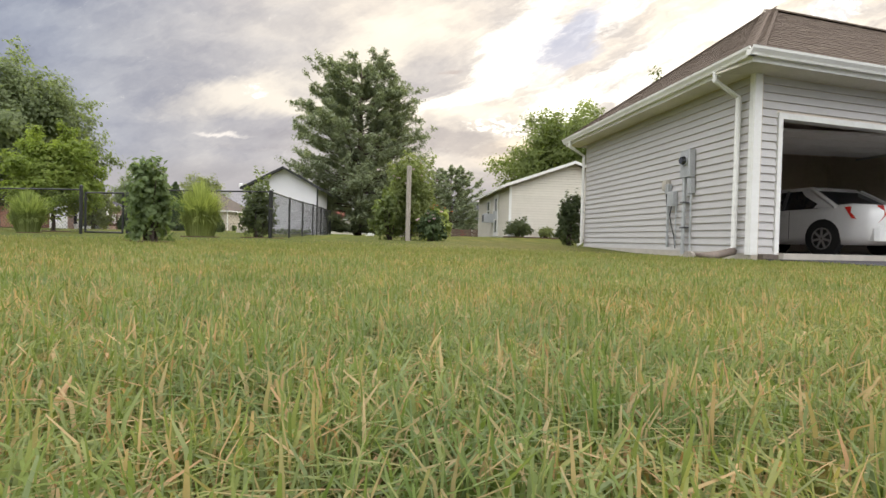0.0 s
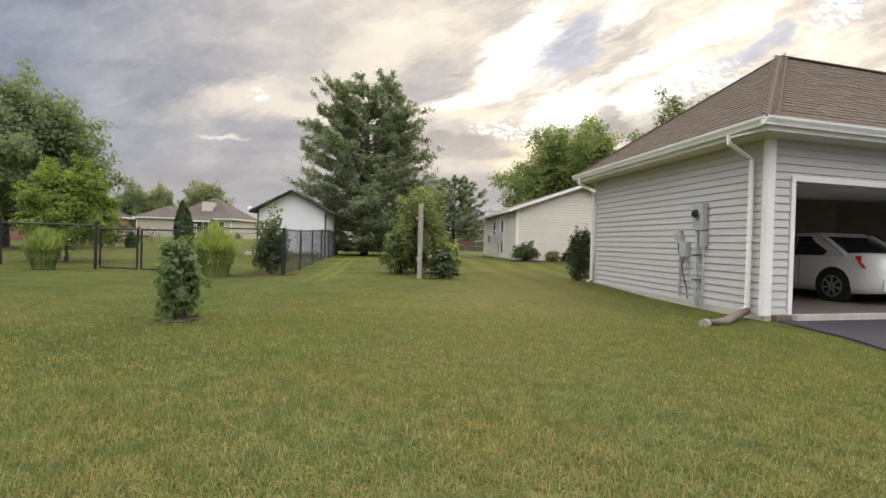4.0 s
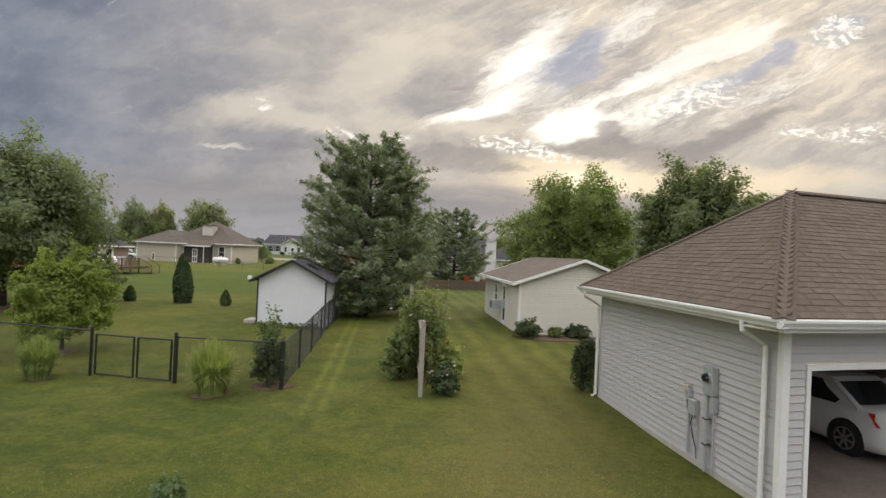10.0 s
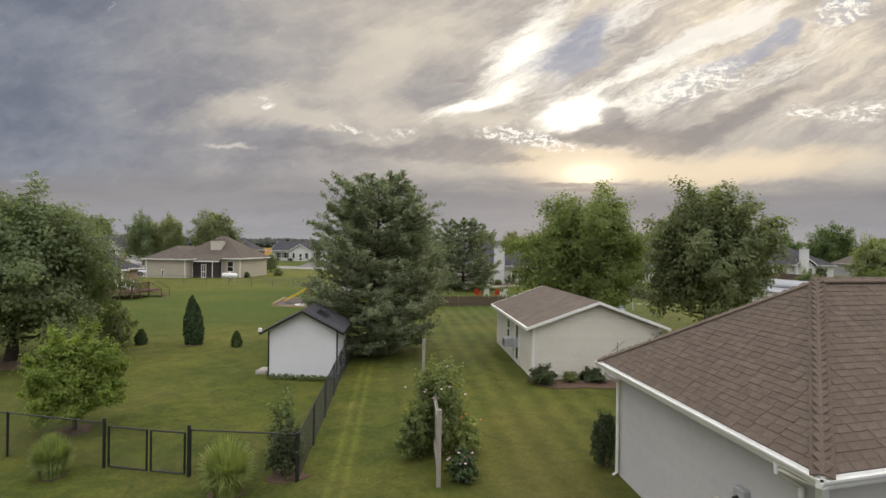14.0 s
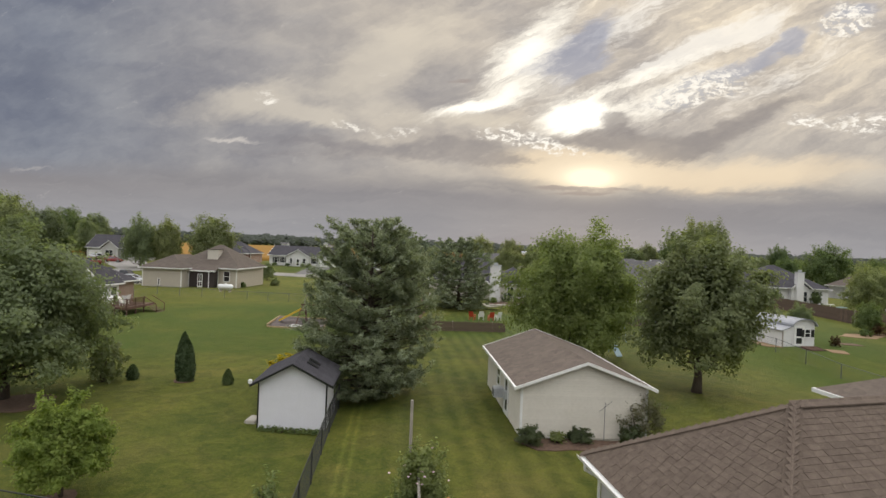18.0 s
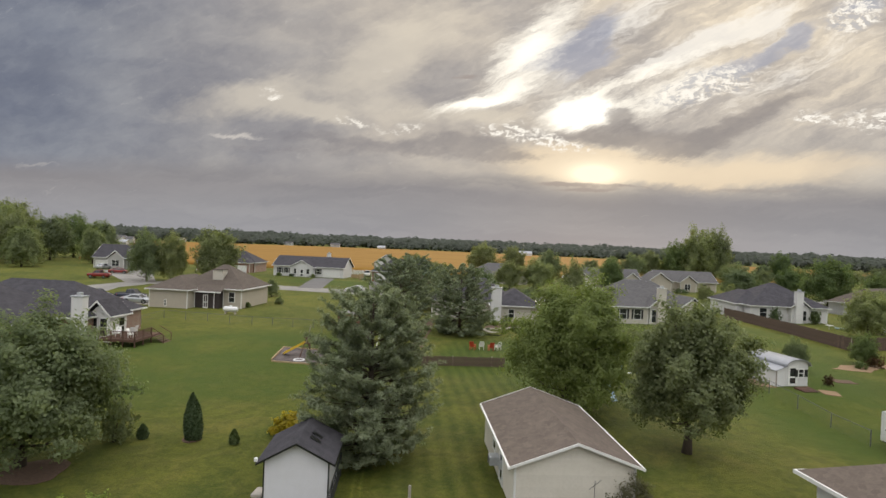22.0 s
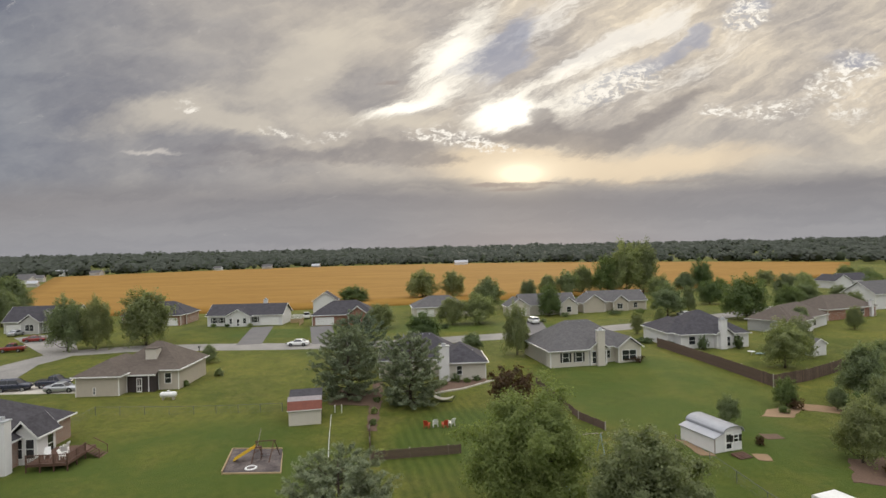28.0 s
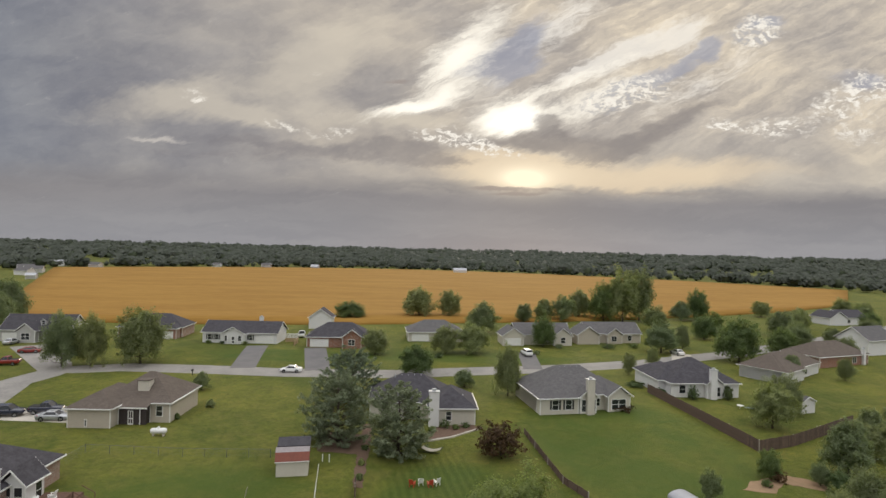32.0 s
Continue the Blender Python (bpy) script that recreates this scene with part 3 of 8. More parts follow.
    d["leaf_rose"] = leaf_material("leaf_rose", (0.150, 0.185, 0.075), (0.310, 0.345, 0.145))
    d["leaf_box"] = leaf_material("leaf_box", (0.092, 0.112, 0.062), (0.155, 0.180, 0.098))
    d["leaf_mauve"] = leaf_material("leaf_mauve", (0.150, 0.140, 0.086), (0.250, 0.222, 0.140))
    d["leaf_arbor"] = leaf_material("leaf_arbor", (0.072, 0.102, 0.044), (0.122, 0.158, 0.070), through=0.25)
    d["flower"] = material("flower", (0.70, 0.22, 0.10), (0.75, 0.45, 0.12), 4, 0.7, island=0.4)
    d["white_flower"] = material("white_flower", (0.80, 0.62, 0.66), (0.75, 0.5, 0.56), 4, 0.7)
    d["blade"] = blade_material()
    d["blade_short"] = blade_material("blade_short", True)
    # far woods: distance haze is put into the base colour, greyed and blued
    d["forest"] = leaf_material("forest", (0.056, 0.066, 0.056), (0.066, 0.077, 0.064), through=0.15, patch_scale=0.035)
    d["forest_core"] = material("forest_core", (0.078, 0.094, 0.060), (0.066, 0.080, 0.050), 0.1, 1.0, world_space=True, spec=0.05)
    d["pale_wood"] = material("pale_wood", (0.42, 0.31, 0.17), (0.34, 0.25, 0.14), 3, 0.85, vary=0.1)
    d["rv_white"] = material("rv_white", (0.78, 0.78, 0.76), None, 1, 0.35)


def blade_material(name="blade", plain=False):
    m = leaf_material(name, (0.09, 0.17, 0.03), (0.15, 0.25, 0.05), through=0.4)
    n = Nodes(m.node_tree)
    b = m.node_tree.nodes["Principled BSDF"]
    rnd = n.add("ShaderNodeNewGeometry").outputs["Random Per Island"]
    col = n.ramp(rnd, (0.0, (0.105, 0.150, 0.040)), (0.22, (0.150, 0.196, 0.048)), (0.42, (0.150, 0.192, 0.084)), (0.70, (0.206, 0.238, 0.076)),
                 (0.80, (0.270, 0.228, 0.096)), (0.92, (0.350, 0.276, 0.140)), (1.0, (0.310, 0.200, 0.098)))
    if plain:   # the shorter growth farther out
        col = n.ramp(rnd, (0.0, (0.110, 0.142, 0.034)), (0.5, (0.140, 0.168, 0.045)), (0.80, (0.168, 0.178, 0.058)), (1.0, (0.240, 0.205, 0.095)))
    # greener tufts and dry patches
    pos = n.add("ShaderNodeTexCoord").outputs["Object"]
    col = n.mix(n.remap(n.noise(pos, 5.0, 4, 0.65).outputs[0], 0.36, 0.62), n.mix(1.0, col, (1.02, 1.04, 1.12), "MULTIPLY"), n.mix(1.0, col, (1.46, 1.35, 1.50), "MULTIPLY"))
    col = n.mix(n.remap(n.noise(pos, 0.9, 4, 0.65).outputs[0], 0.42, 0.62), n.mix(1.0, col, (0.98, 1.00, 1.04), "MULTIPLY"), n.mix(1.0, col, (1.14, 1.02, 1.0), "MULTIPLY"))
    old = b.inputs["Base Color"].links[0]
    m.node_tree.links.remove(old)
    n.join(col, b.inputs["Base Color"])
    for node in m.node_tree.nodes:
        if node.type == "BSDF_TRANSLUCENT":
            n.join(n.mix(1.0, col, (1.25, 1.3, 0.8), "MULTIPLY"), node.inputs[0])
    return m


mats()


# ---------- building helpers ----------
class Shape:
    """Collects solids for one mesh."""

    def __init__(self):
        self.v, self.f = [], []

    def solid(self, verts, faces):
        k = len(self.v)
        self.v += [tuple(p) for p in verts]
        self.f += [tuple(k + i for i in f) for f in faces]
        return self

    def box(self, x0, x1, y0, y1, z0, z1, m=None):
        p = [(x, y, z) for z in (z0, z1) for x, y in ((x0, y0), (x1, y0), (x1, y1), (x0, y1))]
        if m is not None:
            p = [m @ Vector(q) for q in p]
        return self.solid(p, [(3, 2, 1, 0), (4, 5, 6, 7), (0, 1, 5, 4), (1, 2, 6, 5), (2, 3, 7, 6), (3, 0, 4, 7)])

    def chamfer(self, x0, x1, y0, y1, z0, z1, c):
        """A box with its upright and top edges cut."""
        def ring(a, z):
            return [(x0 + a + c, y0 + a, z), (x1 - a - c, y0 + a, z), (x1 - a, y0 + a + c, z), (x1 - a, y1 - a - c, z),
                    (x1 - a - c, y1 - a, z), (x0 + a + c, y1 - a, z), (x0 + a, y1 - a - c, z), (x0 + a, y0 + a + c, z)]
        return self.loft([ring(0, z0), ring(0, z1 - c), ring(c, z1)])

    def loft(self, rings, caps=True):
        n, k = len(rings[0]), len(self.v)
        for r in rings:
            self.v += [tuple(p) for p in r]
        for a in range(len(rings) - 1):
            for i in range(n):
                j = (i + 1) % n
                self.f.append((k + a * n + i, k + a * n + j, k + (a + 1) * n + j, k + (a + 1) * n + i))
        if caps:
            self.f.append(tuple(k + i for i in range(n))[::-1])
            self.f.append(tuple(k + (len(rings) - 1) * n + i for i in range(n)))
        return self

    def tube(self, pts, radii, n=8):
        rings = []
        pts = [Vector(p) for p in pts]
        for i, p in enumerate(pts):
            d = (pts[min(i + 1, len(pts) - 1)] - pts[max(i - 1, 0)]).normalized()
            a = d.orthogonal().normalized() if abs(d.z) < 0.9 else Vector((1, 0, 0))
            a = (a - d * a.dot(d)).normalized()
            b = d.cross(a)
            r = radii[i] if isinstance(radii, (list, tuple)) else radii
            rings.append([p + r * (math.cos(2 * math.pi * k / n) * a + math.sin(2 * math.pi * k / n) * b) for k in range(n)])
        return self.loft(rings)

    def prism(self, poly, d0, d1, axis="y"):
        """A flat outline pushed along an axis: outline (x, z) along y, or (x, y) along z, or (y, z) along x."""
        def at(p, d):
            return {"y": (p[0], d, p[1]), "z": (p[0], p[1], d), "x": (d, p[0], p[1])}[axis]
        return self.loft([[at(p, d0) for p in poly], [at(p, d1) for p in poly]])

    def mesh(self, name, smooth=False, recalc=True):
        me = bpy.data.meshes.new(name)
        me.from_pydata(self.v, [], self.f)
        if recalc and len(self.f) < 20000:
            bm = bmesh.new()
            bm.from_mesh(me)
            bmesh.ops.recalc_face_normals(bm, faces=bm.faces)
            bm.to_mesh(me)
            bm.free()
        if smooth:
            me.polygons.foreach_set("use_smooth", [True] * len(me.polygons))
        return me


def part(name, shape, mat, parent=None, label="", smooth=False, loc=None):
    me = shape.mesh(name, smooth) if isinstance(shape, Shape) else shape
    if not me.materials:
        me.materials.append(MAT[mat])
    ob = new(name, me)
    if parent is not None:
        ob.parent = parent
    if loc is not None:
        ob.matrix_basis = loc
    if label:
        tagged(ob, label)
    return ob


def thing(name, label, category, x=0, y=0, z=0, rz=0, group="", kind=""):
    ob = new(name)
    ob.empty_display_size = 0.2
    ob.matrix_basis = pose(x, y, z, 0, 0, rz)
    return tagged(ob, label, category, group, kind)


LEVELS = [(0.9, 3.5, 0), (5, 12.4, 0.03), (3.6, 18.6, 0.2), (-4.6, 17.4, 0.02), (-9, 17.5, 0), (-1, 17.5, 0.12), (-9, 27, 0.2), (-17, 33.7, 0.2), (1.7, 28, 0.35), (12, 36, 0.8)]
LEVELS += [(28, 55.6, 0.9), (-18, 57, -0.1), (-18, 69, 0.4), (-46, 86, 0.6), (-50, 154, 1.4), (20, 90, 0.5), (50, 100, 0.8), (0, 154, 1.4), (60, 154, 1.4), (120, 160, 1.4)]
LEVELS += [(27.6, 42.0, -0.05), (29.2, 40.5, -0.05)]
LEVELS += [(6.2, 14.4, -0.15), (8, 15.2, -0.15), (7.2, 17.4, -0.15), (10, 16.4, -0.15), (9.6, 18.2, -0.1), (6.2, 16.4, -0.15), (8.4, 13.6, -0.1)]
LEVELS += [(-120, 150, 1.4), (0, 240, 1.6), (-40, 55, 0), (-30, 15, 0), (30, 15, 0), (0, -30, 0), (30, -30, 0), (-30, -30, 0), (60, 40, 0.8), (-70, 40, 0.2)]


def gz(x, y):
    """The height of the ground."""
    x, y = np.asarray(x, float), np.asarray(y, float)
    w = s = 0.0
    for a, b, c in LEVELS:
        k = ((x - a) ** 2 + (y - b) ** 2 + 9) ** -1.5
        w, s = w + k, s + k * c
    return s / w


def gzf(x, y):
    return float(gz(x, y))


# ---------- ground, road, field ----------
def spaced(near, step, far, grow):
    v, s, out = 0.0, step, [0.0]
    while v < far:
        if v > near:
            s *= grow
        v += s
        out.append(v)
    return out


def sheet(xs, ys, lift=0.0):
    X, Y = np.meshgrid(xs, ys)
    Z = gz(X, Y) + lift
    n, m = len(xs), len(ys)
    verts = np.stack([X.ravel(), Y.ravel(), Z.ravel()], 1)
    faces = [(j * n + i, j * n + i + 1, (j + 1) * n + i + 1, (j + 1) * n + i) for j in range(m - 1) for i in range(n - 1)]
    s = Shape()
    s.v, s.f = verts.tolist(), faces
    return s


def ground():
    right = spaced(60, 3.0, 4600, 1.22)
    xs = [-x for x in right[:0:-1]] + right
    ahead = spaced(180, 3.0, 4700, 1.2)
    back = spaced(20, 4.0, 300, 1.3)
    ys = [-y for y in back[:0:-1]] + ahead
    g = part("ground", sheet(xs, ys).mesh("ground", True, False), "lawn")
    tagged(g, "mown green lawn with dry patches, level to the horizon", "lawn", kind="structure")


def ribbon(name, pts, width, lift, mat, label, cat, thick=0.12, wide_end=None):
    """A paved strip along a line, with a real edge."""
    fine = []
    for (x0, y0), (x1, y1) in zip(pts, pts[1:]):
        k = max(1, int(math.hypot(x1 - x0, y1 - y0) / 3))
        fine += [(x0 + (x1 - x0) * i / k, y0 + (y1 - y0) * i / k) for i in range(k)]
    fine.append(pts[-1])
    rings = []
    for i, (x, y) in enumerate(fine):
        a, b = fine[max(0, i - 1)], fine[min(len(fine) - 1, i + 1)]
        d = Vector((b[0] - a[0], b[1] - a[1])).normalized()
        w = width / 2 if wide_end is None else (width + (wide_end - width) * i / (len(fine) - 1)) / 2
        nx, ny = -d.y * w, d.x * w
        zl, zr = gzf(x + nx, y + ny) + lift, gzf(x - nx, y - ny) + lift
        rings.append([(x + nx, y + ny, zl - thick), (x - nx, y - ny, zr - thick), (x - nx, y - ny, zr), (x + nx, y + ny, zl)])
    ob = part(name, Shape().loft(rings), mat)
    return tagged(ob, label, cat, kind="structure")


def patch(name, outline, lift, mat, label, cat, thick=0.1, wobble=0.0, seed=1):
    """A bed, pad or patch of ground with an uneven rim."""
    rnd = random.Random(seed)
    pts = []
    for (x0, y0), (x1, y1) in zip(outline, outline[1:] + outline[:1]):
        k = max(1, int(math.hypot(x1 - x0, y1 - y0) / 0.7)) if wobble else 1
        pts += [(x0 + (x1 - x0) * i / k + rnd.uniform(-wobble, wobble), y0 + (y1 - y0) * i / k + rnd.uniform(-wobble, wobble)) for i in range(k)]
    s = Shape().loft([[(x, y, gzf(x, y) + lift - thick) for x, y in pts], [(x, y, gzf(x, y) + lift) for x, y in pts]])
    return tagged(part(name, s, mat), label, cat, kind="structure")


def field():
    near = lambda u: (-150 + 400 * u, 190 - 30 * u + 172 * u * u)
    far = lambda u: (-375 + 737 * u, 560 + 687 * u - 766 * u * u)
    s = Shape()
    n, k = 60, 24
    for j in range(k):
        w = j / (k - 1)
        for i in range(n):
            u = i / (n - 1)
            a, b = near(u), far(u)
            x, y = a[0] + (b[0] - a[0]) * w, a[1] + (b[1] - a[1]) * w
            roll = 1.2 * math.sin(w * 2.6) * (0.6 + 0.4 * math.sin(u * 5))
            s.v.append((x, y, gzf(x, y) + 0.75 + 0.3 * roll * w))
    for j in range(k - 1):
        for i in range(n - 1):
            s.f.append((j * n + i, j * n + i + 1, (j + 1) * n + i + 1, (j + 1) * n + i))
    # the standing edge of the crop
    rim = [i for i in range(n)] + [j * n + n - 1 for j in range(1, k)] + [(k - 1) * n + i for i in range(n - 2, -1, -1)] + [j * n for j in range(k - 2, 0, -1)]
    base = len(s.v)
    s.v += [(s.v[i][0], s.v[i][1], gzf(s.v[i][0], s.v[i][1]) - 0.1) for i in rim]
    m = len(rim)
    s.f += [(rim[i], base + i, base + (i + 1) % m, rim[(i + 1) % m]) for i in range(m)]
    ob = part("wheat_field", s.mesh("wheat_field", True, True), "wheat")
    tagged(ob, "ripe golden wheat standing in a wide field", "field", kind="stuff")


ground()
field()
ribbon("road", [(-69, 76), (-75, 96), (-80, 110), (-78, 121), (-66, 124.5), (-50, 124), (-31, 123), (-7, 123.5), (25, 131), (54, 139), (83, 154), (126, 181), (157, 204), (210, 240)], 7.0, 0.03, "road", "pale worn asphalt street curving past the houses", "road")
ribbon("driveway", [(-41.5, 126), (-46, 151)], 5.4, 0.05, "drive", "grey gravel-toned driveway up to a white house", "driveway")
ribbon("driveway", [(-24.8, 125.6), (-30.5, 150)], 5.6, 0.05, "drive", "grey asphalt driveway up to a brick house", "driveway")
ribbon("driveway", [(-70, 91.5), (-54.2, 90.2)], 6.0, 0.05, "pale_concrete", "pale concrete parking pad beside a tan house", "driveway")
ribbon("driveway", [(24, 131), (25.5, 150)], 4.5, 0.05, "drive", "grey driveway between two houses", "driveway")
ribbon("driveway", [(64, 142), (68, 152)], 5, 0.05, "pale_concrete", "pale driveway of a house across the street", "driveway")
ribbon("driveway", [(-79, 121), (-100, 146)], 6, 0.05, "road", "driveway leading to a grey house", "driveway", wide_end=12)


# ---------- plants ----------
def leaf_cards(rng, centres, normals, size, aspect=1.6, jitter=0.9):
    """Pointed leaf quads at the given places, facing roughly outwards."""
    n = len(centres)
    d = normals + rng.normal(0, jitter, (n, 3))
    d /= np.linalg.norm(d, axis=1, keepdims=True) + 1e-9
    a = np.cross(d, rng.normal(0, 1, (n, 3)))
    a /= np.linalg.norm(a, axis=1, keepdims=True) + 1e-9
    b = np.cross(d, a)
    s = (size * rng.uniform(0.6, 1.3, n))[:, None]
    v = np.stack([centres - a * s * aspect / 2, centres + b * s / 2 + d * s * 0.12, centres + a * s * aspect / 2, centres - b * s / 2 + d * s * 0.12], 1)
    return v.reshape(-1, 3)


def quads_mesh(name, verts, mat):
    me = bpy.data.meshes.new(name)
    n = len(verts) // 4
    me.vertices.add(len(verts))
    me.vertices.foreach_set("co", np.ascontiguousarray(verts, dtype=np.float32).ravel())
    me.loops.add(4 * n)
    me.loops.foreach_set("vertex_index", np.arange(4 * n, dtype=np.int32))
    me.polygons.add(n)
    me.polygons.foreach_set("loop_start", np.arange(0, 4 * n, 4, dtype=np.int32))
    me.update(calc_edges=True)
    me.materials.append(MAT[mat])
    return me


def crown_verts(seed, leaves, limbs=34, egg=0.0, twigs=10, spread=0.058):
    """Leaves of a crown that fills -1 to 1 each way, set along twigs that leave the limbs; also gives the limbs' ends."""
    rng = np.random.default_rng(seed)
    i = np.arange(limbs)
    z = 1 - 1.72 * (i + 0.5) / limbs
    a = i * 2.39996 + rng.normal(0, 0.35, limbs)
    r = np.sqrt(1 - np.clip(z, -1, 1) ** 2)
    way = np.stack([r * np.cos(a), r * np.sin(a), z], 1)
    tips = way * rng.uniform(0.60, 0.90, (limbs, 1))
    # twigs
    own = np.repeat(i, twigs)
    n = len(own)
    st = tips[own] * rng.uniform(0.40, 1.0, (n, 1))
    d = way[own] * 0.7 + rng.normal(0, 0.55, (n, 3)) + np.array([0, 0, 0.30])
    d /= np.linalg.norm(d, axis=1, keepdims=True)
    ln = rng.uniform(0.16, 0.36, n)
    end = st + d * ln[:, None]
    if egg:
        for v in (st, end, tips):
            v[:, :2] *= (1 - egg * v[:, 2])[:, None]
    # leaves: most on the twigs, some filling the middle
    pick = rng.integers(0, n, leaves)
    f = rng.beta(1.7, 1.1, leaves)[:, None]
    p = st[pick] * (1 - f) + end[pick] * f + rng.normal(0, 1, (leaves, 3)) * spread * (1.25 - 0.7 * f) * np.array([1, 1, 0.75])
    k = leaves // 6
    g = rng.normal(0, 1, (k, 3))
    g /= np.linalg.norm(g, axis=1, keepdims=True)
    p[:k] = g * rng.uniform(0.25, 0.72, (k, 1))
    out = p / (np.linalg.norm(p, axis=1, keepdims=True) + 1e-6)
    lo, hi = np.percentile(p, 0.12, axis=0), np.percentile(p, 99.88, axis=0)
    p = (p - (lo + hi) / 2) / ((hi - lo) / 2)
    tips = (tips - (lo + hi) / 2) / ((hi - lo) / 2)
    return leaf_cards(rng, p, out * 0.7 + np.array([0, 0, 0.45]), 1.0, 1.6, 0.5), tips


def trunk_shape(seed, h, r, crown_c, crown_r, crown_z, lean=0.0):
    rnd = random.Random(seed)
    s = Shape()
    pts, rad = [], []
    top = crown_z + crown_r[2] * 0.35
    for i in range(7):
        w = i / 6
        pts.append((lean * w + rnd.uniform(-1, 1) * r * 0.4 * (i > 0), rnd.uniform(-1, 1) * r * 0.4 * (i > 0), -0.15 + (top + 0.15) * w))
        rad.append(r * (1.35 if i == 0 else 1) * (1 - 0.75 * w))
    s.tube(pts, rad, 9)
    for k in range(0, len(crown_c), max(1, len(crown_c) // 16)):
        c = crown_c[k]
        end = Vector((c[0] * crown_r[0] * 0.9, c[1] * crown_r[1] * 0.9, crown_z + c[2] * crown_r[2] * 0.9))
        z0 = min(max(end.z - 0.35 * math.hypot(end.x, end.y) - 0.2, crown_z - crown_r[2] * 0.95), top * 0.97)
        w = (z0 + 0.15) / (top + 0.15)
        st = Vector((lean * w, 0, z0))
        mid = st.lerp(end, 0.5) + Vector((rnd.uniform(-0.1, 0.1), rnd.uniform(-0.1, 0.1), -0.05 * h))
        s.tube([st, mid, end], [r * 0.38 * (1.1 - 0.6 * w), r * 0.24, r * 0.07], 6)
    return s


def tree(label, x, y, h, width, leaf="leaf_dark", seed=1, leaves=6000, size=0.28, clear=0.18, trunk=0.22, limbs=34, twigs=10, spread=0.058, cat="tree", egg=0.0, name="tree", group=""):
    """One broadleaf tree: tapered trunk with limbs, and a crown of clumps."""
    t = thing(name, label, cat, x, y, gzf(x, y), 0, group)
    rz = h * (1 - clear) / 2
    cz = h - rz
    cr = (width / 2, width / 2, rz)
    lv, c = crown_verts(seed, leaves, limbs, egg, twigs, spread)
    # scale the places, keep the leaves their own size
    quad = lv.reshape(-1, 4, 3)
    mid = quad.mean(1, keepdims=True)
    v = (mid * np.array(cr) * 0.97) + (quad - mid) * size + np.array([0, 0, cz])
    part("crown", quads_mesh("crown", v.reshape(-1, 3), leaf), leaf, t)
    part("trunk", trunk_shape(seed, h, trunk, c, cr, cz), "bark", t, "", True)
    return t


def pine(label, x, y, h, width, seed=3, leaf="needles", tiers=22, per=9, size=0.055, name="pine_tree", twigs=10, tufts=42):
    """A white pine: whorls of rising limbs whose twigs carry upswept tufts of needles."""
    rng = np.random.default_rng(seed)
    t = thing(name, label, "tree", x, y, gzf(x, y))
    wood = Shape().tube([(0, 0, -0.2), (0.05, 0, h * 0.5), (0, 0.05, h * 0.95)], [0.024 * h, 0.016 * h, 0.02], 9)
    cs, ns = [], []
    for k in range(tiers):
        w = 0.03 + 0.90 * k / (tiers - 1)
        full = 0.82 + 0.72 * w if w < 0.25 else (1 - ((w - 0.25) / 0.79) ** 2.3) ** 0.62
        for j in range(per if w < 0.8 else 7):
            a = j * 6.283 / per + k * 2.4 + rng.normal(0, 0.25)
            reach = max(0.35, width / 2 * full * rng.uniform(0.62, 1.10))
            rise = reach * (0.10 + 0.75 * max(0.0, w - 0.12)) * rng.uniform(0.6, 1.3)
            z0 = h * w - rise * 0.55
            d = np.array([math.cos(a), math.sin(a), 0])
            up = np.array([0, 0, 1.0])
            st, mid, end = up * max(0.25, z0), d * reach * 0.55 + up * (z0 + rise * 0.35), d * reach + up * (z0 + rise)
            wood.tube([st, mid, end], [0.045 * (1.25 - w), 0.028, 0.008], 5)
            f = rng.uniform(0.22, 1.0, twigs) ** 0.75
            f[0] = 1.0
            base = np.where((f < 0.55)[:, None], st + (mid - st) * (f / 0.55)[:, None], mid + (end - mid) * ((f - 0.55) / 0.45)[:, None])
            side = np.array([-d[1], d[0], 0])
            go = d * rng.uniform(0.35, 1.0, (twigs, 1)) + side * rng.normal(0, 0.75, (twigs, 1)) + up * rng.uniform(0.05, 0.75, (twigs, 1))
            go /= np.linalg.norm(go, axis=1, keepdims=True)
            ln = (0.16 * reach + 0.22) * rng.uniform(0.6, 1.3, (twigs, 1))
            u = rng.beta(1.6, 1.0, (twigs, tufts, 1))
            p = base[:, None] + go[:, None] * ln[:, None] * u + rng.normal(0, 1, (twigs, tufts, 3)) * (0.05 + 0.05 * ln[:, None]) * np.array([1, 1, 0.8])
            cs.append(p.reshape(-1, 3))
            ns.append(np.repeat(go * 0.3 + up * 0.8, tufts, 0))
    p = np.concatenate(cs)
    p[:, 2] = np.maximum(p[:, 2], 0.06)
    v = leaf_cards(rng, p, np.concatenate(ns), size, 4.2, 0.7)
    part("crown", quads_mesh("crown", v, leaf), leaf, t, "blue-green needle sprays")
    part("trunk", wood, "bark", t, "", True)
    return t


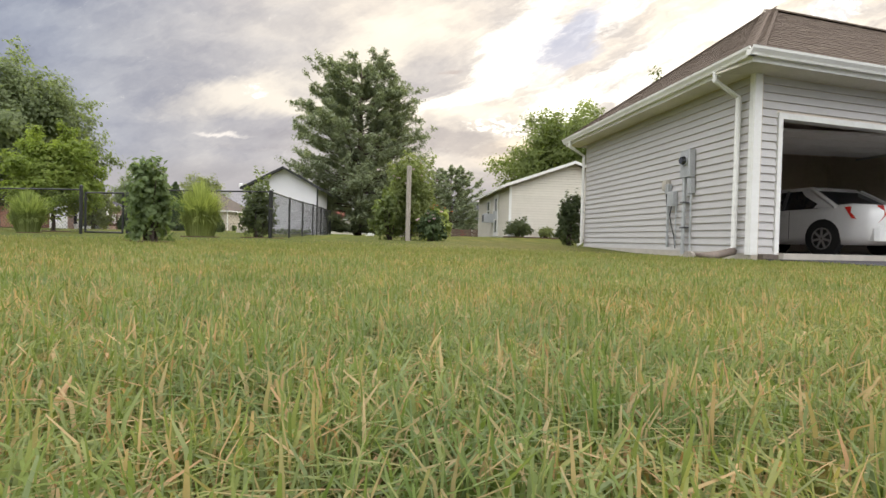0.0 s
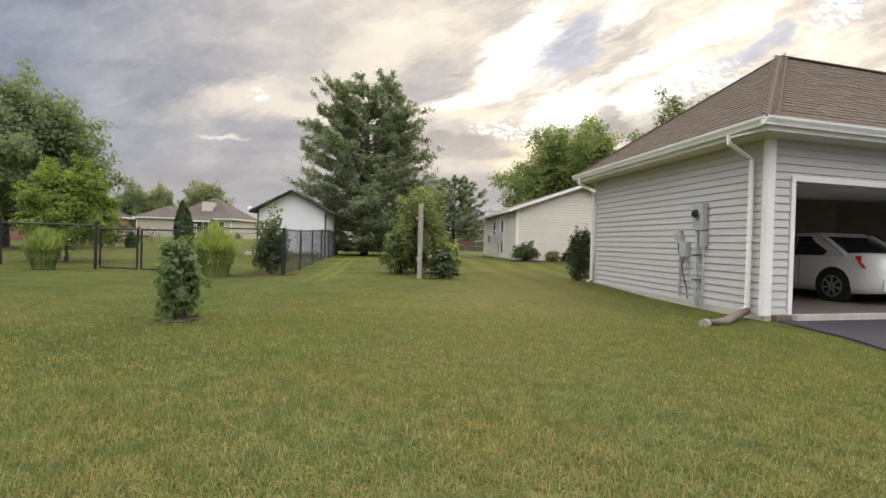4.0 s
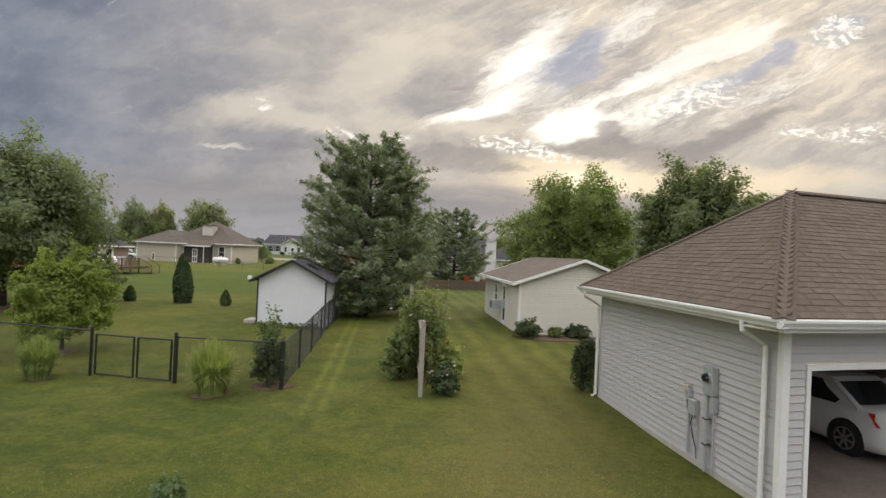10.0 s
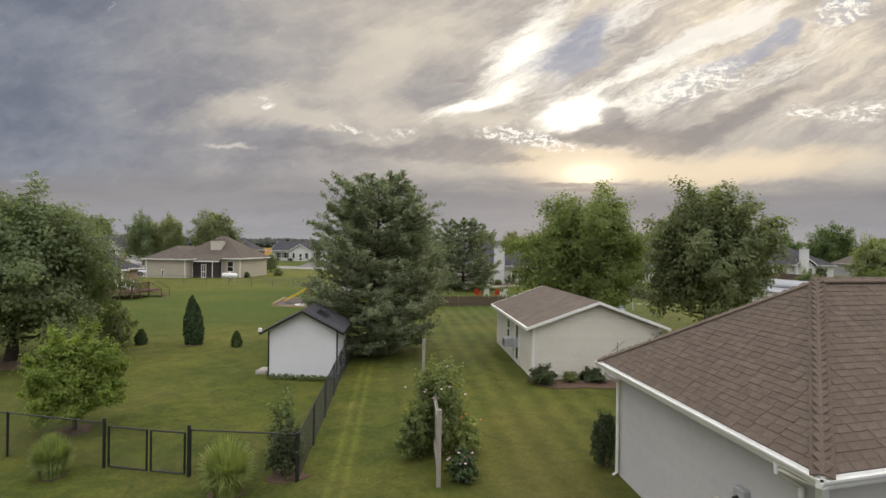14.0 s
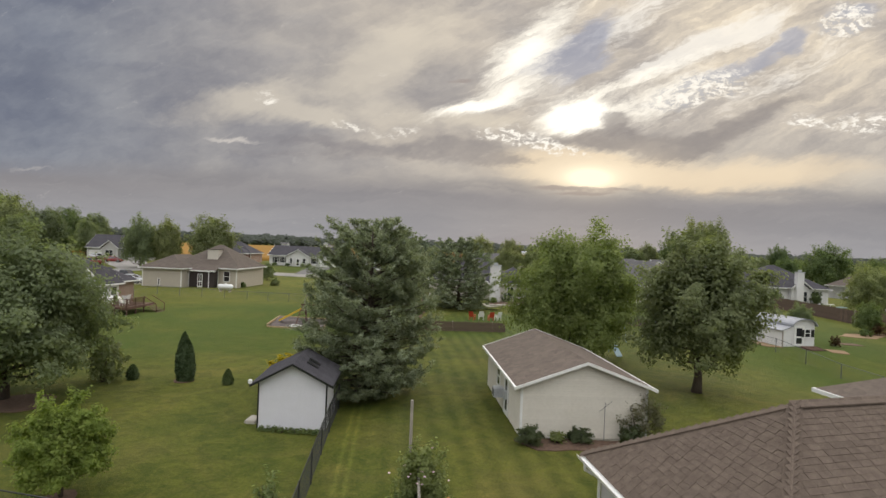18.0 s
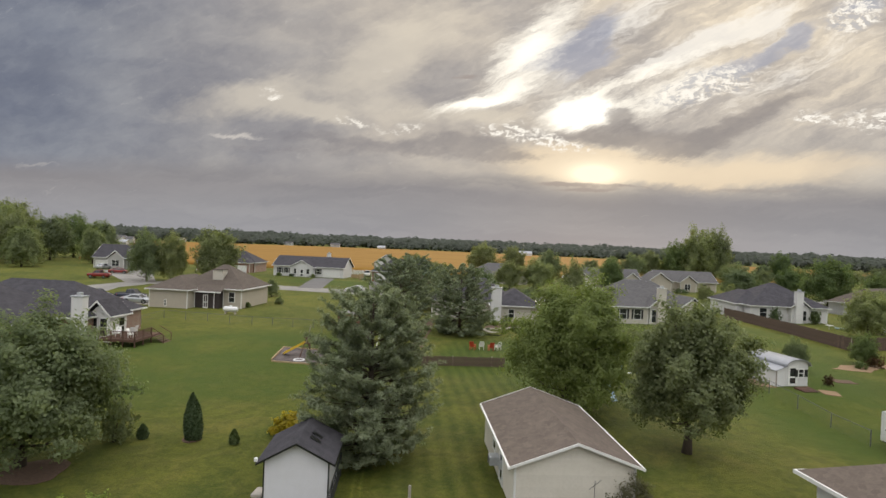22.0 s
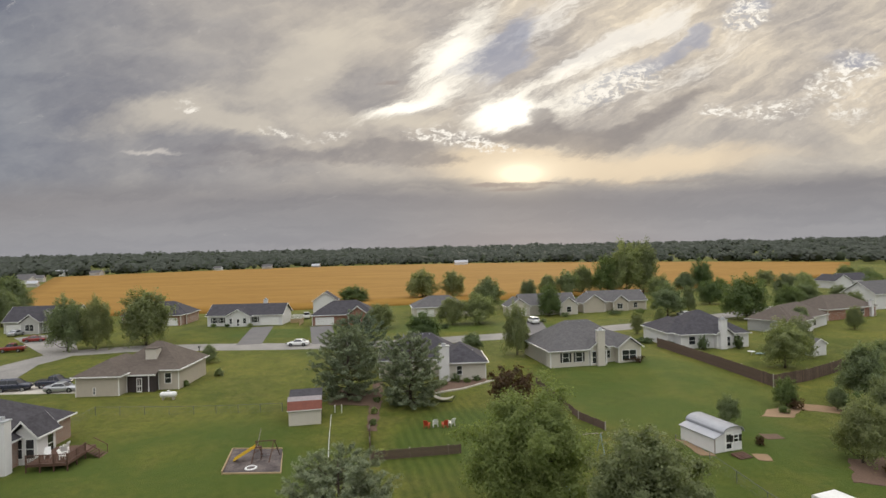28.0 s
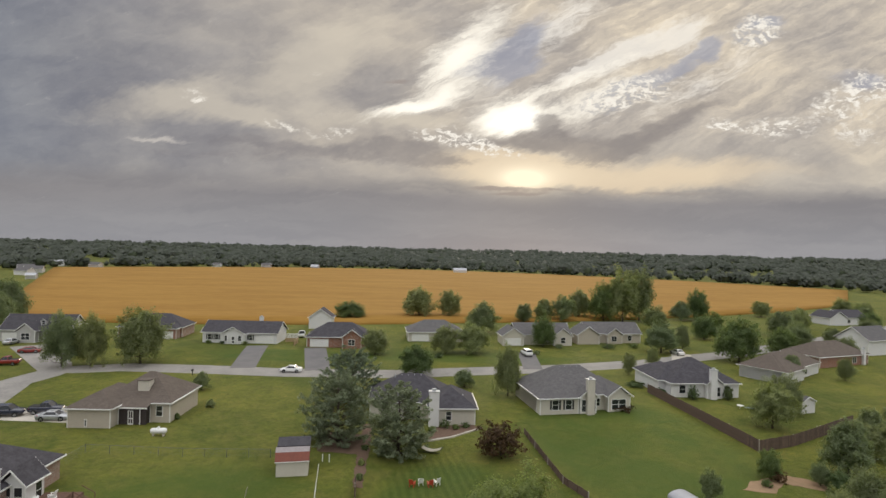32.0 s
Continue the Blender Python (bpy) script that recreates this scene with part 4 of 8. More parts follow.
def shrub(label, x, y, h, width, leaf="leaf_shrub", seed=1, leaves=1200, size=0.10, name="shrub", limbs=20, lift=0.0, cat="shrub", group="", stems=5):
    t = thing(name, label, cat, x, y, gzf(x, y), 0, group)
    lv, c = crown_verts(seed, leaves, limbs, 0.0, 8, 0.085)
    quad = lv.reshape(-1, 4, 3)
    mid = quad.mean(1, keepdims=True)
    rz = (h - lift) / 2
    v = mid * np.array((width / 2, width / 2, rz)) + (quad - mid) * size + np.array([0, 0, lift + rz])
    v[:, :, 2] = np.maximum(v[:, :, 2], 0.0)
    part("foliage", quads_mesh("foliage", v.reshape(-1, 3), leaf), leaf, t)
    rnd = random.Random(seed)
    for k in range(stems):
        a = rnd.uniform(0, 6.28)
        part("stem", Shape().tube([(0.05 * math.cos(a), 0.05 * math.sin(a), -0.05), (width * 0.15 * math.cos(a), width * 0.15 * math.sin(a), h * 0.45), (width * 0.25 * math.cos(a), width * 0.25 * math.sin(a), h * 0.75)],
                                  [0.02 + 0.01 * h, 0.012 + 0.004 * h, 0.004], 6), "bark", t)
    return t


def grass_clump(label, x, y, h, width, seed):
    """A fountain of ornamental grass."""
    t = thing("ornamental_grass", label, "ornamental grass", x, y, gzf(x, y), 0, "ornamental grasses by the fence")
    rng = np.random.default_rng(seed)
    n = 3000
    a = rng.uniform(0, 6.283, n)
    tilt = rng.uniform(0.0, 1.0, n) ** 0.8 * 2.25
    reach = rng.uniform(0.45, 1.15, n)
    out = np.stack([np.cos(a), np.sin(a), 0 * a], 1)
    side = np.stack([-np.sin(a), np.cos(a), 0 * a], 1)
    tip = out * (np.sin(tilt) * width * 0.5 * reach)[:, None] + np.array([0, 0, 1.0]) * (h * 0.52 + np.cos(tilt) * h * 0.48 * reach)[:, None]
    root = out * (rng.uniform(0, 0.24, n) * width)[:, None]
    mid = root * 0.45 + tip * np.array([0.55, 0.55, 0.50]) + np.array([0, 0, 0.22 * h])
    w = 0.010
    q1 = np.stack([root - side * w, root + side * w, mid + side * w, mid - side * w], 1)
    q2 = np.stack([mid - side * w, mid + side * w, tip + side * w * 0.2, tip - side * w * 0.2], 1)
    part("blades", quads_mesh("blades", np.concatenate([q1, q2]).reshape(-1, 3), "leaf_pale"), "leaf_pale", t)
    return t


# ---------- houses ----------
def hip_roof(x0, x1, y0, y1, z, pitch, over=0.4, kind="hip", thick=0.16):
    """A closed roof solid over a rectangle; kind: hip, gable_x (ridge along x), gable_y."""
    a0, a1, b0, b1 = x0 - over, x1 + over, y0 - over, y1 + over
    zb = z
    s = Shape()
    low = [(a0, b0, zb - thick), (a1, b0, zb - thick), (a1, b1, zb - thick), (a0, b1, zb - thick)]
    eave = [(a0, b0, zb), (a1, b0, zb), (a1, b1, zb), (a0, b1, zb)]
    W_, D_ = a1 - a0, b1 - b0
    if kind == "hip":
        if W_ >= D_:
            r = D_ / 2
            top = [(a0 + r, (b0 + b1) / 2, zb + r * pitch), (a1 - r, (b0 + b1) / 2, zb + r * pitch)]
            f = [(4, 5, 9, 8), (5, 6, 9), (6, 7, 8, 9), (7, 4, 8)]
        else:
            r = W_ / 2
            top = [((a0 + a1) / 2, b0 + r, zb + r * pitch), ((a0 + a1) / 2, b1 - r, zb + r * pitch)]
            f = [(4, 5, 8), (5, 6, 9, 8), (6, 7, 9), (7, 4, 8, 9)]
    elif kind == "gable_x":
        ym, zt = (b0 + b1) / 2, zb + D_ / 2 * pitch
        return s.prism([(b0, zb), (ym, zt), (b1, zb), (b1, zb - thick), (ym, zt - thick), (b0, zb - thick)], a0, a1, "x")
    else:
        xm, zt = (a0 + a1) / 2, zb + W_ / 2 * pitch
        return s.prism([(a0, zb), (xm, zt), (a1, zb), (a1, zb - thick), (xm, zt - thick), (a0, zb - thick)], b0, b1, "y")
    s.solid(low + eave + top, [(3, 2, 1, 0), (0, 1, 5, 4), (1, 2, 6, 5), (2, 3, 7, 6), (3, 0, 4, 7)] + f)
    return s


def gutters(x0, x1, y0, y1, z, over, sides="SNWE"):
    """One trough for each side."""
    a0, a1, b0, b1, t = x0 - over, x1 + over, y0 - over, y1 + over, 0.10
    run = {"S": (a0 - t, a1 + t, b0 - t, b0 - 0.003), "N": (a0 - t, a1 + t, b1 + 0.003, b1 + t), "W": (a0 - t, a0 - 0.003, b0, b1), "E": (a1 + 0.003, a1 + t, b0, b1)}
    return [Shape().box(*run[k], z - 0.17, z - 0.01) for k in sides]


def on_face(block, face):
    """A matrix that lays (along, out, up) onto a wall of a block."""
    x0, x1, y0, y1 = block[:4]
    return {"S": Matrix.Translation((x0, y0, 0)), "N": Matrix.Translation((x1, y1, 0)) @ Matrix.Rotation(math.pi, 4, "Z"),
            "W": Matrix.Translation((x0, y1, 0)) @ Matrix.Rotation(-math.pi / 2, 4, "Z"), "E": Matrix.Translation((x1, y0, 0)) @ Matrix.Rotation(math.pi / 2, 4, "Z")}[face]


def opening(parent, block, face, along, z, w, h, kind):
    m = on_face(block, face) @ Matrix.Translation((along, 0, z))
    if kind in ("win", "shut", "slid", "bay"):
        fr = Shape()
        t = 0.09
        fr.box(-t, w + t, -0.05, -0.003, -t, 0).box(-t, w + t, -0.05, -0.003, h, h + t).box(-t, 0, -0.05, -0.003, 0, h).box(w, w + t, -0.05, -0.003, 0, h)
        bars = 2 if w > 1.3 or kind == "slid" else 1
        for k in range(1, bars):
            fr.box(w * k / bars - 0.035, w * k / bars + 0.035, -0.045, -0.003, 0, h)
        if kind != "slid":
            fr.box(0, w, -0.042, -0.003, h / 2 - 0.03, h / 2 + 0.03)
        win = part("window", fr, "white_trim", parent, loc=m)
        part("pane", Shape().box(0, w, -0.02, -0.004, 0, h), "glass", win)
        if kind == "shut":
            for sx in (-t - 0.34, w + t + 0.02):
                sh = Shape().box(sx, sx + 0.32, -0.06, -0.004, 0, h)
                for k in range(6):
                    sh.box(sx + 0.04, sx + 0.28, -0.072, -0.061, h * (k + 0.2) / 6, h * (k + 0.75) / 6)
                part("shutter", sh, "black_metal", win)
    elif kind == "door":
        fr = Shape().box(-0.1, 0, -0.05, -0.003, 0, h + 0.1).box(w, w + 0.1, -0.05, -0.003, 0, h + 0.1).box(0, w, -0.05, -0.003, h, h + 0.1)
        fr.box(0, 0.12, -0.045, -0.003, 0, h).box(w - 0.12, w, -0.045, -0.003, 0, h).box(0.12, w - 0.12, -0.045, -0.003, h * 0.42, h * 0.5).box(0.12, w - 0.12, -0.045, -0.003, h - 0.12, h).box(0.12, w - 0.12, -0.045, -0.003, 0, 0.2)
        d = part("door", fr, "white_trim", parent, loc=m)
        part("pane", Shape().box(0.12, w - 0.12, -0.02, -0.004, 0.2, h - 0.12), "glass", d)
    elif kind == "gar":
        s = Shape()
        for k in range(4):
            s.box(0, w, -0.06, -0.004, h * k / 4 + 0.01, h * (k + 1) / 4 - 0.01)
            for j in range(6):
                s.box(w * (j + 0.15) / 6, w * (j + 0.85) / 6, -0.072, -0.061, h * (k + 0.2) / 4, h * (k + 0.8) / 4)
        part("garage_door", s, "white_trim", parent, loc=m)


def chimney(parent, x, y, w, d, z1, mat="white_siding"):
    c = part("chimney", Shape().box(x, x + w, y, y + d, -0.2, z1), mat, parent)
    part("cap", Shape().box(x - 0.08, x + w + 0.08, y - 0.08, y + d + 0.08, z1, z1 + 0.1).box(x + w * 0.3, x + w * 0.7, y + d * 0.3, y + d * 0.7, z1 + 0.1, z1 + 0.45), "grey_metal", c)


def house(label, x, y, rz, blocks, wall, roof, openings=(), chimneys=(), z=None, over=0.4, vents=(), name="house"):
    """blocks: x0, x1, y0, y1, eave height, roof kind, pitch[, wall material]."""
    t = thing(name, label, "house", x, y, gzf(x, y) if z is None else z, rz)
    for i, b in enumerate(blocks):
        x0, x1, y0, y1, e, kind, pitch = b[:7]
        wm = b[7] if len(b) > 7 else wall
        w = Shape()
        w.box(x0, x1, y0, y1, -0.6, e - 0.02)
        r = (y1 - y0) / 2 if kind == "gable_x" else (x1 - x0) / 2
        if kind == "gable_x":
            for xa, xb in ((x0, x0 + 0.15), (x1 - 0.15, x1)):
                w.prism([(y0, e - 0.02), (y1, e - 0.02), ((y0 + y1) / 2, e - 0.1 + r * pitch)], xa, xb, "x")
        elif kind == "gable_y":
            for ya, yb in ((y0, y0 + 0.15), (y1 - 0.15, y1)):
                w.prism([(x0, e - 0.02), (x1, e - 0.02), ((x0 + x1) / 2, e - 0.1 + r * pitch)], ya, yb, "y")
        part("wall", w, wm, t)
        rf = part("roof", hip_roof(x0, x1, y0, y1, e + 0.02 * i, pitch, over, kind), roof, t)
        g, rake = [], []
        if kind == "hip":
            g = gutters(x0, x1, y0, y1, e + 0.02 * i, over)
        elif kind == "gable_x":
            g = gutters(x0, x1, y0, y1, e + 0.02 * i, over, "SN")
            for xa in (x0 - over - 0.04, x1 + over + 0.004):
                for sg in (-1, 1):
                    ym, ye = (y0 + y1) / 2, (y0 + y1) / 2 + sg * (r + over)
                    zt, ze = e + (r + over) * pitch, e
                    rake.append(Shape().prism([(ye, ze - 0.2), (ye, ze + 0.015), (ym, zt + 0.015), (ym, zt - 0.2)], xa, xa + 0.036, "x"))
        else:
            g = gutters(x0, x1, y0, y1, e + 0.02 * i, over, "WE")
            for ya in (y0 - over - 0.04, y1 + over + 0.004):
                for sg in (-1, 1):
                    xm, xe = (x0 + x1) / 2, (x0 + x1) / 2 + sg * (r + over)
                    zt, ze = e + (r + over) * pitch, e
                    rake.append(Shape().prism([(xe, ze - 0.2), (xe, ze + 0.015), (xm, zt + 0.015), (xm, zt - 0.2)], ya, ya + 0.036, "y"))
        for one in g:
            part("gutter", one, "white_trim", rf)
        for one in rake:
            part("rake_board", one, "white_trim", rf)
        part("corner_board", Shape().box(x0 - 0.02, x0 + 0.1, y0 - 0.02, y0 + 0.1, -0.5, e - 0.2), "white_trim", t)
        part("corner_board", Shape().box(x1 - 0.1, x1 + 0.02, y0 - 0.02, y0 + 0.1, -0.5, e - 0.2), "white_trim", t)
    for bi, face, along, zz, w_, h_, kind in openings:
        opening(t, blocks[bi], face, along, zz, w_, h_, kind)
    for c in chimneys:
        chimney(t, *c)
    for vx, vy, vz in vents:
        part("roof_vent", Shape().tube([(vx, vy, vz - 0.6), (vx, vy, vz + 0.3)], 0.07, 8), "grey_metal", t)
    return t


def gable_dormer(parent, x, y, z, w, h, d, wall="grey_siding", roof="roof_dark"):
    """A small gabled dormer with a sash window and white trim."""
    dm = part("dormer", Shape().prism([(x, z), (x + w, z), (x + w, z + h), (x + w / 2, z + h + w * 0.45), (x, z + h)], y, y + d), wall, parent)
    for sg in (-1, 1):
        xm, xe = x + w / 2, x + w / 2 + sg * (w / 2 + 0.15)
        part("dormer_roof", Shape().prism([(xe, z + h - 0.08), (xm, z + h + w * 0.45 + 0.06), (xm, z + h + w * 0.45 + 0.16), (xe, z + h + 0.02)], y - 0.15, y + d), roof, dm)
        part("rake_board", Shape().prism([(xe, z + h - 0.20), (xm, z + h + w * 0.45 - 0.04), (xm, z + h + w * 0.45 + 0.06), (xe, z + h - 0.09)], y - 0.19, y - 0.152), "white_trim", dm)
    part("window", Shape().box(x + 0.18, x + w - 0.18, y - 0.04, y - 0.003, z + 0.15, z + h + 0.1), "white_trim", dm)
    for k in (0, 1):
        part("pane", Shape().box(x + 0.28, x + w - 0.28, y - 0.055, y - 0.041, z + 0.25 + k * h * 0.45, z + 0.2 + h * 0.42 + k * h * 0.45), "glass", dm)


def porch_posts(parent, xs, y, h, mat="white_trim"):
    for px in xs:
        part("porch_post", Shape().chamfer(px - 0.08, px + 0.08, y - 0.08, y + 0.08, 0.0, h, 0.02), mat, parent)
    part("porch_rail", Shape().box(xs[0], xs[-1], y - 0.03, y + 0.03, 0.85, 0.93).box(xs[0], xs[-1], y - 0.02, y + 0.02, 0.12, 0.18), mat, parent)


# ---------- the near house with its open garage ----------
GX, GY, GRZ = 4.99, 12.45, 12.0
GZ0 = 0.02
G_DEPTH, G_WIDE, G_EAVE, G_WALL = 6.75, 7.4, 2.97, 2.77
OV = 0.43
APEX = (2.88, 3.52, 5.36)
SKEW = 10.0                         # the front wall stands this much off square
FRONT = Matrix.Rotation(radians(SKEW), 4, "Z")
KS = math.tan(radians(SKEW))


def near_house():
    t = thing("house", "white vinyl-sided house with brown shingle hip roofs and an open garage", "house", GX, GY, GZ0, GRZ)
    T = 0.15
    # carcass of the garage: side, back, front piers and header
    part("wall", Shape().box(0.02, T, 0.02, G_DEPTH, -0.5, G_WALL), "garage_wall", t, "tan drywall inside the garage")
    part("wall", Shape().box(T, 19.5, G_DEPTH - T, G_DEPTH, -0.5, G_WALL), "garage_wall", t)
    part("wall", Shape().box(7.25, 7.4, 1.5, G_DEPTH - T, -0.5, G_WALL), "garage_wall", t)
    part("wall", Shape().box(T, 0.54, 0.02, T, -0.5, G_WALL), "garage_wall", t, loc=FRONT)
    part("wall", Shape().box(5.34, 9.4, 0.02, T, -0.5, G_WALL), "garage_wall", t, loc=FRONT)
    part("wall", Shape().box(0.54, 5.34, 0.02, T, 2.14, G_WALL), "garage_wall", t, loc=FRONT)
    part("ceiling", Shape().prism([(0.02, 0.05), (7.4, 0.05 + 7.4 * KS), (7.4, G_DEPTH), (0.02, G_DEPTH)], G_WALL, G_WALL + 0.05, "z"), "garage_wall", t)
    part("garage_floor", Shape().prism([(T, -0.10), (7.25, -0.12 + 7.25 * KS), (7.25, G_DEPTH - T), (T, G_DEPTH - T)], -0.3, 0.012, "z"), "concrete", t, "stained concrete slab")
    part("foundation", Shape().box(-0.004, 0.02, 0.0, G_DEPTH, -0.5, 0.03), "pale_concrete", t)
    # open overhead door, stowed under the ceiling
    dr = Shape()
    for k in range(4):
        dr.box(0.6, 5.2, 1.2 + k * 0.56, 1.72 + k * 0.56, 2.2, 2.245)
    part("garage_door", dr, "white_trim", t, label="white sectional door raised under the ceiling")
    for tx in (0.56, 5.21):
        part("door_track", Shape().box(tx, tx + 0.03, 1.1, 3.6, 2.16, 2.2), "grey_metal", t)
    # lap siding, board by board
    side = Shape().solid([(0, 0, 0), (0, G_DEPTH - 0.1, 0), (0, G_DEPTH - 0.1, 0.113), (0, 0, 0.113), (-0.024, 0, 0), (-0.024, G_DEPTH - 0.1, 0), (-0.003, G_DEPTH - 0.1, 0.113), (-0.003, 0, 0.113)],
                         [(0, 1, 2, 3), (4, 7, 6, 5), (0, 4, 5, 1), (3, 2, 6, 7), (0, 3, 7, 4), (1, 5, 6, 2)]).mesh("siding_board")
    n = 22
    pitch = (G_WALL - 0.02) / n
    for k in range(n):
        part("siding_board", side, "white_vinyl", t, loc=Matrix.Translation((0.018, 0.06, 0.02 + k * pitch)))

    def front(x0, x1):
        return Shape().solid([(x0, 0, 0), (x1, 0, 0), (x1, 0, 0.113), (x0, 0, 0.113), (x0, -0.024, 0), (x1, -0.024, 0), (x1, -0.003, 0.113), (x0, -0.003, 0.113)],
                             [(3, 2, 1, 0), (4, 5, 6, 7), (0, 1, 5, 4), (2, 3, 7, 6), (3, 0, 4, 7), (1, 2, 6, 5)]).mesh("siding_board")
    pier, head, right = front(0.10, 0.46), front(0.10, 9.36), front(5.42, 9.36)
    for k in range(n):
        z = 0.02 + k * pitch
        for me in ((pier, right) if z < 2.19 else (head,)):
            part("siding_board", me, "white_vinyl", t, loc=FRONT @ Matrix.Translation((0, 0.018, z)))
    part("corner_board", Shape().box(-0.042, 0.10, -0.042, -0.014, 0.0, G_WALL), "white_trim", t, loc=FRONT)
    part("corner_board", Shape().box(-0.046, -0.016, -0.032, 0.06, 0.0, G_WALL), "white_trim", t)
    part("door_casing", Shape().box(0.47, 0.555, -0.02, 0.15, 0.0, 2.22).box(5.33, 5.42, -0.02, 0.15, 0.0, 2.22).box(0.555, 5.33, -0.02, 0.15, 2.13, 2.22), "white_trim", t, loc=FRONT)
    # roof deck under the shingles
    a0, b0, b1 = -OV, -OV - 0.08, G_DEPTH + 0.36
    ax, ay, az = APEX
    X1 = 11.0
    bx = b0 + (X1 - a0) * KS
    deck = Shape().solid([(a0, b0, G_EAVE), (X1, bx, G_EAVE), (X1, b1 + 1, G_EAVE), (a0, b1, G_EAVE), (ax, ay, az), (X1, ay + (X1 - ax) * KS, az),
                          (a0, b0, G_EAVE - 0.1), (X1, bx, G_EAVE - 0.1), (X1, b1 + 1, G_EAVE - 0.1), (a0, b1, G_EAVE - 0.1)],
                         [(0, 1, 5, 4), (1, 2, 5), (2, 3, 4, 5), (3, 0, 4), (9, 8, 7, 6), (6, 7, 1, 0), (7, 8, 2, 1), (8, 9, 3, 2), (9, 6, 0, 3)])
    roof = part("roof", deck, "roof_deck", t, "brown asphalt shingle hip roof")
    d10 = Vector((math.cos(radians(SKEW)), math.sin(radians(SKEW)), 0))
    part("soffit", Shape().box(0.01, 11.4, 0.01, 0.70, G_WALL, G_WALL + 0.03), "soffit", t, loc=Matrix.Translation((a0, b0, 0)) @ FRONT)
    part("soffit", Shape().box(a0 + 0.01, -0.02, 0.1, b1 - 0.01, G_WALL - 0.001, G_WALL + 0.026), "soffit", t)
    part("fascia", Shape().box(-0.005, 11.4, -0.005, 0.015, G_WALL, G_EAVE - 0.005), "white_trim", t, loc=Matrix.Translation((a0, b0, 0)) @ FRONT)
    part("fascia", Shape().box(a0 - 0.005, a0 + 0.015, b0 + 0.015, b1, G_WALL, G_EAVE - 0.005), "white_trim", t)
    part("fascia", Shape().box(a0, 6.0, b1 - 0.015, b1 + 0.005, G_WALL, G_EAVE - 0.005), "white_trim", t)
    prof = [(0, 0), (-0.075, 0), (-0.085, 0.03), (-0.12, 0.085), (-0.125, 0.12), (-0.115, 0.12), (-0.10, 0.09), (0, 0.09)]
    g = Shape()
    g.loft([[(-0.13, -0.006 + p, G_EAVE - 0.135 + q) for p, q in prof], [(11.4, -0.006 + p, G_EAVE - 0.135 + q) for p, q in prof]])
    part("gutter", g, "white_trim", roof, "white metal gutter", loc=Matrix.Translation((a0, b0, 0)) @ FRONT)
    g = Shape()
    g.loft([[(a0 - 0.006 + p, b0 - 0.1, G_EAVE - 0.135 + q) for p, q in prof], [(a0 - 0.006 + p, b1, G_EAVE - 0.135 + q) for p, q in prof]])
    part("gutter", g, "white_trim", roof, "white metal gutter")
    # downspouts
    for vy, foot in ((0.28, 1), (G_DEPTH - 0.08, 0)):
        d = Shape()
        path = [(a0 - 0.06, vy, G_EAVE - 0.12), (a0 - 0.06, vy, G_EAVE - 0.26), (-0.08, vy, G_WALL - 0.30), (-0.08, vy, 0.10), (-0.20, vy - 0.03, 0.05)]
        d.tube(path, 0.042, 8)
        part("downspout", d, "white_trim", t, "white aluminium downspout")
    # shingles: left hip face and front face
    rnd = random.Random(5)
    tab = Shape().box(0, 0.30, 0, 0.20, 0, 0.010).mesh("shingle")
    tab.materials.append(MAT["shingle"])
    joined = Shape()
    count = 0

    def cover(o, along, up, nrm, length, rise, trim):
        nonlocal count
        rows = int(rise / 0.145) + 1
        for r in range(rows):
            lo, hi = trim(r * 0.145 / rise)
            x = lo - (0.15 if r % 2 else 0.0) + rnd.uniform(-0.04, 0.04)
            while x < hi:
                x_end = min(x + 0.292, hi)
                x_st = max(x, lo)
                if x_end - x_st > 0.03:
                    lift = 0.006 + rnd.uniform(0, 0.006)
                    m = Matrix((along, up, nrm)).transposed().to_4x4()
                    m.translation = o + along * x_st + up * (r * 0.145) + nrm * lift
                    m = m @ Matrix.Rotation(radians(-3.2), 4, "X") @ Matrix.Diagonal(((x_end - x_st) / 0.30, 1, 1, 1))
                    if count < 300 and r < 14 and nearby(o + along * x):
                        part("shingle", tab, "shingle", roof, loc=m)
                        count += 1
                    else:
                        joined.box(0, 0.30, 0, 0.20, 0, 0.010, m)
                x += 0.30

    top = Vector((ax, ay, az))
    o = Vector((a0, b0, G_EAVE))
    hip = top - o
    rise = hip - d10 * hip.dot(d10)
    up, L = rise.normalized(), rise.length
    lead = hip.dot(d10)
    nearby = lambda p: p.x < 2.0
    cover(o, d10, up, d10.cross(up), 11.0, L, lambda w: (lead * w, 11.2))
    ey = Vector((0, -1, 0))
    o2 = Vector((a0, b1, G_EAVE))
    up2 = Vector((ax - a0, 0, az - G_EAVE)).normalized()
    L2 = Vector((ax - a0, 0, az - G_EAVE)).length
    span = b1 - b0
    nearby = lambda p: p.y < 1.5
    cover(o2, ey, up2, ey.cross(up2), span, L2, lambda w: ((b1 - ay) * w, span - (ay - b0) * w))
    part("shingle_field", joined, "shingle_joined", roof, "brown shingles")["kind"] = "stuff"
    # ridge and hip caps
    cap = Shape()
    for sg in (-1, 1):
        cap.solid([(0, 0, 0.034), (0.2, 0, 0.032), (0.2, sg * 0.15, -0.013), (0, sg * 0.15, -0.011), (0, 0, 0.012), (0.2, 0, 0.004), (0.2, sg * 0.15, -0.045), (0, sg * 0.15, -0.045)],
                  [(0, 1, 2, 3), (7, 6, 5, 4), (0, 3, 7, 4), (1, 0, 4, 5), (2, 1, 5, 6), (3, 2, 6, 7)])
    cap = cap.mesh("ridge_shingle")
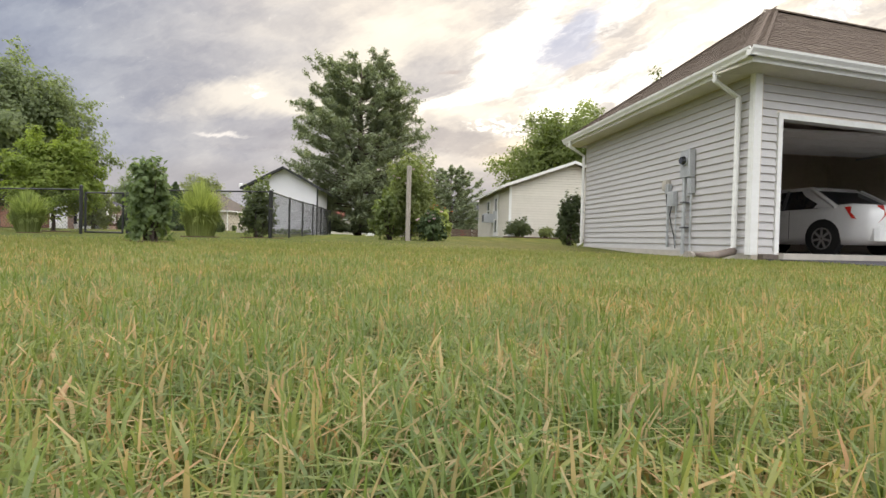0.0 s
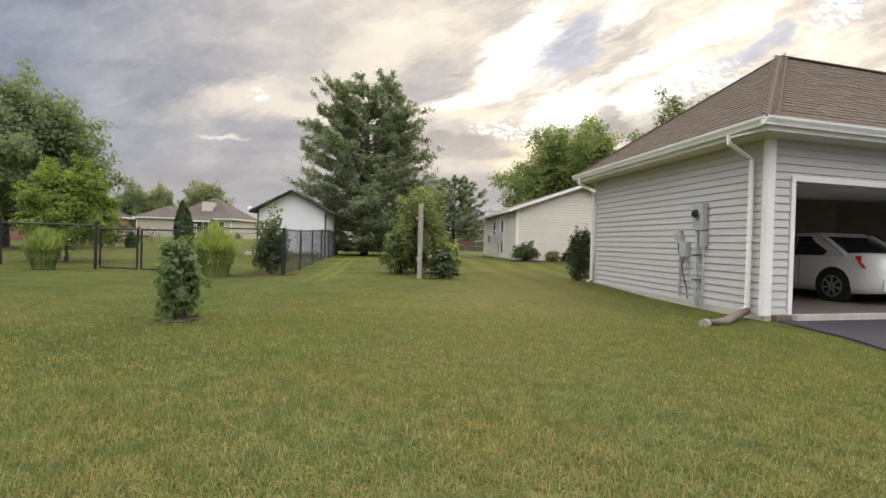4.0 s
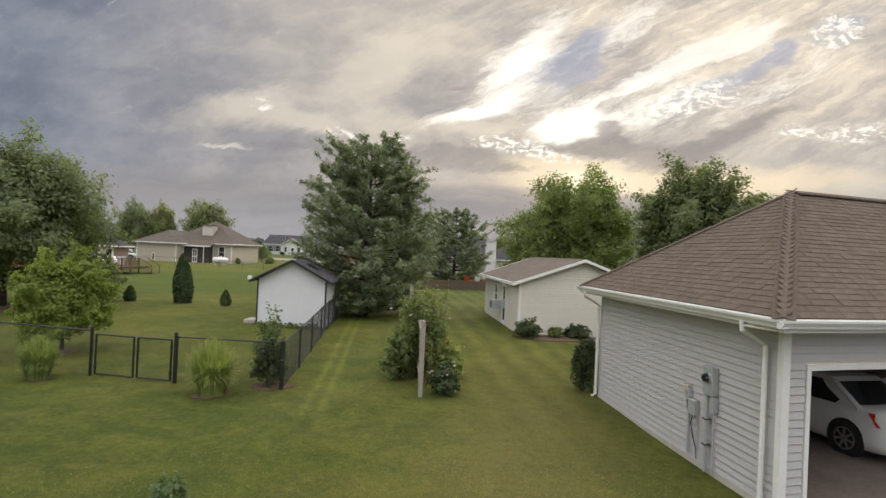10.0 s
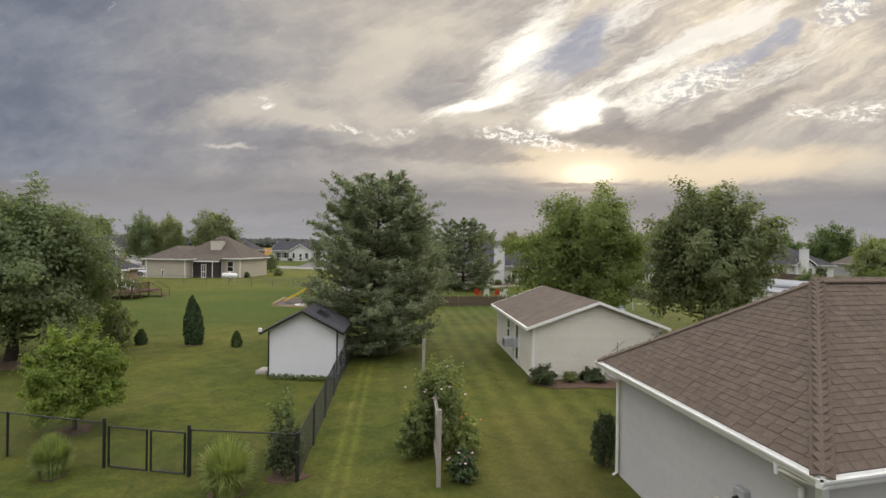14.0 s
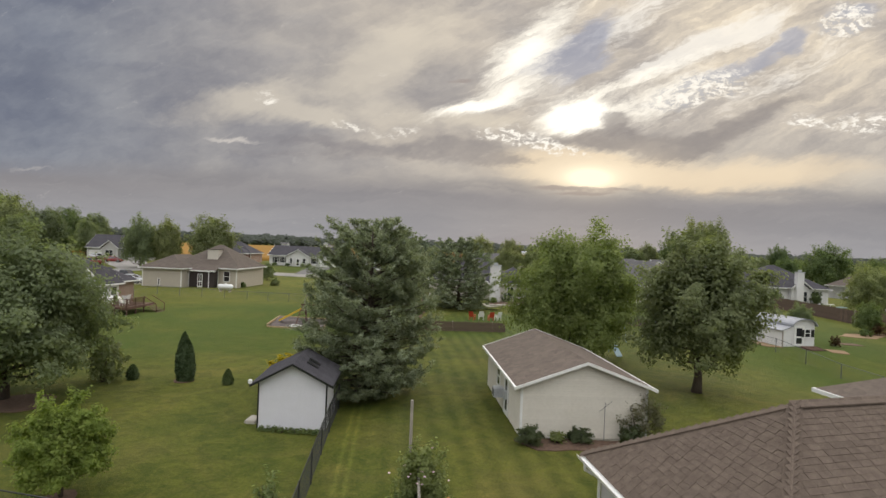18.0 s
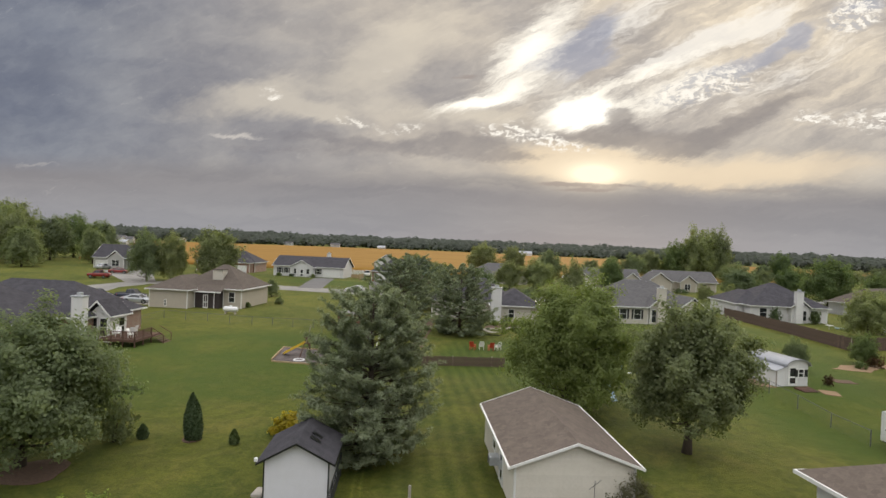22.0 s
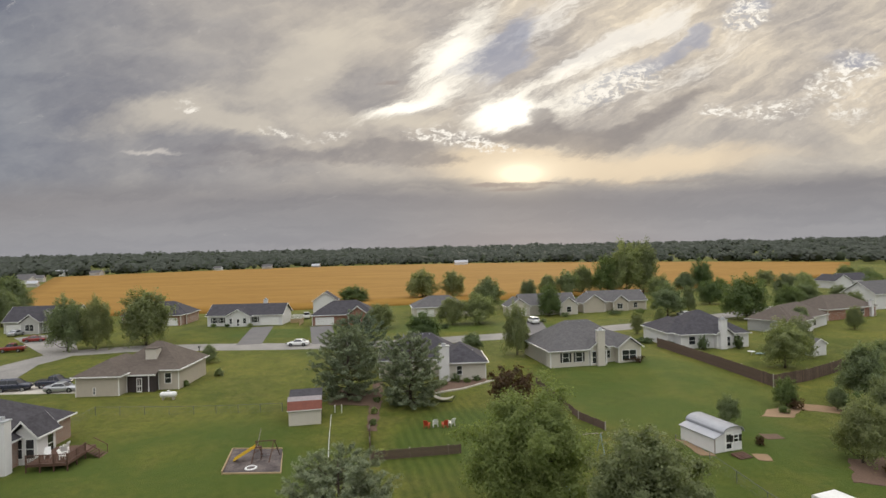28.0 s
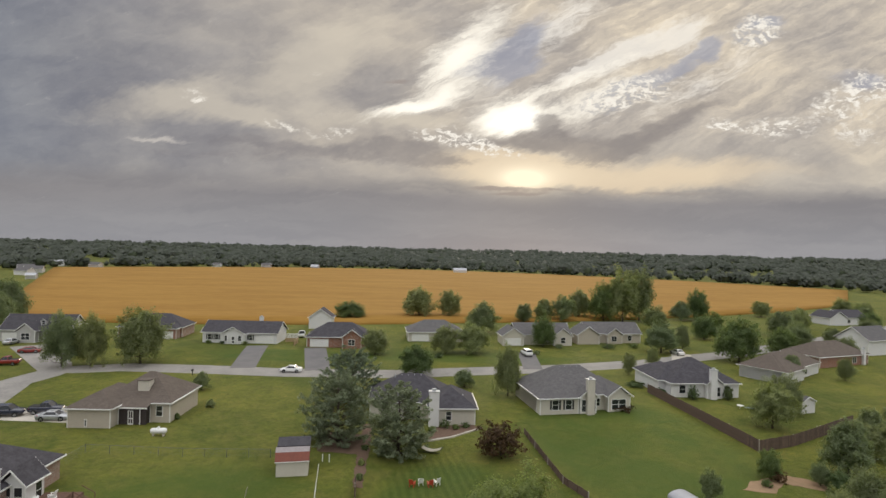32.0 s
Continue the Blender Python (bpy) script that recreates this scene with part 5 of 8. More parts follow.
    cap.materials.append(MAT["shingle"])
    for p, q in ((Vector((a0, b0, G_EAVE)), top), (top, Vector((10.5, ay + (10.5 - ax) * KS, az))), (Vector((a0, b1, G_EAVE)), top)):
        d = (q - p).normalized()
        sidev = d.cross(Vector((0, 0, 1))).normalized()
        for i in range(int((q - p).length / 0.16)):
            m = Matrix((d, sidev, sidev.cross(d))).transposed().to_4x4()
            m.translation = p + d * (i * 0.16)
            part("ridge_shingle", cap, "shingle", roof, loc=m)
    # the dwelling behind: two lower hipped wings
    for x0, x1, y0, y1 in ((5.9, 19.5, G_DEPTH, 8.8), (13.2, 26.0, 6.6, 13.7)):
        part("wall", Shape().box(x0, x1, y0 + 0.01, y1, -0.5, G_WALL), "white_siding", t)
    part("roof", hip_roof(5.9, 26, 1.0, 8.8, 3.02, 0.53, 0.55), "roof_brown", t, "brown shingle hip roof")
    rr = part("roof", hip_roof(13.2, 26.0, 2.0, 13.7, 3.06, 0.52, 0.55), "roof_brown", t, "brown shingle hip roof")
    for one in gutters(13.2, 26.0, 2.0, 13.7, 3.06, 0.55, "NW"):
        part("gutter", one, "white_trim", rr)
    for one in gutters(5.9, 13.0, 1.0, 8.8, 3.02, 0.55, "NW"):
        part("gutter", one, "white_trim", rr)
    for vx, vy, vz in ((15.5, 10.6, 4.5), (12.2, 7.2, 4.4), (14.4, 7.0, 4.6)):
        v = part("vent_pipe", Shape().tube([(vx, vy, vz - 0.8), (vx, vy, vz + 0.28)], 0.06, 10), "white_trim", t, "white plastic vent pipe")
        part("flashing", Shape().loft([[(vx + 0.22 * a, vy + 0.22 * b, vz - 0.12) for a, b in ((-1, -1), (1, -1), (1, 1), (-1, 1))], [(vx + 0.08 * a, vy + 0.08 * b, vz) for a, b in ((-1, -1), (1, -1), (1, 1), (-1, 1))]]), "dark_grey", v)
    for vx, vy, vz in ((17.6, 10.0, 4.95),):
        part("roof_vent", Shape().chamfer(vx - 0.25, vx + 0.25, vy - 0.25, vy + 0.25, vz - 0.25, vz + 0.12, 0.05), "dark_grey", t, "square dark roof vent")


near_house()


# ---------- trees and houses farther off ----------
pine("tall dense white pine with layered blue-green branches", -6.1, 33.6, 9.75, 7.0, 3, tiers=24, per=10, twigs=11, tufts=44)
tree("large bright-green maple with a broad dense crown", 6.3, 45.0, 10.3, 10.4, "leaf_maple", 11, 64000, 0.135, 0.04, 0.26, 46, 11)
tree("dark green oak with an open crown on a straight trunk", 12.3, 36.8, 8.9, 7.6, "leaf_oak", 12, 56000, 0.125, 0.13, 0.24, 40, 10)
tree("large dark green tree with a wide crown", -23.2, 29.0, 8.6, 9.2, "leaf_dark", 13, 66000, 0.122, 0.10, 0.26, 46, 11)
tree("young bright-green ornamental tree with a rounded crown", -12.85, 20.3, 3.35, 2.95, "leaf_bright", 14, 30000, 0.066, 0.08, 0.06, 34, 9)
NEAR_STREET = [(-79.8, 124, 12.2, 8.0), (-74.2, 125, 11.8, 7.4), (-65, 128, 12.6, 11.0), (-43, 108, 3.5, 3.5), (-3, 123, 7.0, 7.6), (7, 114, 3.8, 4.2), (15, 108, 10.2, 5.4), (45, 127, 5.1, 3.2), (54, 136, 4.7, 3.4), (79, 143, 11.6, 11.8), (55.3, 90.5, 7.8, 6.6), (62.2, 98, 7.4, 5.6), (93, 125, 5.3, 3.5), (53, 71, 7.6, 6.4), (43, 71, 3.8, 3.2), (32, 64, 3.6, 2.5), (38.7, 53.2, 6.4, 4.7), (44.8, 57, 6.8, 4.9), (82, 127, 5.2, 5.8), (49, 67, 2.7, 3.0), (48, 69, 3.1, 2.4)]
PAST_STREET = [(-5, 221, 11.8, 13.1), (7, 222, 10.7, 9.4), (17, 183, 10.3, 11.4), (-31, 213, 6.6, 12.0), (11, 147, 8.2, 9.1), (4, 146, 7.5, 7.3), (35, 212, 7.3, 6.6), (44, 219, 8.6, 8.6), (32, 160, 9.2, 6.8), (52, 220, 10.5, 10.0), (61, 232, 12.0, 10.6), (-14, 143, 6.4, 7.1), (104, 232, 8.0, 9.9), (111, 233, 13.3, 9.9), (63, 153, 8.7, 9.6), (72, 160, 7.6, 4.1)]
RIGHT_FAR = [(150, 253, 7.2, 8.8), (108, 165, 7.6, 7.6), (97, 191, 8.1, 6.6), (206, 278, 8.0, 8.8), (212, 271, 6.9, 7.8), (123, 170, 5.9, 5.9), (-139, 187, 14, 13), (69, 224, 16, 12), (76, 222, 22, 13.0), (84, 226, 22, 13.0), (-148, 175, 15, 14), (-125, 165, 11, 10), (-160, 200, 17, 16), (-152, 160, 18, 16), (-138, 150, 16, 14), (-168, 180, 20, 19), (-126, 140, 11, 10)]
RIGHT_MORE = [(96, 152, 8, 8), (104, 158, 9, 8), (112, 150, 6, 6), (118, 188, 9, 9), (132, 200, 8, 9), (88, 180, 8, 8), (80, 200, 9, 9), (142, 215, 8, 9), (62, 78, 5, 5), (66, 84, 5.5, 5), (72, 80, 6, 5.5), (60, 70, 5, 5), (78, 92, 6, 5), (86, 98, 6, 6), (92, 104, 5, 5), (170, 215, 7, 8), (186, 240, 8, 9), (150, 190, 7, 8), (58, 60, 6, 6), (66, 66, 6.5, 6)]
KINDS = (("leaf_dark", 0.0, 0.04), ("leaf_oak", 0.15, 0.03), ("leaf_oak", 0.0, 0.05), ("leaf_dark", 0.35, 0.02), ("leaf_shrub", 0.1, 0.03))
FIRST = {}
rnd_t = random.Random(9)
for i, (x, y, h, w) in enumerate(NEAR_STREET + PAST_STREET + RIGHT_FAR + RIGHT_MORE):
    k = i % 5
    leaf, egg, clear = KINDS[k]
    label = ("rounded dark green yard tree", "full green yard tree", "leafy olive-green yard tree", "dark egg-shaped yard tree", "light green yard tree")[k]
    if k not in FIRST:
        FIRST[k] = tree(label, 0, 0, 8.0, 8.0, leaf, 40 + k, 17000, 0.185, clear, 0.17, 36, 9, 0.085, egg=egg, group="yard trees")
        t = FIRST[k]
        t.matrix_basis = pose(x, y, gzf(x, y), 0, 0, rnd_t.uniform(0, 360)) @ Matrix.Diagonal((w / 8, w / 8, h / 8, 1))
    else:
        src = FIRST[k]
        sx, sy, sz = src.scale
        copy_thing(src, pose(x, y, gzf(x, y), 0, 0, rnd_t.uniform(0, 360)) @ Matrix.Diagonal((w / 8 / sx, w / 8 / sy, h / 8 / sz, 1)))
pine("bushy grey-green pine beside a shed", -13, 82, 9.8, 9.4, 21, "needles", 16, 9, 0.10, twigs=9, tufts=26)
pine("bushy grey-green pine on a lawn", -4, 77.5, 9.4, 8.4, 22, "needles", 16, 9, 0.10, twigs=9, tufts=26)
pine("bushy grey-green pine behind a shed", -14, 102, 9.4, 9.4, 23, "needles", 14, 9, 0.11, twigs=8, tufts=24)

house("tan sided house with brown hip roofs and a screened porch", -47, 85, 0, [
    (-6.3, 0.0, 0.0, 11.0, 2.95, "hip", 0.55), (-3.5, 7.2, 3.6, 13.5, 3.1, "hip", 0.66), (4.2, 7.26, 3.2, 10.5, 3.05, "hip", 0.5)], "tan_siding", "roof_tan",
    [(2, "S", 1.0, 1.0, 0.9, 1.5, "win"), (0, "S", 2.6, 0.3, 0.25, 0.9, "win")])
ranch = house("white sided ranch house with a dark roof and small gabled porch", -62, 154.5, -1, [
    (0, 20.2, 0, 9, 2.9, "gable_x", 0.55), (5.6, 12.0, -1.6, 2, 2.7, "gable_y", 0.55)], "white_siding", "roof_dark",
    [(0, "S", 1.4, 0.9, 0.9, 1.4, "shut"), (0, "S", 3.4, 0.9, 0.9, 1.4, "shut"), (0, "S", 12.6, 0.9, 0.9, 1.4, "shut"), (0, "S", 14.4, 0.1, 4.9, 2.1, "gar"), (1, "S", 1.0, 0.8, 0.8, 1.4, "win"), (1, "S", 2.8, 0.1, 0.9, 2.0, "door"), (1, "S", 4.6, 0.8, 0.8, 1.4, "win")],
    [(13.8, 4.6, 1.0, 0.9, 6.6)])
porch_posts(ranch, (6.0, 7.4, 10.2, 11.6), -1.9, 2.45)
t = thing("garden_pen", "white picket pen with a pale wooden side beside a ranch house", "pen", -40.6, 158.5, gzf(-40.6, 158.5), 3)
for k in range(14):
    part("picket", Shape().box(k * 0.26, k * 0.26 + 0.15, 0, 0.03, 0.9, 2.3), "white_trim", t)
part("rail", Shape().box(0, 3.6, 0.031, 0.08, 1.0, 1.1).box(0, 3.6, 0.031, 0.08, 2.05, 2.15), "white_trim", t)
for k in range(8):
    part("board", Shape().box(k * 0.45, k * 0.45 + 0.42, -0.5, -0.46, 0, 1.1), "pale_wood", t)
for k in range(10):
    part("side_board", Shape().box(3.62, 3.66, -7.0 + k * 0.65, -6.4 + k * 0.65, 0, 1.5), "pale_wood", t)
grey_home = house("grey sided house with two dormers and a dark roof", -113, 150, 5, [(0, 17, 0, 9, 3.0, "gable_x", 0.75), (5.5, 10, -2.5, 2, 3.0, "gable_y", 0.8), (13, 16.6, -2, 2, 3.0, "gable_y", 0.8)], "grey_siding", "roof_dark",
    [(1, "S", 1.2, 0.8, 2.0, 1.6, "win"), (2, "S", 0.9, 0.8, 1.6, 1.6, "win"), (0, "S", 0.5, 0.1, 4.5, 2.1, "gar"), (0, "S", 11.0, 0.1, 0.95, 2.05, "door")])
for dx in (9.4, 12.0):
    gable_dormer(grey_home, dx, 1.1, 4.0, 1.35, 1.25, 2.6)
porch_posts(grey_home, (10.3, 11.5, 12.7), -1.4, 2.7)
part("porch_roof", Shape().prism([(-1.8, 2.72), (0.2, 3.3), (0.2, 3.42), (-1.8, 2.84)], 9.9, 13.1, "x"), "roof_dark", grey_home)
house("brick house with a dark hip roof behind trees", -88.5, 161, 4, [(0, 17.5, 0, 10, 3.0, "hip", 0.62), (12, 17, -3, 2, 3.0, "hip", 0.6)], "brick", "roof_dark", [(1, "S", 0.6, 0.1, 3.6, 2.1, "gar")])
house("brick house with a dark hip roof and wide garage", -33, 151, 4, [(0, 16.5, 0, 10, 2.8, "hip", 0.62), (9.5, 14.5, -1.5, 2, 2.9, "gable_y", 0.75)], "brick", "roof_dark", [(0, "S", 0.8, 0.1, 4.9, 2.1, "gar"), (1, "S", 1.6, 0.8, 1.6, 1.5, "win")])
house("white detached garage with a steep roof", -40, 185, 4, [(0, 7.5, 0, 7, 3.6, "gable_y", 0.7)], "white_siding", "roof_dark")
house("cream house with a grey hip roof", -6.5, 163, 6, [(0, 16, 0, 10, 2.8, "hip", 0.55)], "cream_siding", "roof_grey", [(0, "S", 1.0, 0.1, 4.9, 2.1, "gar"), (0, "S", 8, 0.8, 1.2, 1.4, "win")])
house("cream house with a grey roof and two gables", 20.5, 161, 6, [(0, 6, -1, 6, 2.8, "gable_y", 0.7), (4.5, 20.5, 1, 10, 2.9, "gable_x", 0.6), (15.0, 20.2, -1.0, 4, 2.8, "gable_y", 0.75)], "cream_siding", "roof_grey",
    [(2, "S", 2.0, 0.8, 1.3, 1.5, "win"), (1, "S", 6.5, 0.8, 1.2, 1.5, "win"), (0, "S", 0.6, 0.1, 4.6, 2.1, "gar")])
house("tan brick house with a grey gabled roof", 43, 166, 6, [(0, 6.5, -1.5, 6, 2.8, "gable_y", 0.7), (4, 20.5, 1, 10, 2.9, "gable_x", 0.6), (9.5, 14, -0.6, 4, 2.8, "gable_y", 0.75, "tan_siding")], "tan_siding", "roof_grey",
    [(2, "S", 1.2, 0.8, 1.6, 1.5, "win"), (1, "S", 12.5, 0.8, 1.2, 1.5, "win")])
house("white house with a dark roof and a white chimney", -5, 89.8, 2, [(-4.5, 9.0, 3.0, 13, 2.9, "hip", 0.66), (5.2, 12.4, 0, 9, 2.8, "hip", 0.6)], "cream_siding", "roof_dark",
    [(1, "S", 2.6, 0.9, 0.8, 1.3, "win"), (0, "S", 6.8, 0.2, 1.4, 2.0, "slid"), (1, "S", 0.3, 0.5, 0.8, 1.8, "win")], [(5.0, -0.9, 1.6, 0.95, 5.5)], vents=[(-0.6 + k * 1.1, 7.6, 6.05) for k in range(5)] + [(10.6, 2.6, 4.0)])
house("cream sided house with a grey roof and a stone chimney", 18.9, 96.2, 10, [(0, 16.0, 1.6, 13, 2.9, "hip", 0.66), (0, 7.0, 0, 9, 2.85, "hip", 0.62), (7.2, 10.2, -0.2, 4, 2.9, "gable_y", 0.8), (12.6, 16.8, 0.2, 8, 2.8, "gable_y", 0.72)], "cream_siding", "roof_grey",
    [(1, "S", 2.2, 0.8, 1.1, 1.6, "shut"), (2, "S", 0.3, 0.4, 0.9, 2.0, "win"), (2, "S", 2.0, 0.4, 0.8, 2.0, "win"), (3, "S", 0.7, 0.5, 2.6, 1.7, "win"), (0, "S", 10.8, 0.8, 0.9, 1.3, "win"), (1, "S", 4.6, 0.8, 1.1, 1.6, "shut")], [(8.2, -1.0, 1.3, 0.9, 6.0, "cream_siding")], vents=[(6.2 + k * 1.1, 7.0, 6.45) for k in range(5)])
house("white house with a dark roof and a white chimney", 46.7, 108.2, 3, [(0, 13.5, 0.4, 13, 2.8, "hip", 0.58), (-1.4, 6, 3.0, 14, 2.8, "hip", 0.55), (6.6, 9.6, -0.6, 4, 2.8, "gable_y", 0.8)], "white_siding", "roof_dark",
    [(0, "S", 1.6, 0.8, 1.2, 1.5, "win"), (2, "S", 1.8, 0.5, 0.8, 1.7, "win"), (0, "S", 10.6, 0.8, 1.2, 1.4, "win")], [(7.0, -1.4, 1.2, 0.9, 5.6)])
house("white house with a brown hip roof", 76, 120.8, 36, [(0, 20, 0, 9, 2.8, "hip", 0.6), (-0.0, 9, -1, 9, 2.75, "hip", 0.55)], "white_siding", "roof_tan", [(0, "S", 12, 0.8, 1.4, 1.4, "win")])
house("brick house with a brown hip roof", 96, 137.5, 20, [(0, 18, 0, 10, 2.8, "hip", 0.55)], "brick", "roof_tan", [(0, "S", 12, 0.8, 1.4, 1.4, "win")], [(15.5, -0.6, 0.8, 0.8, 4.2)])
house("white gabled house with a dark roof far off", 163, 229, 8, [(0, 8, -2, 8, 3.0, "gable_y", 0.6), (7, 19, 0, 9, 3.0, "gable_x", 0.6)], "white_siding", "roof_dark", [(1, "S", 3, 0.8, 1.4, 1.4, "win")])
house("white gabled house at the end of a street", 122, 155, 20, [(0, 12, 0, 9, 4.2, "gable_x", 0.7)], "white_siding", "roof_grey")
house("brick house with a dark roof, a white chimney and a deck", -43.2, 59.2, 0, [
    (-18, 0, -1.0, 9.0, 2.9, "hip", 0.62), (-18, -2.2, -12, 2.0, 2.9, "hip", 0.6), (-0.7, 1.9, 0.8, 3.6, 2.9, "gable_y", 1.0, "white_siding")], "brick", "roof_dark",
    [(2, "S", 0.3, 0.7, 0.8, 1.9, "win"), (2, "S", 1.5, 0.7, 0.8, 1.9, "win"), (2, "E", 1.5, 0.7, 0.9, 1.8, "win")], [(-0.5, -1.95, 1.25, 0.9, 5.2)])


# ---------- things in the near yards ----------
def paint_car(label, x, y, rz, paint, kind="sedan", z=None, cat="car", detail=False):
    """A car with its nose towards local +y."""
    t = thing({"sedan": "car", "suv": "car", "pickup": "pickup_truck"}[kind], label, cat, x, y, gzf(x, y) + 0.05 if z is None else z, rz)
    L, Wd = (4.75, 1.78) if kind == "sedan" else (4.9, 1.9)
    lift = 0.0 if kind == "sedan" else 0.14

    def ring(yy, zb, zt, w, n=5, tuck=0.06):
        hw = w / 2
        pts = [(-hw + tuck, zb), (-hw, zb + 0.16), (-hw, zt - 0.18), (-hw + 0.05, zt - 0.06), (-hw + 0.16, zt), (hw - 0.16, zt), (hw - 0.05, zt - 0.06), (hw, zt - 0.18), (hw, zb + 0.16), (hw - tuck, zb)]
        return [(px, yy, pz + lift) for px, pz in pts]
    h = L / 2
    body = Shape()
    if kind == "sedan":
        st = [(-h, 0.40, 0.86, Wd * 0.82), (-h + 0.10, 0.24, 0.98, Wd * 0.92), (-h + 0.45, 0.20, 1.02, Wd), (-1.2, 0.19, 0.99, Wd), (0.0, 0.19, 0.96, Wd), (0.9, 0.19, 0.94, Wd), (1.7, 0.20, 0.86, Wd * 0.98), (h - 0.2, 0.24, 0.74, Wd * 0.90), (h, 0.38, 0.60, Wd * 0.74)]
    else:
        st = [(-h, 0.40, 0.98, Wd * 0.9), (-h + 0.1, 0.25, 1.06, Wd * 0.97), (-h + 0.5, 0.22, 1.08, Wd), (0, 0.22, 1.06, Wd), (1.3, 0.22, 1.02, Wd), (h - 0.25, 0.26, 0.92, Wd * 0.93), (h, 0.40, 0.78, Wd * 0.82)]
    body.loft([ring(*s) for s in st])
    b = part("body", body, paint, t, "", True)
    # cabin: pillars in paint, glass a little inside
    if kind == "sedan":
        y0, y1, r0, r1, zr = -1.66, 1.10, -0.86, 0.25, 1.44
    elif kind == "suv":
        y0, y1, r0, r1, zr = -2.32, 1.2, -2.1, 0.35, 1.68
    else:
        y0, y1, r0, r1, zr = -0.55, 1.2, -0.4, 0.4, 1.72
    hw, rw = Wd / 2 - 0.06, Wd / 2 - 0.28

    def cabin(inset):
        i = inset
        return [[(-hw + i, y0 + i, 0.95 + lift), (hw - i, y0 + i, 0.95 + lift), (hw - i, y1 - i, 0.92 + lift), (-hw + i, y1 - i, 0.92 + lift)],
                [(-rw - 0.05 + i, r0 - 0.1 + i, zr - 0.07 - i + lift), (rw + 0.05 - i, r0 - 0.1 + i, zr - 0.07 - i + lift), (rw + 0.05 - i, r1 + 0.1 - i, zr - 0.07 - i + lift), (-rw - 0.05 + i, r1 + 0.1 - i, zr - 0.07 - i + lift)]]
    part("window_glass", Shape().loft(cabin(0.02)), "glass", t, "dark tinted glass")
    roof = Shape().loft([[(-rw - 0.06, r0 - 0.11, zr - 0.09 + lift), (rw + 0.06, r0 - 0.11, zr - 0.09 + lift), (rw + 0.06, r1 + 0.11, zr - 0.09 + lift), (-rw - 0.06, r1 + 0.11, zr - 0.09 + lift)],
                         [(-rw, r0, zr - 0.01 + lift), (rw, r0, zr - 0.01 + lift), (rw, r1, zr - 0.01 + lift), (-rw, r1, zr - 0.01 + lift)],
                         [(-rw * 0.7, r0 + 0.2, zr + 0.02 + lift), (rw * 0.7, r0 + 0.2, zr + 0.02 + lift), (rw * 0.7, r1 - 0.2, zr + 0.02 + lift), (-rw * 0.7, r1 - 0.2, zr + 0.02 + lift)]])
    part("roof", roof, paint, t)
    lo, hi = cabin(0.0)
    for i, w in ((0, 0.05), (1, 0.05), (2, 0.04), (3, 0.04)):
        part("pillar", Shape().tube([lo[i], hi[i]], w, 6), paint, t)
    for sx in (-1, 1):
        ym = (y0 + y1) / 2 - 0.1
        part("pillar", Shape().tube([(sx * (hw + 0.0), ym, 0.94 + lift), (sx * (rw + 0.06), ym, zr - 0.08 + lift)], 0.035, 6), "dark_grey", t)
    if kind == "sedan":   # broad rear pillars beside the back window
        for sx in (-1, 1):
            q = [(y0 - 0.05, 0.96, hw), (r0 - 0.14, zr - 0.06, rw + 0.05), (r0 + 0.16, zr - 0.08, rw + 0.05), (r0 - 0.02, 1.22, hw - 0.09), (y0 + 0.42, 1.04, hw - 0.01), (y0 + 0.50, 0.95, hw + 0.01)]
            sec = [[(sx * (xw + 0.012), yy, zz) for yy, zz, xw in q], [(sx * (xw - 0.05), yy, zz) for yy, zz, xw in q]]
            part("rear_pillar", Shape().loft(sec if sx < 0 else sec[::-1]), paint, t)
    if kind == "pickup":
        part("cargo_bed", Shape().box(-Wd / 2 + 0.08, Wd / 2 - 0.08, -h + 0.12, -0.65, 1.07 + lift, 1.085 + lift), "tyre", t, "dark open bed")
    base = 1.42 if kind == "sedan" else 1.5
    for yy in (-base, base - 0.04):
        for sx in (-1, 1):
            xo = sx * (Wd / 2 - 0.09)
            arch = part("wheel_arch", Shape().tube([(xo - sx * 0.05, yy, 0.33), (xo + sx * 0.096, yy, 0.33)], 0.39, 20), "tyre", t)
            wh = part("wheel", Shape().tube([(xo - sx * 0.10, yy, 0.32), (xo + sx * 0.10, yy, 0.32)], 0.05, 10), "rim", t)
            ty = Shape().loft([[(xo + sx * o, yy + r * math.cos(a), 0.32 + r * math.sin(a)) for a in [2 * math.pi * k / 20 for k in range(20)]] for o, r in ((-0.1, 0.24), (-0.1, 0.31), (-0.06, 0.325), (0.06, 0.325), (0.1, 0.31), (0.102, 0.22))])
            part("tyre", ty, "tyre", wh)
            rim = Shape()
            for k in range(7):
                a = 2 * math.pi * k / 7
                m = Matrix.Translation((xo + sx * 0.105, yy, 0.32)) @ Matrix.Rotation(a, 4, "X")
                rim.box(-0.008, 0.008, -0.022, 0.022, 0.02, 0.21, m)
            rim.loft([[(xo + sx * o, yy + r * math.cos(a), 0.32 + r * math.sin(a)) for a in [2 * math.pi * k / 20 for k in range(20)]] for o, r in ((0.095, 0.225), (0.112, 0.225), (0.112, 0.20), (0.095, 0.20))], False)
            part("rim", rim, "rim", wh)
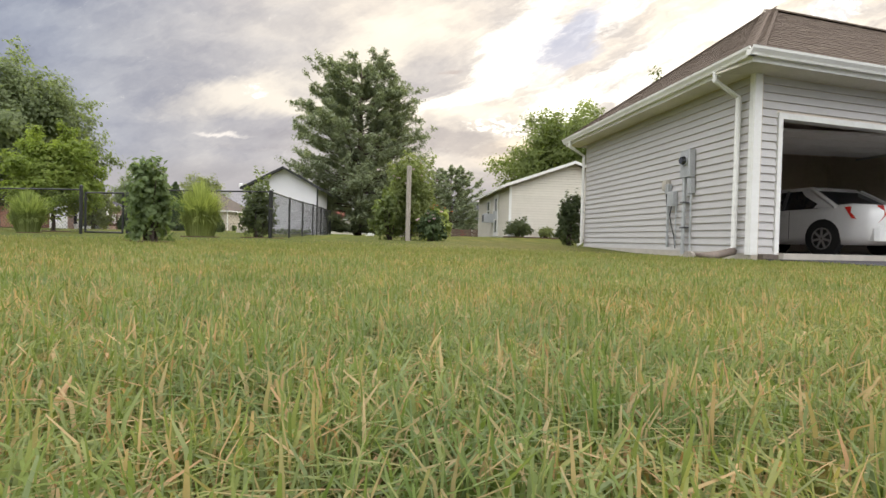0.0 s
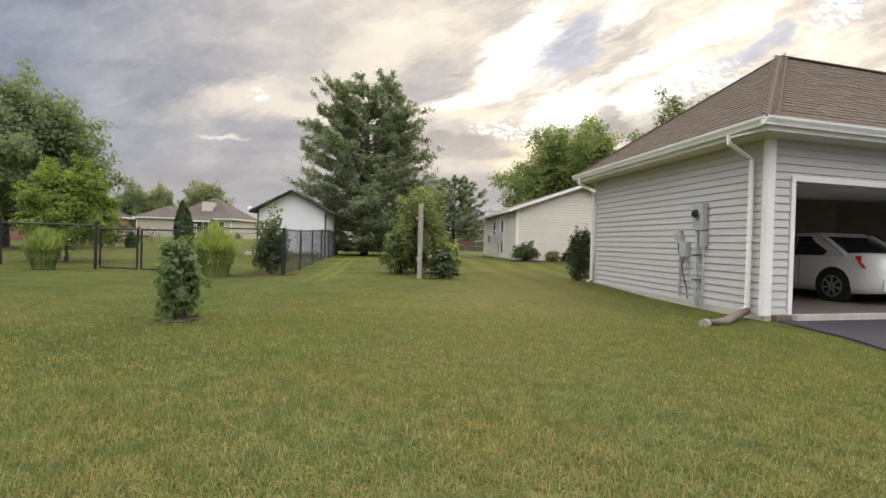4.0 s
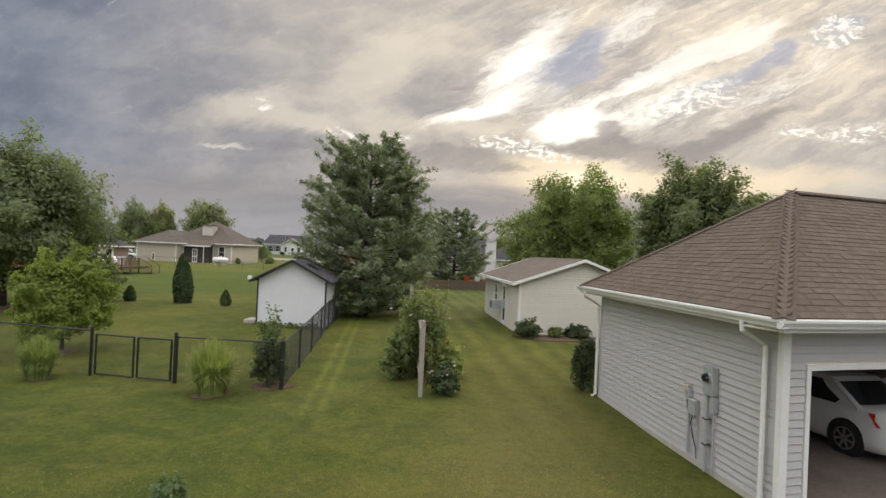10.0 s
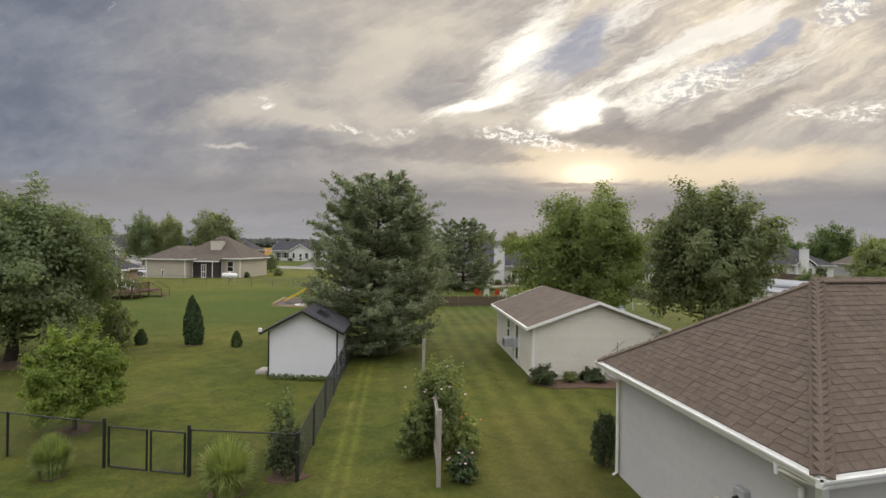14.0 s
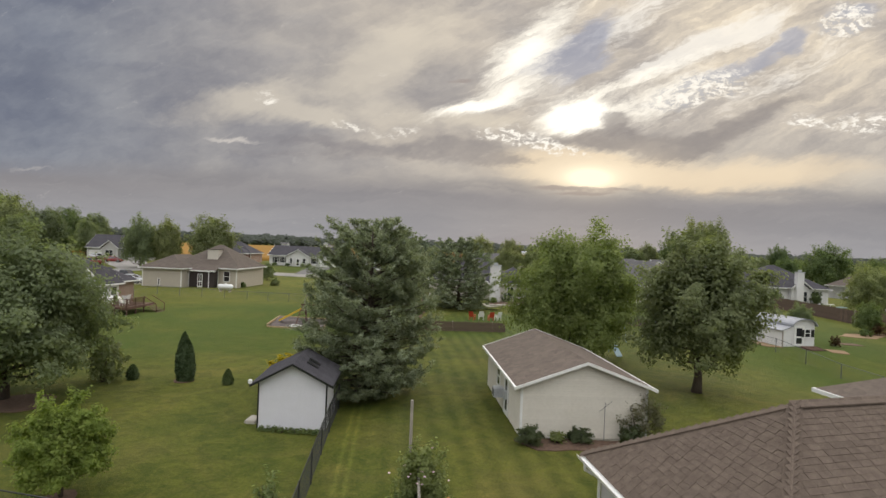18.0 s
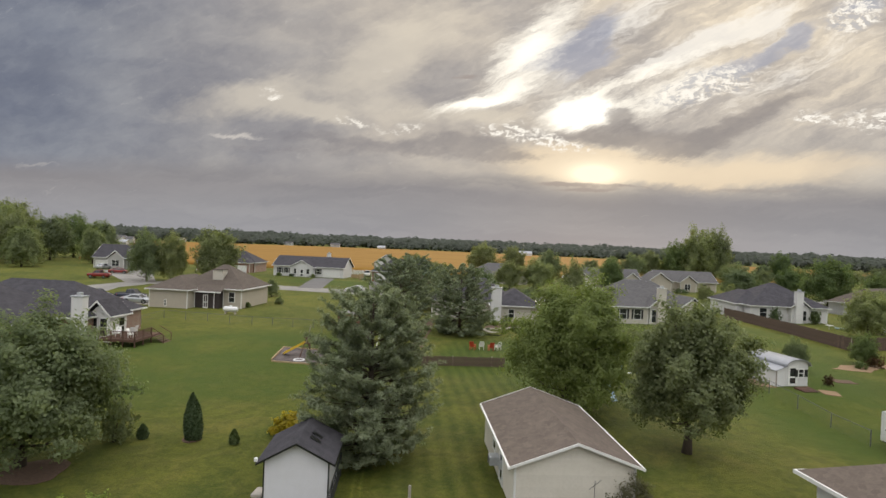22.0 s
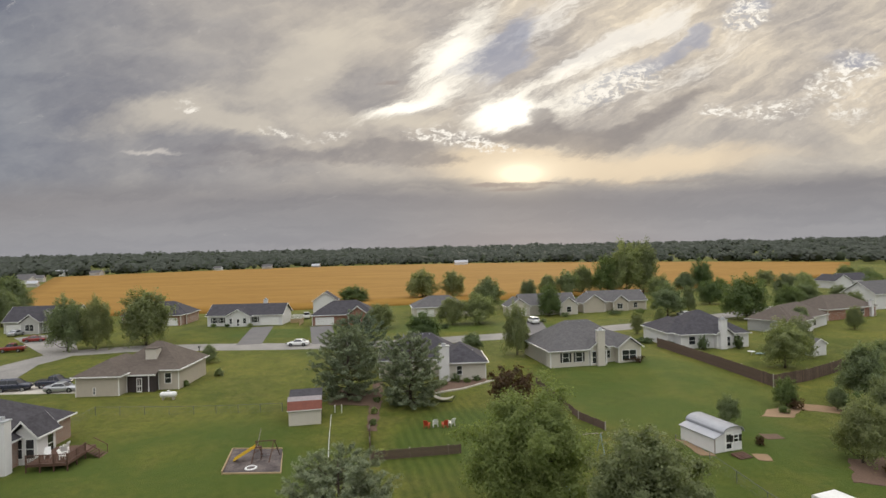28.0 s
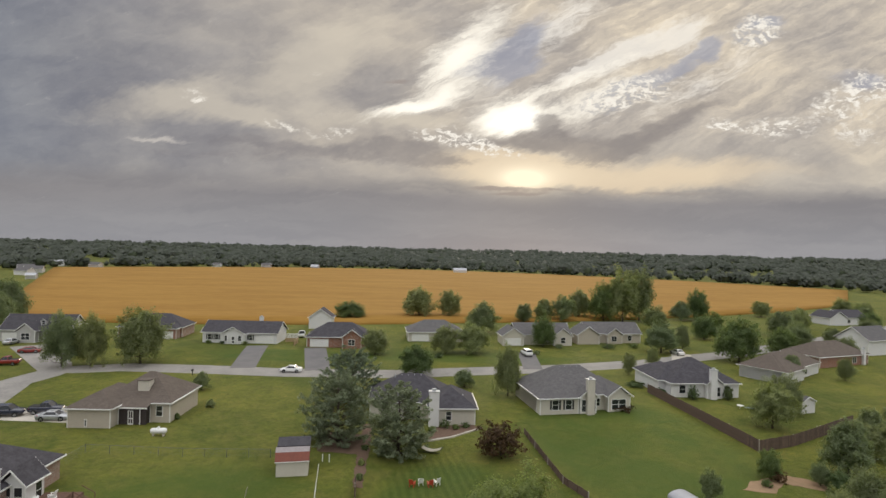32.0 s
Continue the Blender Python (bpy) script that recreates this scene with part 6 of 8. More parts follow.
    for sx in (-1, 1):
        hw = Wd / 2
        rear = [(hw - 0.02, -h + 0.52, 0.95), (hw - 0.02, -h + 0.36, 0.72), (hw - 0.24, -h + 0.05, 0.62), (hw - 0.40, -h + 0.03, 0.78), (hw - 0.36, -h + 0.06, 0.97)]
        tl = Shape().loft([[(sx * px, py, pz + lift) for px, py, pz in rear], [(sx * (px + (0.03 if k < 2 else 0.0)), py - (0.05 if k > 1 else 0.03), pz + lift) for k, (px, py, pz) in enumerate(rear)]])
        part("tail_light", tl, "tail_red", t, "red tail light")
        part("headlight", Shape().box(sx * (Wd / 2 - 0.42), sx * (Wd / 2 - 0.16), h - 0.16, h - 0.02, 0.56 + lift, 0.68 + lift) if sx > 0 else Shape().box(-(Wd / 2 - 0.16), -(Wd / 2 - 0.42), h - 0.16, h - 0.02, 0.56 + lift, 0.68 + lift), "glass", t)
        part("mirror", Shape().chamfer(sx * (Wd / 2 + 0.05) - 0.09, sx * (Wd / 2 + 0.05) + 0.09, 0.75, 0.85, 0.95 + lift, 1.10 + lift, 0.03), paint, t)
    if detail:
        part("number_plate", Shape().box(-0.16, 0.16, -h - 0.012, -h + 0.02, 0.62, 0.77), "plate", t, "pale plate with dark bars")
        part("plate_bar", Shape().box(-0.11, 0.11, -h - 0.016, -h - 0.013, 0.67, 0.72), "dark_grey", t)
        part("trim_bar", Shape().box(-0.34, 0.34, -h - 0.018, -h + 0.03, 0.80, 0.845), "rim", t, "chrome strip over the plate")
        part("bumper", Shape().chamfer(-Wd * 0.42, Wd * 0.42, -h - 0.06, -h + 0.3, 0.28, 0.58, 0.06), paint, t)
        for sx in (-1, 1):
            part("door_seam", Shape().box(sx * (Wd / 2) - 0.004, sx * (Wd / 2) + 0.003, -0.62, -0.608, 0.3, 0.9), "dark_grey", t)
            part("door_handle", Shape().box(sx * (Wd / 2) - 0.01, sx * (Wd / 2) + 0.03, -0.52, -0.30, 0.80, 0.835), paint, t)
    return t


def garage_local(u, v):
    a = radians(GRZ)
    return GX + u * math.cos(a) - v * math.sin(a), GY + u * math.sin(a) + v * math.cos(a)


def front_local(u, v):
    a = radians(GRZ + SKEW)
    return GX + u * math.cos(a) - v * math.sin(a), GY + u * math.sin(a) + v * math.cos(a)


cx, cy = garage_local(4.10, 3.95)
paint_car("white four-door sedan parked nose-in inside the garage", cx, cy, GRZ + 7, "car_white", "sedan", GZ0 + 0.012, detail=True)

# asphalt drive in front of the garage
dv = []
for u, v in ((0.15, -0.13), (-0.10, -0.8), (-0.35, -1.55), (-0.75, -2.3), (-1.3, -3.4), (-1.9, -5.0), (-2.2, -9.0), (-2.2, -13.0), (14, -14), (14, -0.13)):
    dv.append(front_local(u, v))
patch("driveway", dv, 0.02, "asphalt", "dark sealed asphalt driveway before the garage", "driveway", 0.15)
tagged(part("apron", Shape().box(0.44, 5.34, -0.21, -0.10, -0.2, 0.035), "pale_concrete", None, loc=pose(GX, GY, GZ0, 0, 0, GRZ + SKEW)), "pale concrete sill along the garage opening", "apron", kind="structure")


def meters():
    """Electric and telephone gear on the garage's side wall."""
    base = pose(GX, GY, GZ0, 0, 0, GRZ)

    def at(v, z):
        return base @ Matrix.Translation((-0.004, v, z)) @ Matrix.Rotation(-math.pi / 2, 4, "Z")
    t = thing("electric_meter", "grey metal electric meter box with a round glass dial and conduits", "meter")
    t.matrix_basis = at(1.66, 1.36)
    part("box", Shape().chamfer(-0.15, 0.15, -0.13, 0.0, 0.0, 0.50, 0.015), "grey_metal", t)
    part("dial", Shape().tube([(0.02, -0.13, 0.30), (0.02, -0.16, 0.30)], 0.095, 20), "rim", t, "chrome ring")
    part("glass", Shape().tube([(0.02, -0.16, 0.30), (0.02, -0.22, 0.30)], [0.08, 0.06], 20), "glass", t, "round glass cover")
    part("conduit", Shape().tube([(-0.06, -0.08, 0.0), (-0.06, -0.08, -1.40)], 0.038, 10), "grey_metal", t)
    for bz in (-0.47, -0.93):
        part("bracket", Shape().box(-0.115, -0.005, -0.125, -0.005, bz, bz + 0.03), "dark_grey", t)
    b2 = part("side_box", Shape().chamfer(0.06, 0.17, -0.11, 0.0, -0.30, -0.02, 0.01), "grey_metal", t)
    part("side_conduit", Shape().tube([(0.11, -0.05, -0.30), (0.12, -0.05, -1.40)], 0.016, 8), "grey_metal", t)
    t = thing("junction_box", "small grey utility box with a hanging black cable", "utility box")
    t.matrix_basis = at(2.16, 0.86)
    part("box", Shape().chamfer(-0.10, 0.10, -0.11, 0.0, 0.0, 0.28, 0.012), "grey_metal", t)
    part("riser", Shape().tube([(-0.16, -0.05, 0.42), (-0.16, -0.05, -0.78)], 0.026, 8), "grey_metal", t)
    part("riser_cap", Shape().chamfer(-0.21, -0.11, -0.10, 0.0, 0.25, 0.44, 0.01), "grey_metal", t)
    part("cable", Shape().tube([(-0.03, -0.05, 0.0), (-0.02, -0.09, -0.18), (0.05, -0.08, -0.40), (0.10, -0.05, -0.60), (0.12, -0.04, -0.80)], 0.012, 6), "black_metal", t, "black cable")
    part("tube", Shape().tube([(0.11, -0.04, 0.0), (0.115, -0.04, -0.78)], 0.013, 6), "grey_metal", t)
    t = thing("utility_box", "small beige phone box on white siding", "utility box")
    t.matrix_basis = at(2.40, 1.18)
    part("cover", Shape().chamfer(-0.09, 0.09, -0.10, 0.0, 0.0, 0.20, 0.015), "pale_concrete", t)
    part("wire", Shape().tube([(0.0, -0.05, 0.0), (0.02, -0.06, -0.10), (0.02, -0.04, -0.30)], 0.01, 6), "dark_grey", t)


meters()
MAT["drain_brown"] = material("drain_brown", (0.20, 0.155, 0.125), (0.14, 0.11, 0.09), 6, 0.7)
dx0, dy0 = garage_local(-0.10, 0.25)
dx1, dy1 = garage_local(-1.45, -0.75)
t = thing("splash_pipe", "brown ribbed flexible drain pipe lying on the lawn", "drain pipe", dx0, dy0, gzf(dx0, dy0))
ox, oy = dx1 - dx0, dy1 - dy0
part("pipe", Shape().tube([(0, 0, 0.12), (ox * 0.3, oy * 0.28, 0.07), (ox * 0.62, oy * 0.70, 0.055), (ox, oy, 0.05)], [0.06, 0.062, 0.06, 0.058], 12), "drain_brown", t, "", True)
part("rib", Shape().tube([(ox * 0.97, oy * 0.97, 0.052), (ox * 1.03, oy * 1.03, 0.048)], 0.068, 12), "grey_wood", t)
shrub("dark clipped evergreen shrub at the garage corner", *garage_local(-0.22, 7.25), 1.5, 0.70, "leaf_box", 77, 3600, 0.055)


# ---------- chain-link fences and gates ----------
def chain_link(t, p, q, h, pitch=0.11, mat="black_metal"):
    """Woven wire between two points on the ground."""
    a, b = Vector((p[0], p[1], gzf(*p))), Vector((q[0], q[1], gzf(*q)))
    d = b - a
    L = d.length
    d.normalize()
    n = d.cross(Vector((0, 0, 1))).normalized()
    s = Shape()
    w = 0.0035

    def wire(c0, z0, c1, z1):
        e0, e1 = a + d * c0 + Vector((0, 0, z0)), a + d * c1 + Vector((0, 0, z1))
        o = n * w
        u = Vector((0, 0, w))
        s.solid([e0 - o, e0 + u, e0 + o, e1 - o, e1 + u, e1 + o], [(0, 1, 4, 3), (1, 2, 5, 4), (2, 0, 3, 5)])
    c = -h
    while c < L:
        for sg in (1, -1):
            c0, c1, z0, z1 = c, c + h, (0.03 if sg > 0 else h), (h if sg > 0 else 0.03)
            if c0 < 0:
                z0 += (z1 - z0) * (-c0) / h
                c0 = 0
            if c1 > L:
                z1 = z0 + (z1 - z0) * (L - c0) / (c1 - c0)
                c1 = L
            if c1 > c0:
                wire(c0, z0, c1, z1)
        c += pitch
    part("chain_link", s.mesh("chain_link", False, False), mat, t, "woven wire")


def fence_run(label, pts, h=1.2, group="", posts_between=3.0, mat="black_metal"):
    t = thing("chain_link_fence", label, "fence")
    tops = []
    for i, (p, q) in enumerate(zip(pts, pts[1:])):
        L = math.hypot(q[0] - p[0], q[1] - p[1])
        k = max(1, round(L / posts_between))
        for j in range(k):
            a = (p[0] + (q[0] - p[0]) * j / k, p[1] + (q[1] - p[1]) * j / k)
            b = (p[0] + (q[0] - p[0]) * (j + 1) / k, p[1] + (q[1] - p[1]) * (j + 1) / k)
            za, zb = gzf(*a), gzf(*b)
            part("post", Shape().tube([(a[0], a[1], za - 0.2), (a[0], a[1], za + h + 0.04)], 0.032, 8), mat, t)
            part("rail", Shape().tube([(a[0], a[1], za + h), (b[0], b[1], zb + h)], 0.021, 8), mat, t)
            chain_link(t, a, b, h, 0.11 if mat == "black_metal" else 0.30, mat)
    a = pts[-1]
    part("post", Shape().tube([(a[0], a[1], gzf(*a) - 0.2), (a[0], a[1], gzf(*a) + h + 0.04)], 0.04, 8), mat, t)
    return t


fence_run("black chain-link fence along the front of a yard", [(-28, 19.6), (-16.2, 18.5), (-9.95, 17.75)])
fence_run("black chain-link fence between gate and corner post", [(-7.42, 17.5), (-4.62, 17.5)])
fence_run("black chain-link fence running back past the white shed", [(-4.6, 17.55), (-6.35, 27.6), (-6.9, 31)], posts_between=2.4)


def gate(x0, y0, x1, y1, side):
    t = thing("chain_link_gate", "closed black chain-link gate leaf", "gate", group="pair of yard gates")
    z = gzf(x0, y0)
    h = 1.12
    fr = Shape().tube([(x0, y0, z + 0.06), (x0, y0, z + h)], 0.028, 8).tube([(x1, y1, z + 0.06), (x1, y1, z + h)], 0.028, 8)
    fr.tube([(x0, y0, z + h), (x1, y1, z + h)], 0.024, 8).tube([(x0, y0, z + 0.07), (x1, y1, z + 0.07)], 0.024, 8)
    part("gate_frame", fr, "black_metal", t)
    chain_link(t, (x0, y0), (x1, y1), h)
    hx, hy = (x0, y0) if side < 0 else (x1, y1)
    for zz in (0.25, 0.95):
        part("hinge", Shape().tube([(hx, hy, z + zz - 0.03), (hx, hy, z + zz + 0.03)], 0.045, 8), "black_metal", t)
    return t


gate(-9.80, 17.72, -8.66, 17.60, -1)
gate(-8.54, 17.59, -7.58, 17.52, 1)
for px, py in ((-9.95, 17.75), (-7.46, 17.50)):
    t = thing("gate_post", "stout black gate post", "post", px, py, gzf(px, py), group="gate posts")
    part("shaft", Shape().tube([(0, 0, -0.2), (0, 0, 1.28)], 0.042, 10), "black_metal", t)
    part("cap", Shape().tube([(0, 0, 1.28), (0, 0, 1.31), (0, 0, 1.335)], [0.048, 0.044, 0.015], 10), "black_metal", t)

grass_clump("fountain of pale green ornamental grass in mulch", -10.85, 17.05, 1.08, 1.06, 5)
grass_clump("large fountain of pale green ornamental grass in mulch", -6.0, 16.62, 1.32, 1.30, 6)
for k, (x, y, r) in enumerate(((-10.85, 17.05, 0.30), (-6.05, 16.62, 0.42), (-5.0, 17.85, 0.5), (-12.85, 20.3, 0.5), (-22, 28.6, 1.6), (-2.95, 9.75, 0.2), (-16.9, 34.2, 0.55))):
    patch("mulch_bed", [(x + r * math.cos(a) * (1 + 0.15 * math.sin(3 * a + k)), y + r * math.sin(a)) for a in [2 * math.pi * j / 14 for j in range(14)]], 0.025, "mulch", "brown mulch ring in the lawn", "mulch", 0.1, 0.05, k)
shrub("leafy green rose bush against the fence corner", -5.05, 17.85, 1.45, 0.95, "leaf_box", 31, 2200, 0.065, limbs=20)
shrub("small upright young evergreen shrub on the lawn", -2.95, 9.75, 0.98, 0.58, "leaf_lawn_shrub", 32, 3200, 0.05, limbs=26)


def arborvitae(label, x, y, h, w, seed, lobes=((0, 0, 1, 1), (0.28, 0.05, 0.80, 0.75))):
    t = thing("arborvitae", label, "evergreen", x, y, gzf(x, y))
    rng = np.random.default_rng(seed)
    out = []
    for ox, oy, hh, ww in lobes:
        n = 2600
        f = rng.uniform(0, 1, n) ** 0.9
        a = rng.uniform(0, 6.283, n)
        r = w / 2 * ww * np.sin(np.clip((f * 0.92 + 0.10), 0, 1) * math.pi) ** 0.55 * (1 - 0.35 * f) * rng.uniform(0.8, 1.06, n)
        p = np.stack([ox * w + r * np.cos(a), oy * w + r * np.sin(a), f * h * hh], 1)
        d = np.stack([np.cos(a), np.sin(a), 0.4 + 0 * a], 1)
        out.append(leaf_cards(rng, p, d, 0.13, 1.8, 0.5))
    part("foliage", quads_mesh("foliage", np.concatenate(out), "leaf_arbor"), "leaf_arbor", t)
    part("trunk", Shape().tube([(0, 0, -0.1), (0, 0, h * 0.7)], [0.06, 0.02], 8), "bark", t)


arborvitae("dark columnar arborvitae with two tips", -16.9, 34.2, 2.75, 1.0, 8)
arborvitae("small dark young arborvitae", -19.7, 33.8, 0.80, 0.62, 9, ((0, 0, 1, 1),))
arborvitae("small dark young arborvitae", -14.2, 34.1, 0.80, 0.55, 10, ((0, 0, 1, 1),))
shrub("dark bush with yellowing leaves beside a large tree", -20.9, 33.0, 2.6, 2.0, "leaf_oak", 33, 1800, 0.13)
shrub("golden yellow bush behind the white shed", -11.8, 36.2, 1.5, 2.3, "leaf_yellow", 34, 1500, 0.15)


# ---------- white gabled shed ----------
def white_shed():
    x, y, rz = -9.52, 27.35, 9.0
    t = thing("garden_shed", "white panelled shed with black trim and a dark shingle gable roof", "shed", x, y, gzf(x, y), rz)
    Wd, D, e, p = 2.98, 3.3, 2.02, 2.95
    w = Shape().box(0, Wd, 0, D, -0.1, e)
    for ya, yb in ((0, 0.1), (D - 0.1, D)):
        w.prism([(0, e), (Wd, e), (Wd / 2, p - 0.06)], ya, yb, "y")
    part("wall", w, "shed_white", t)
    part("roof", hip_roof(0, Wd, 0, D, e - 0.02, (p - e) / (Wd / 2 + 0.28) + 0.0, 0.28, "gable_y", 0.07), "roof_dark", t, "charcoal shingle roof")
    for xa in (-0.012, Wd - 0.05):
        part("corner_trim", Shape().box(xa, xa + 0.062, -0.014, 0.05, -0.05, e), "black_metal", t)
    part("corner_trim", Shape().box(Wd - 0.05, Wd + 0.012, D - 0.05, D + 0.014, -0.05, e), "black_metal", t)
    part("rake_trim", Shape().prism([(-0.3, e - 0.13), (-0.3, e - 0.03), (Wd / 2, p + 0.0), (Wd + 0.3, e - 0.03), (Wd + 0.3, e - 0.13), (Wd / 2, p - 0.1)], -0.315, -0.285), "black_metal", t)
    part("fascia", Shape().box(-0.31, -0.28, -0.3, D + 0.28, e - 0.12, e - 0.02), "black_metal", t)
    part("fascia", Shape().box(Wd + 0.28, Wd + 0.31, -0.3, D + 0.28, e - 0.12, e - 0.02), "black_metal", t)
    for yy in (1.0, 1.6):
        sl = (p - e) / (Wd / 2)
        part("skylight", Shape().prism([(Wd * 0.64, p - sl * Wd * 0.14 + 0.04), (Wd * 0.80, p - sl * Wd * 0.30 + 0.04), (Wd * 0.80, p - sl * Wd * 0.30 + 0.09), (Wd * 0.64, p - sl * Wd * 0.14 + 0.09)], yy, yy + 0.35), "black_metal", t, "dark roof vent panel")
    part("lamp", Shape().chamfer(-0.42, -0.26, -0.12, 0.02, e - 0.02, e + 0.14, 0.03), "white_trim", t, "small white lamp at the eave")
    st = thing("step_stone", "pale flat stone beside the shed", "stone", -10.1, 28.3, gzf(-10.1, 28.3))
    part("slab", Shape().chamfer(-0.25, 0.25, -0.4, 0.4, -0.02, 0.16, 0.04), "pale_concrete", st)
    for k in range(9):
        shrub("low dark weeds at the shed foot", x + 0.3 + k * 0.3, y - 0.2, 0.22, 0.34, "leaf_shrub", 200 + k, 90, 0.07, "weeds", stems=2, limbs=8, group="weeds along the shed", cat="weeds")
    shrub("tall leafy young plant by the shed wall", -5.55, 18.9, 2.0, 1.05, "leaf_rose", 210, 900, 0.075, limbs=16, name="young_plant", cat="plant")


white_shed()


# ---------- trellis with climbing roses ----------
def trellis():
    pts = [(-1.05, 17.62), (-1.50, 20.5)]
    t = thing("trellis", "weathered grey wooden trellis panel overgrown with climbing roses", "trellis")
    for (x, y), h in zip(pts + [(-2.5, 25.8)], (1.90, 1.75, 2.15)):
        z = gzf(x, y)
        part("post", Shape().chamfer(x - 0.055, x + 0.055, y - 0.055, y + 0.055, z - 0.2, z + h, 0.015), "grey_wood", t)
    (x0, y0), (x1, y1) = pts
    d = Vector((x1 - x0, y1 - y0, 0))
    L = d.length
    rot = math.degrees(math.atan2(d.y, d.x))
    z = gzf(x0, y0)
    for k in range(14):
        u = 0.16 + k * (L - 0.3) / 14
        part("slat", Shape().box(u, u + 0.10, -0.012, 0.012, 0.10, 1.72), "grey_wood", t, loc=pose(x0, y0, z, 0, 0, rot))
    for zz in (0.4, 1.55):
        part("rail", Shape().box(0.05, L - 0.05, 0.014, 0.05, zz, zz + 0.09), "grey_wood", t, loc=pose(x0, y0, z, 0, 0, rot))
    shrub("dense climbing rose mounded over a trellis", -1.40, 20.2, 2.55, 1.75, "leaf_rose", 41, 10000, 0.062, "climbing_rose", limbs=40)
    shrub("loose green vines trailing from the trellis", -1.85, 19.4, 1.5, 1.1, "leaf_rose", 42, 1600, 0.08, "vine", limbs=17, cat="vine")
    shrub("orange-tinged daylily foliage by the trellis", -0.55, 20.0, 1.0, 0.9, "leaf_pale", 43, 900, 0.09, "daylily", cat="flowers")
    shrub("dark rounded rose bush with pale pink blooms", -0.50, 18.0, 0.80, 0.80, "leaf_arbor", 44, 1600, 0.06, "rose_bush", cat="shrub")
    rnd = random.Random(6)
    for lab, cx_, cy_, cz_, sp, n, mat in (("pale pink rose blooms on a dark bush", -0.50, 17.9, 0.62, 0.22, 8, "white_flower"), ("orange daylily blooms by the trellis", -0.55, 20.0, 0.85, 0.30, 14, "flower"), ("scattered pink blooms on the climbing rose", -1.4, 19.7, 1.9, 0.42, 16, "white_flower")):
        f = thing("blooms", lab, "flowers", cx_, cy_, gzf(cx_, cy_) + cz_)
        for k in range(n):
            c = Vector((rnd.gauss(0, sp), rnd.gauss(0, sp * 0.6), rnd.gauss(0, sp * 0.35)))
            s = Shape()
            for j in range(5):
                a = j * 1.2566
                s.solid([c, c + Vector((math.cos(a) * 0.035, math.sin(a) * 0.035, 0.012)), c + Vector((math.cos(a + 0.5) * 0.045, math.sin(a + 0.5) * 0.045, 0.028)), c + Vector((math.cos(a + 1.0) * 0.035, math.sin(a + 1.0) * 0.035, 0.012)), c + Vector((0, 0, -0.02))], [(0, 1, 2, 3), (4, 3, 2, 1), (0, 4, 1), (0, 3, 4)])
            part("bloom", s, mat, f)


trellis()


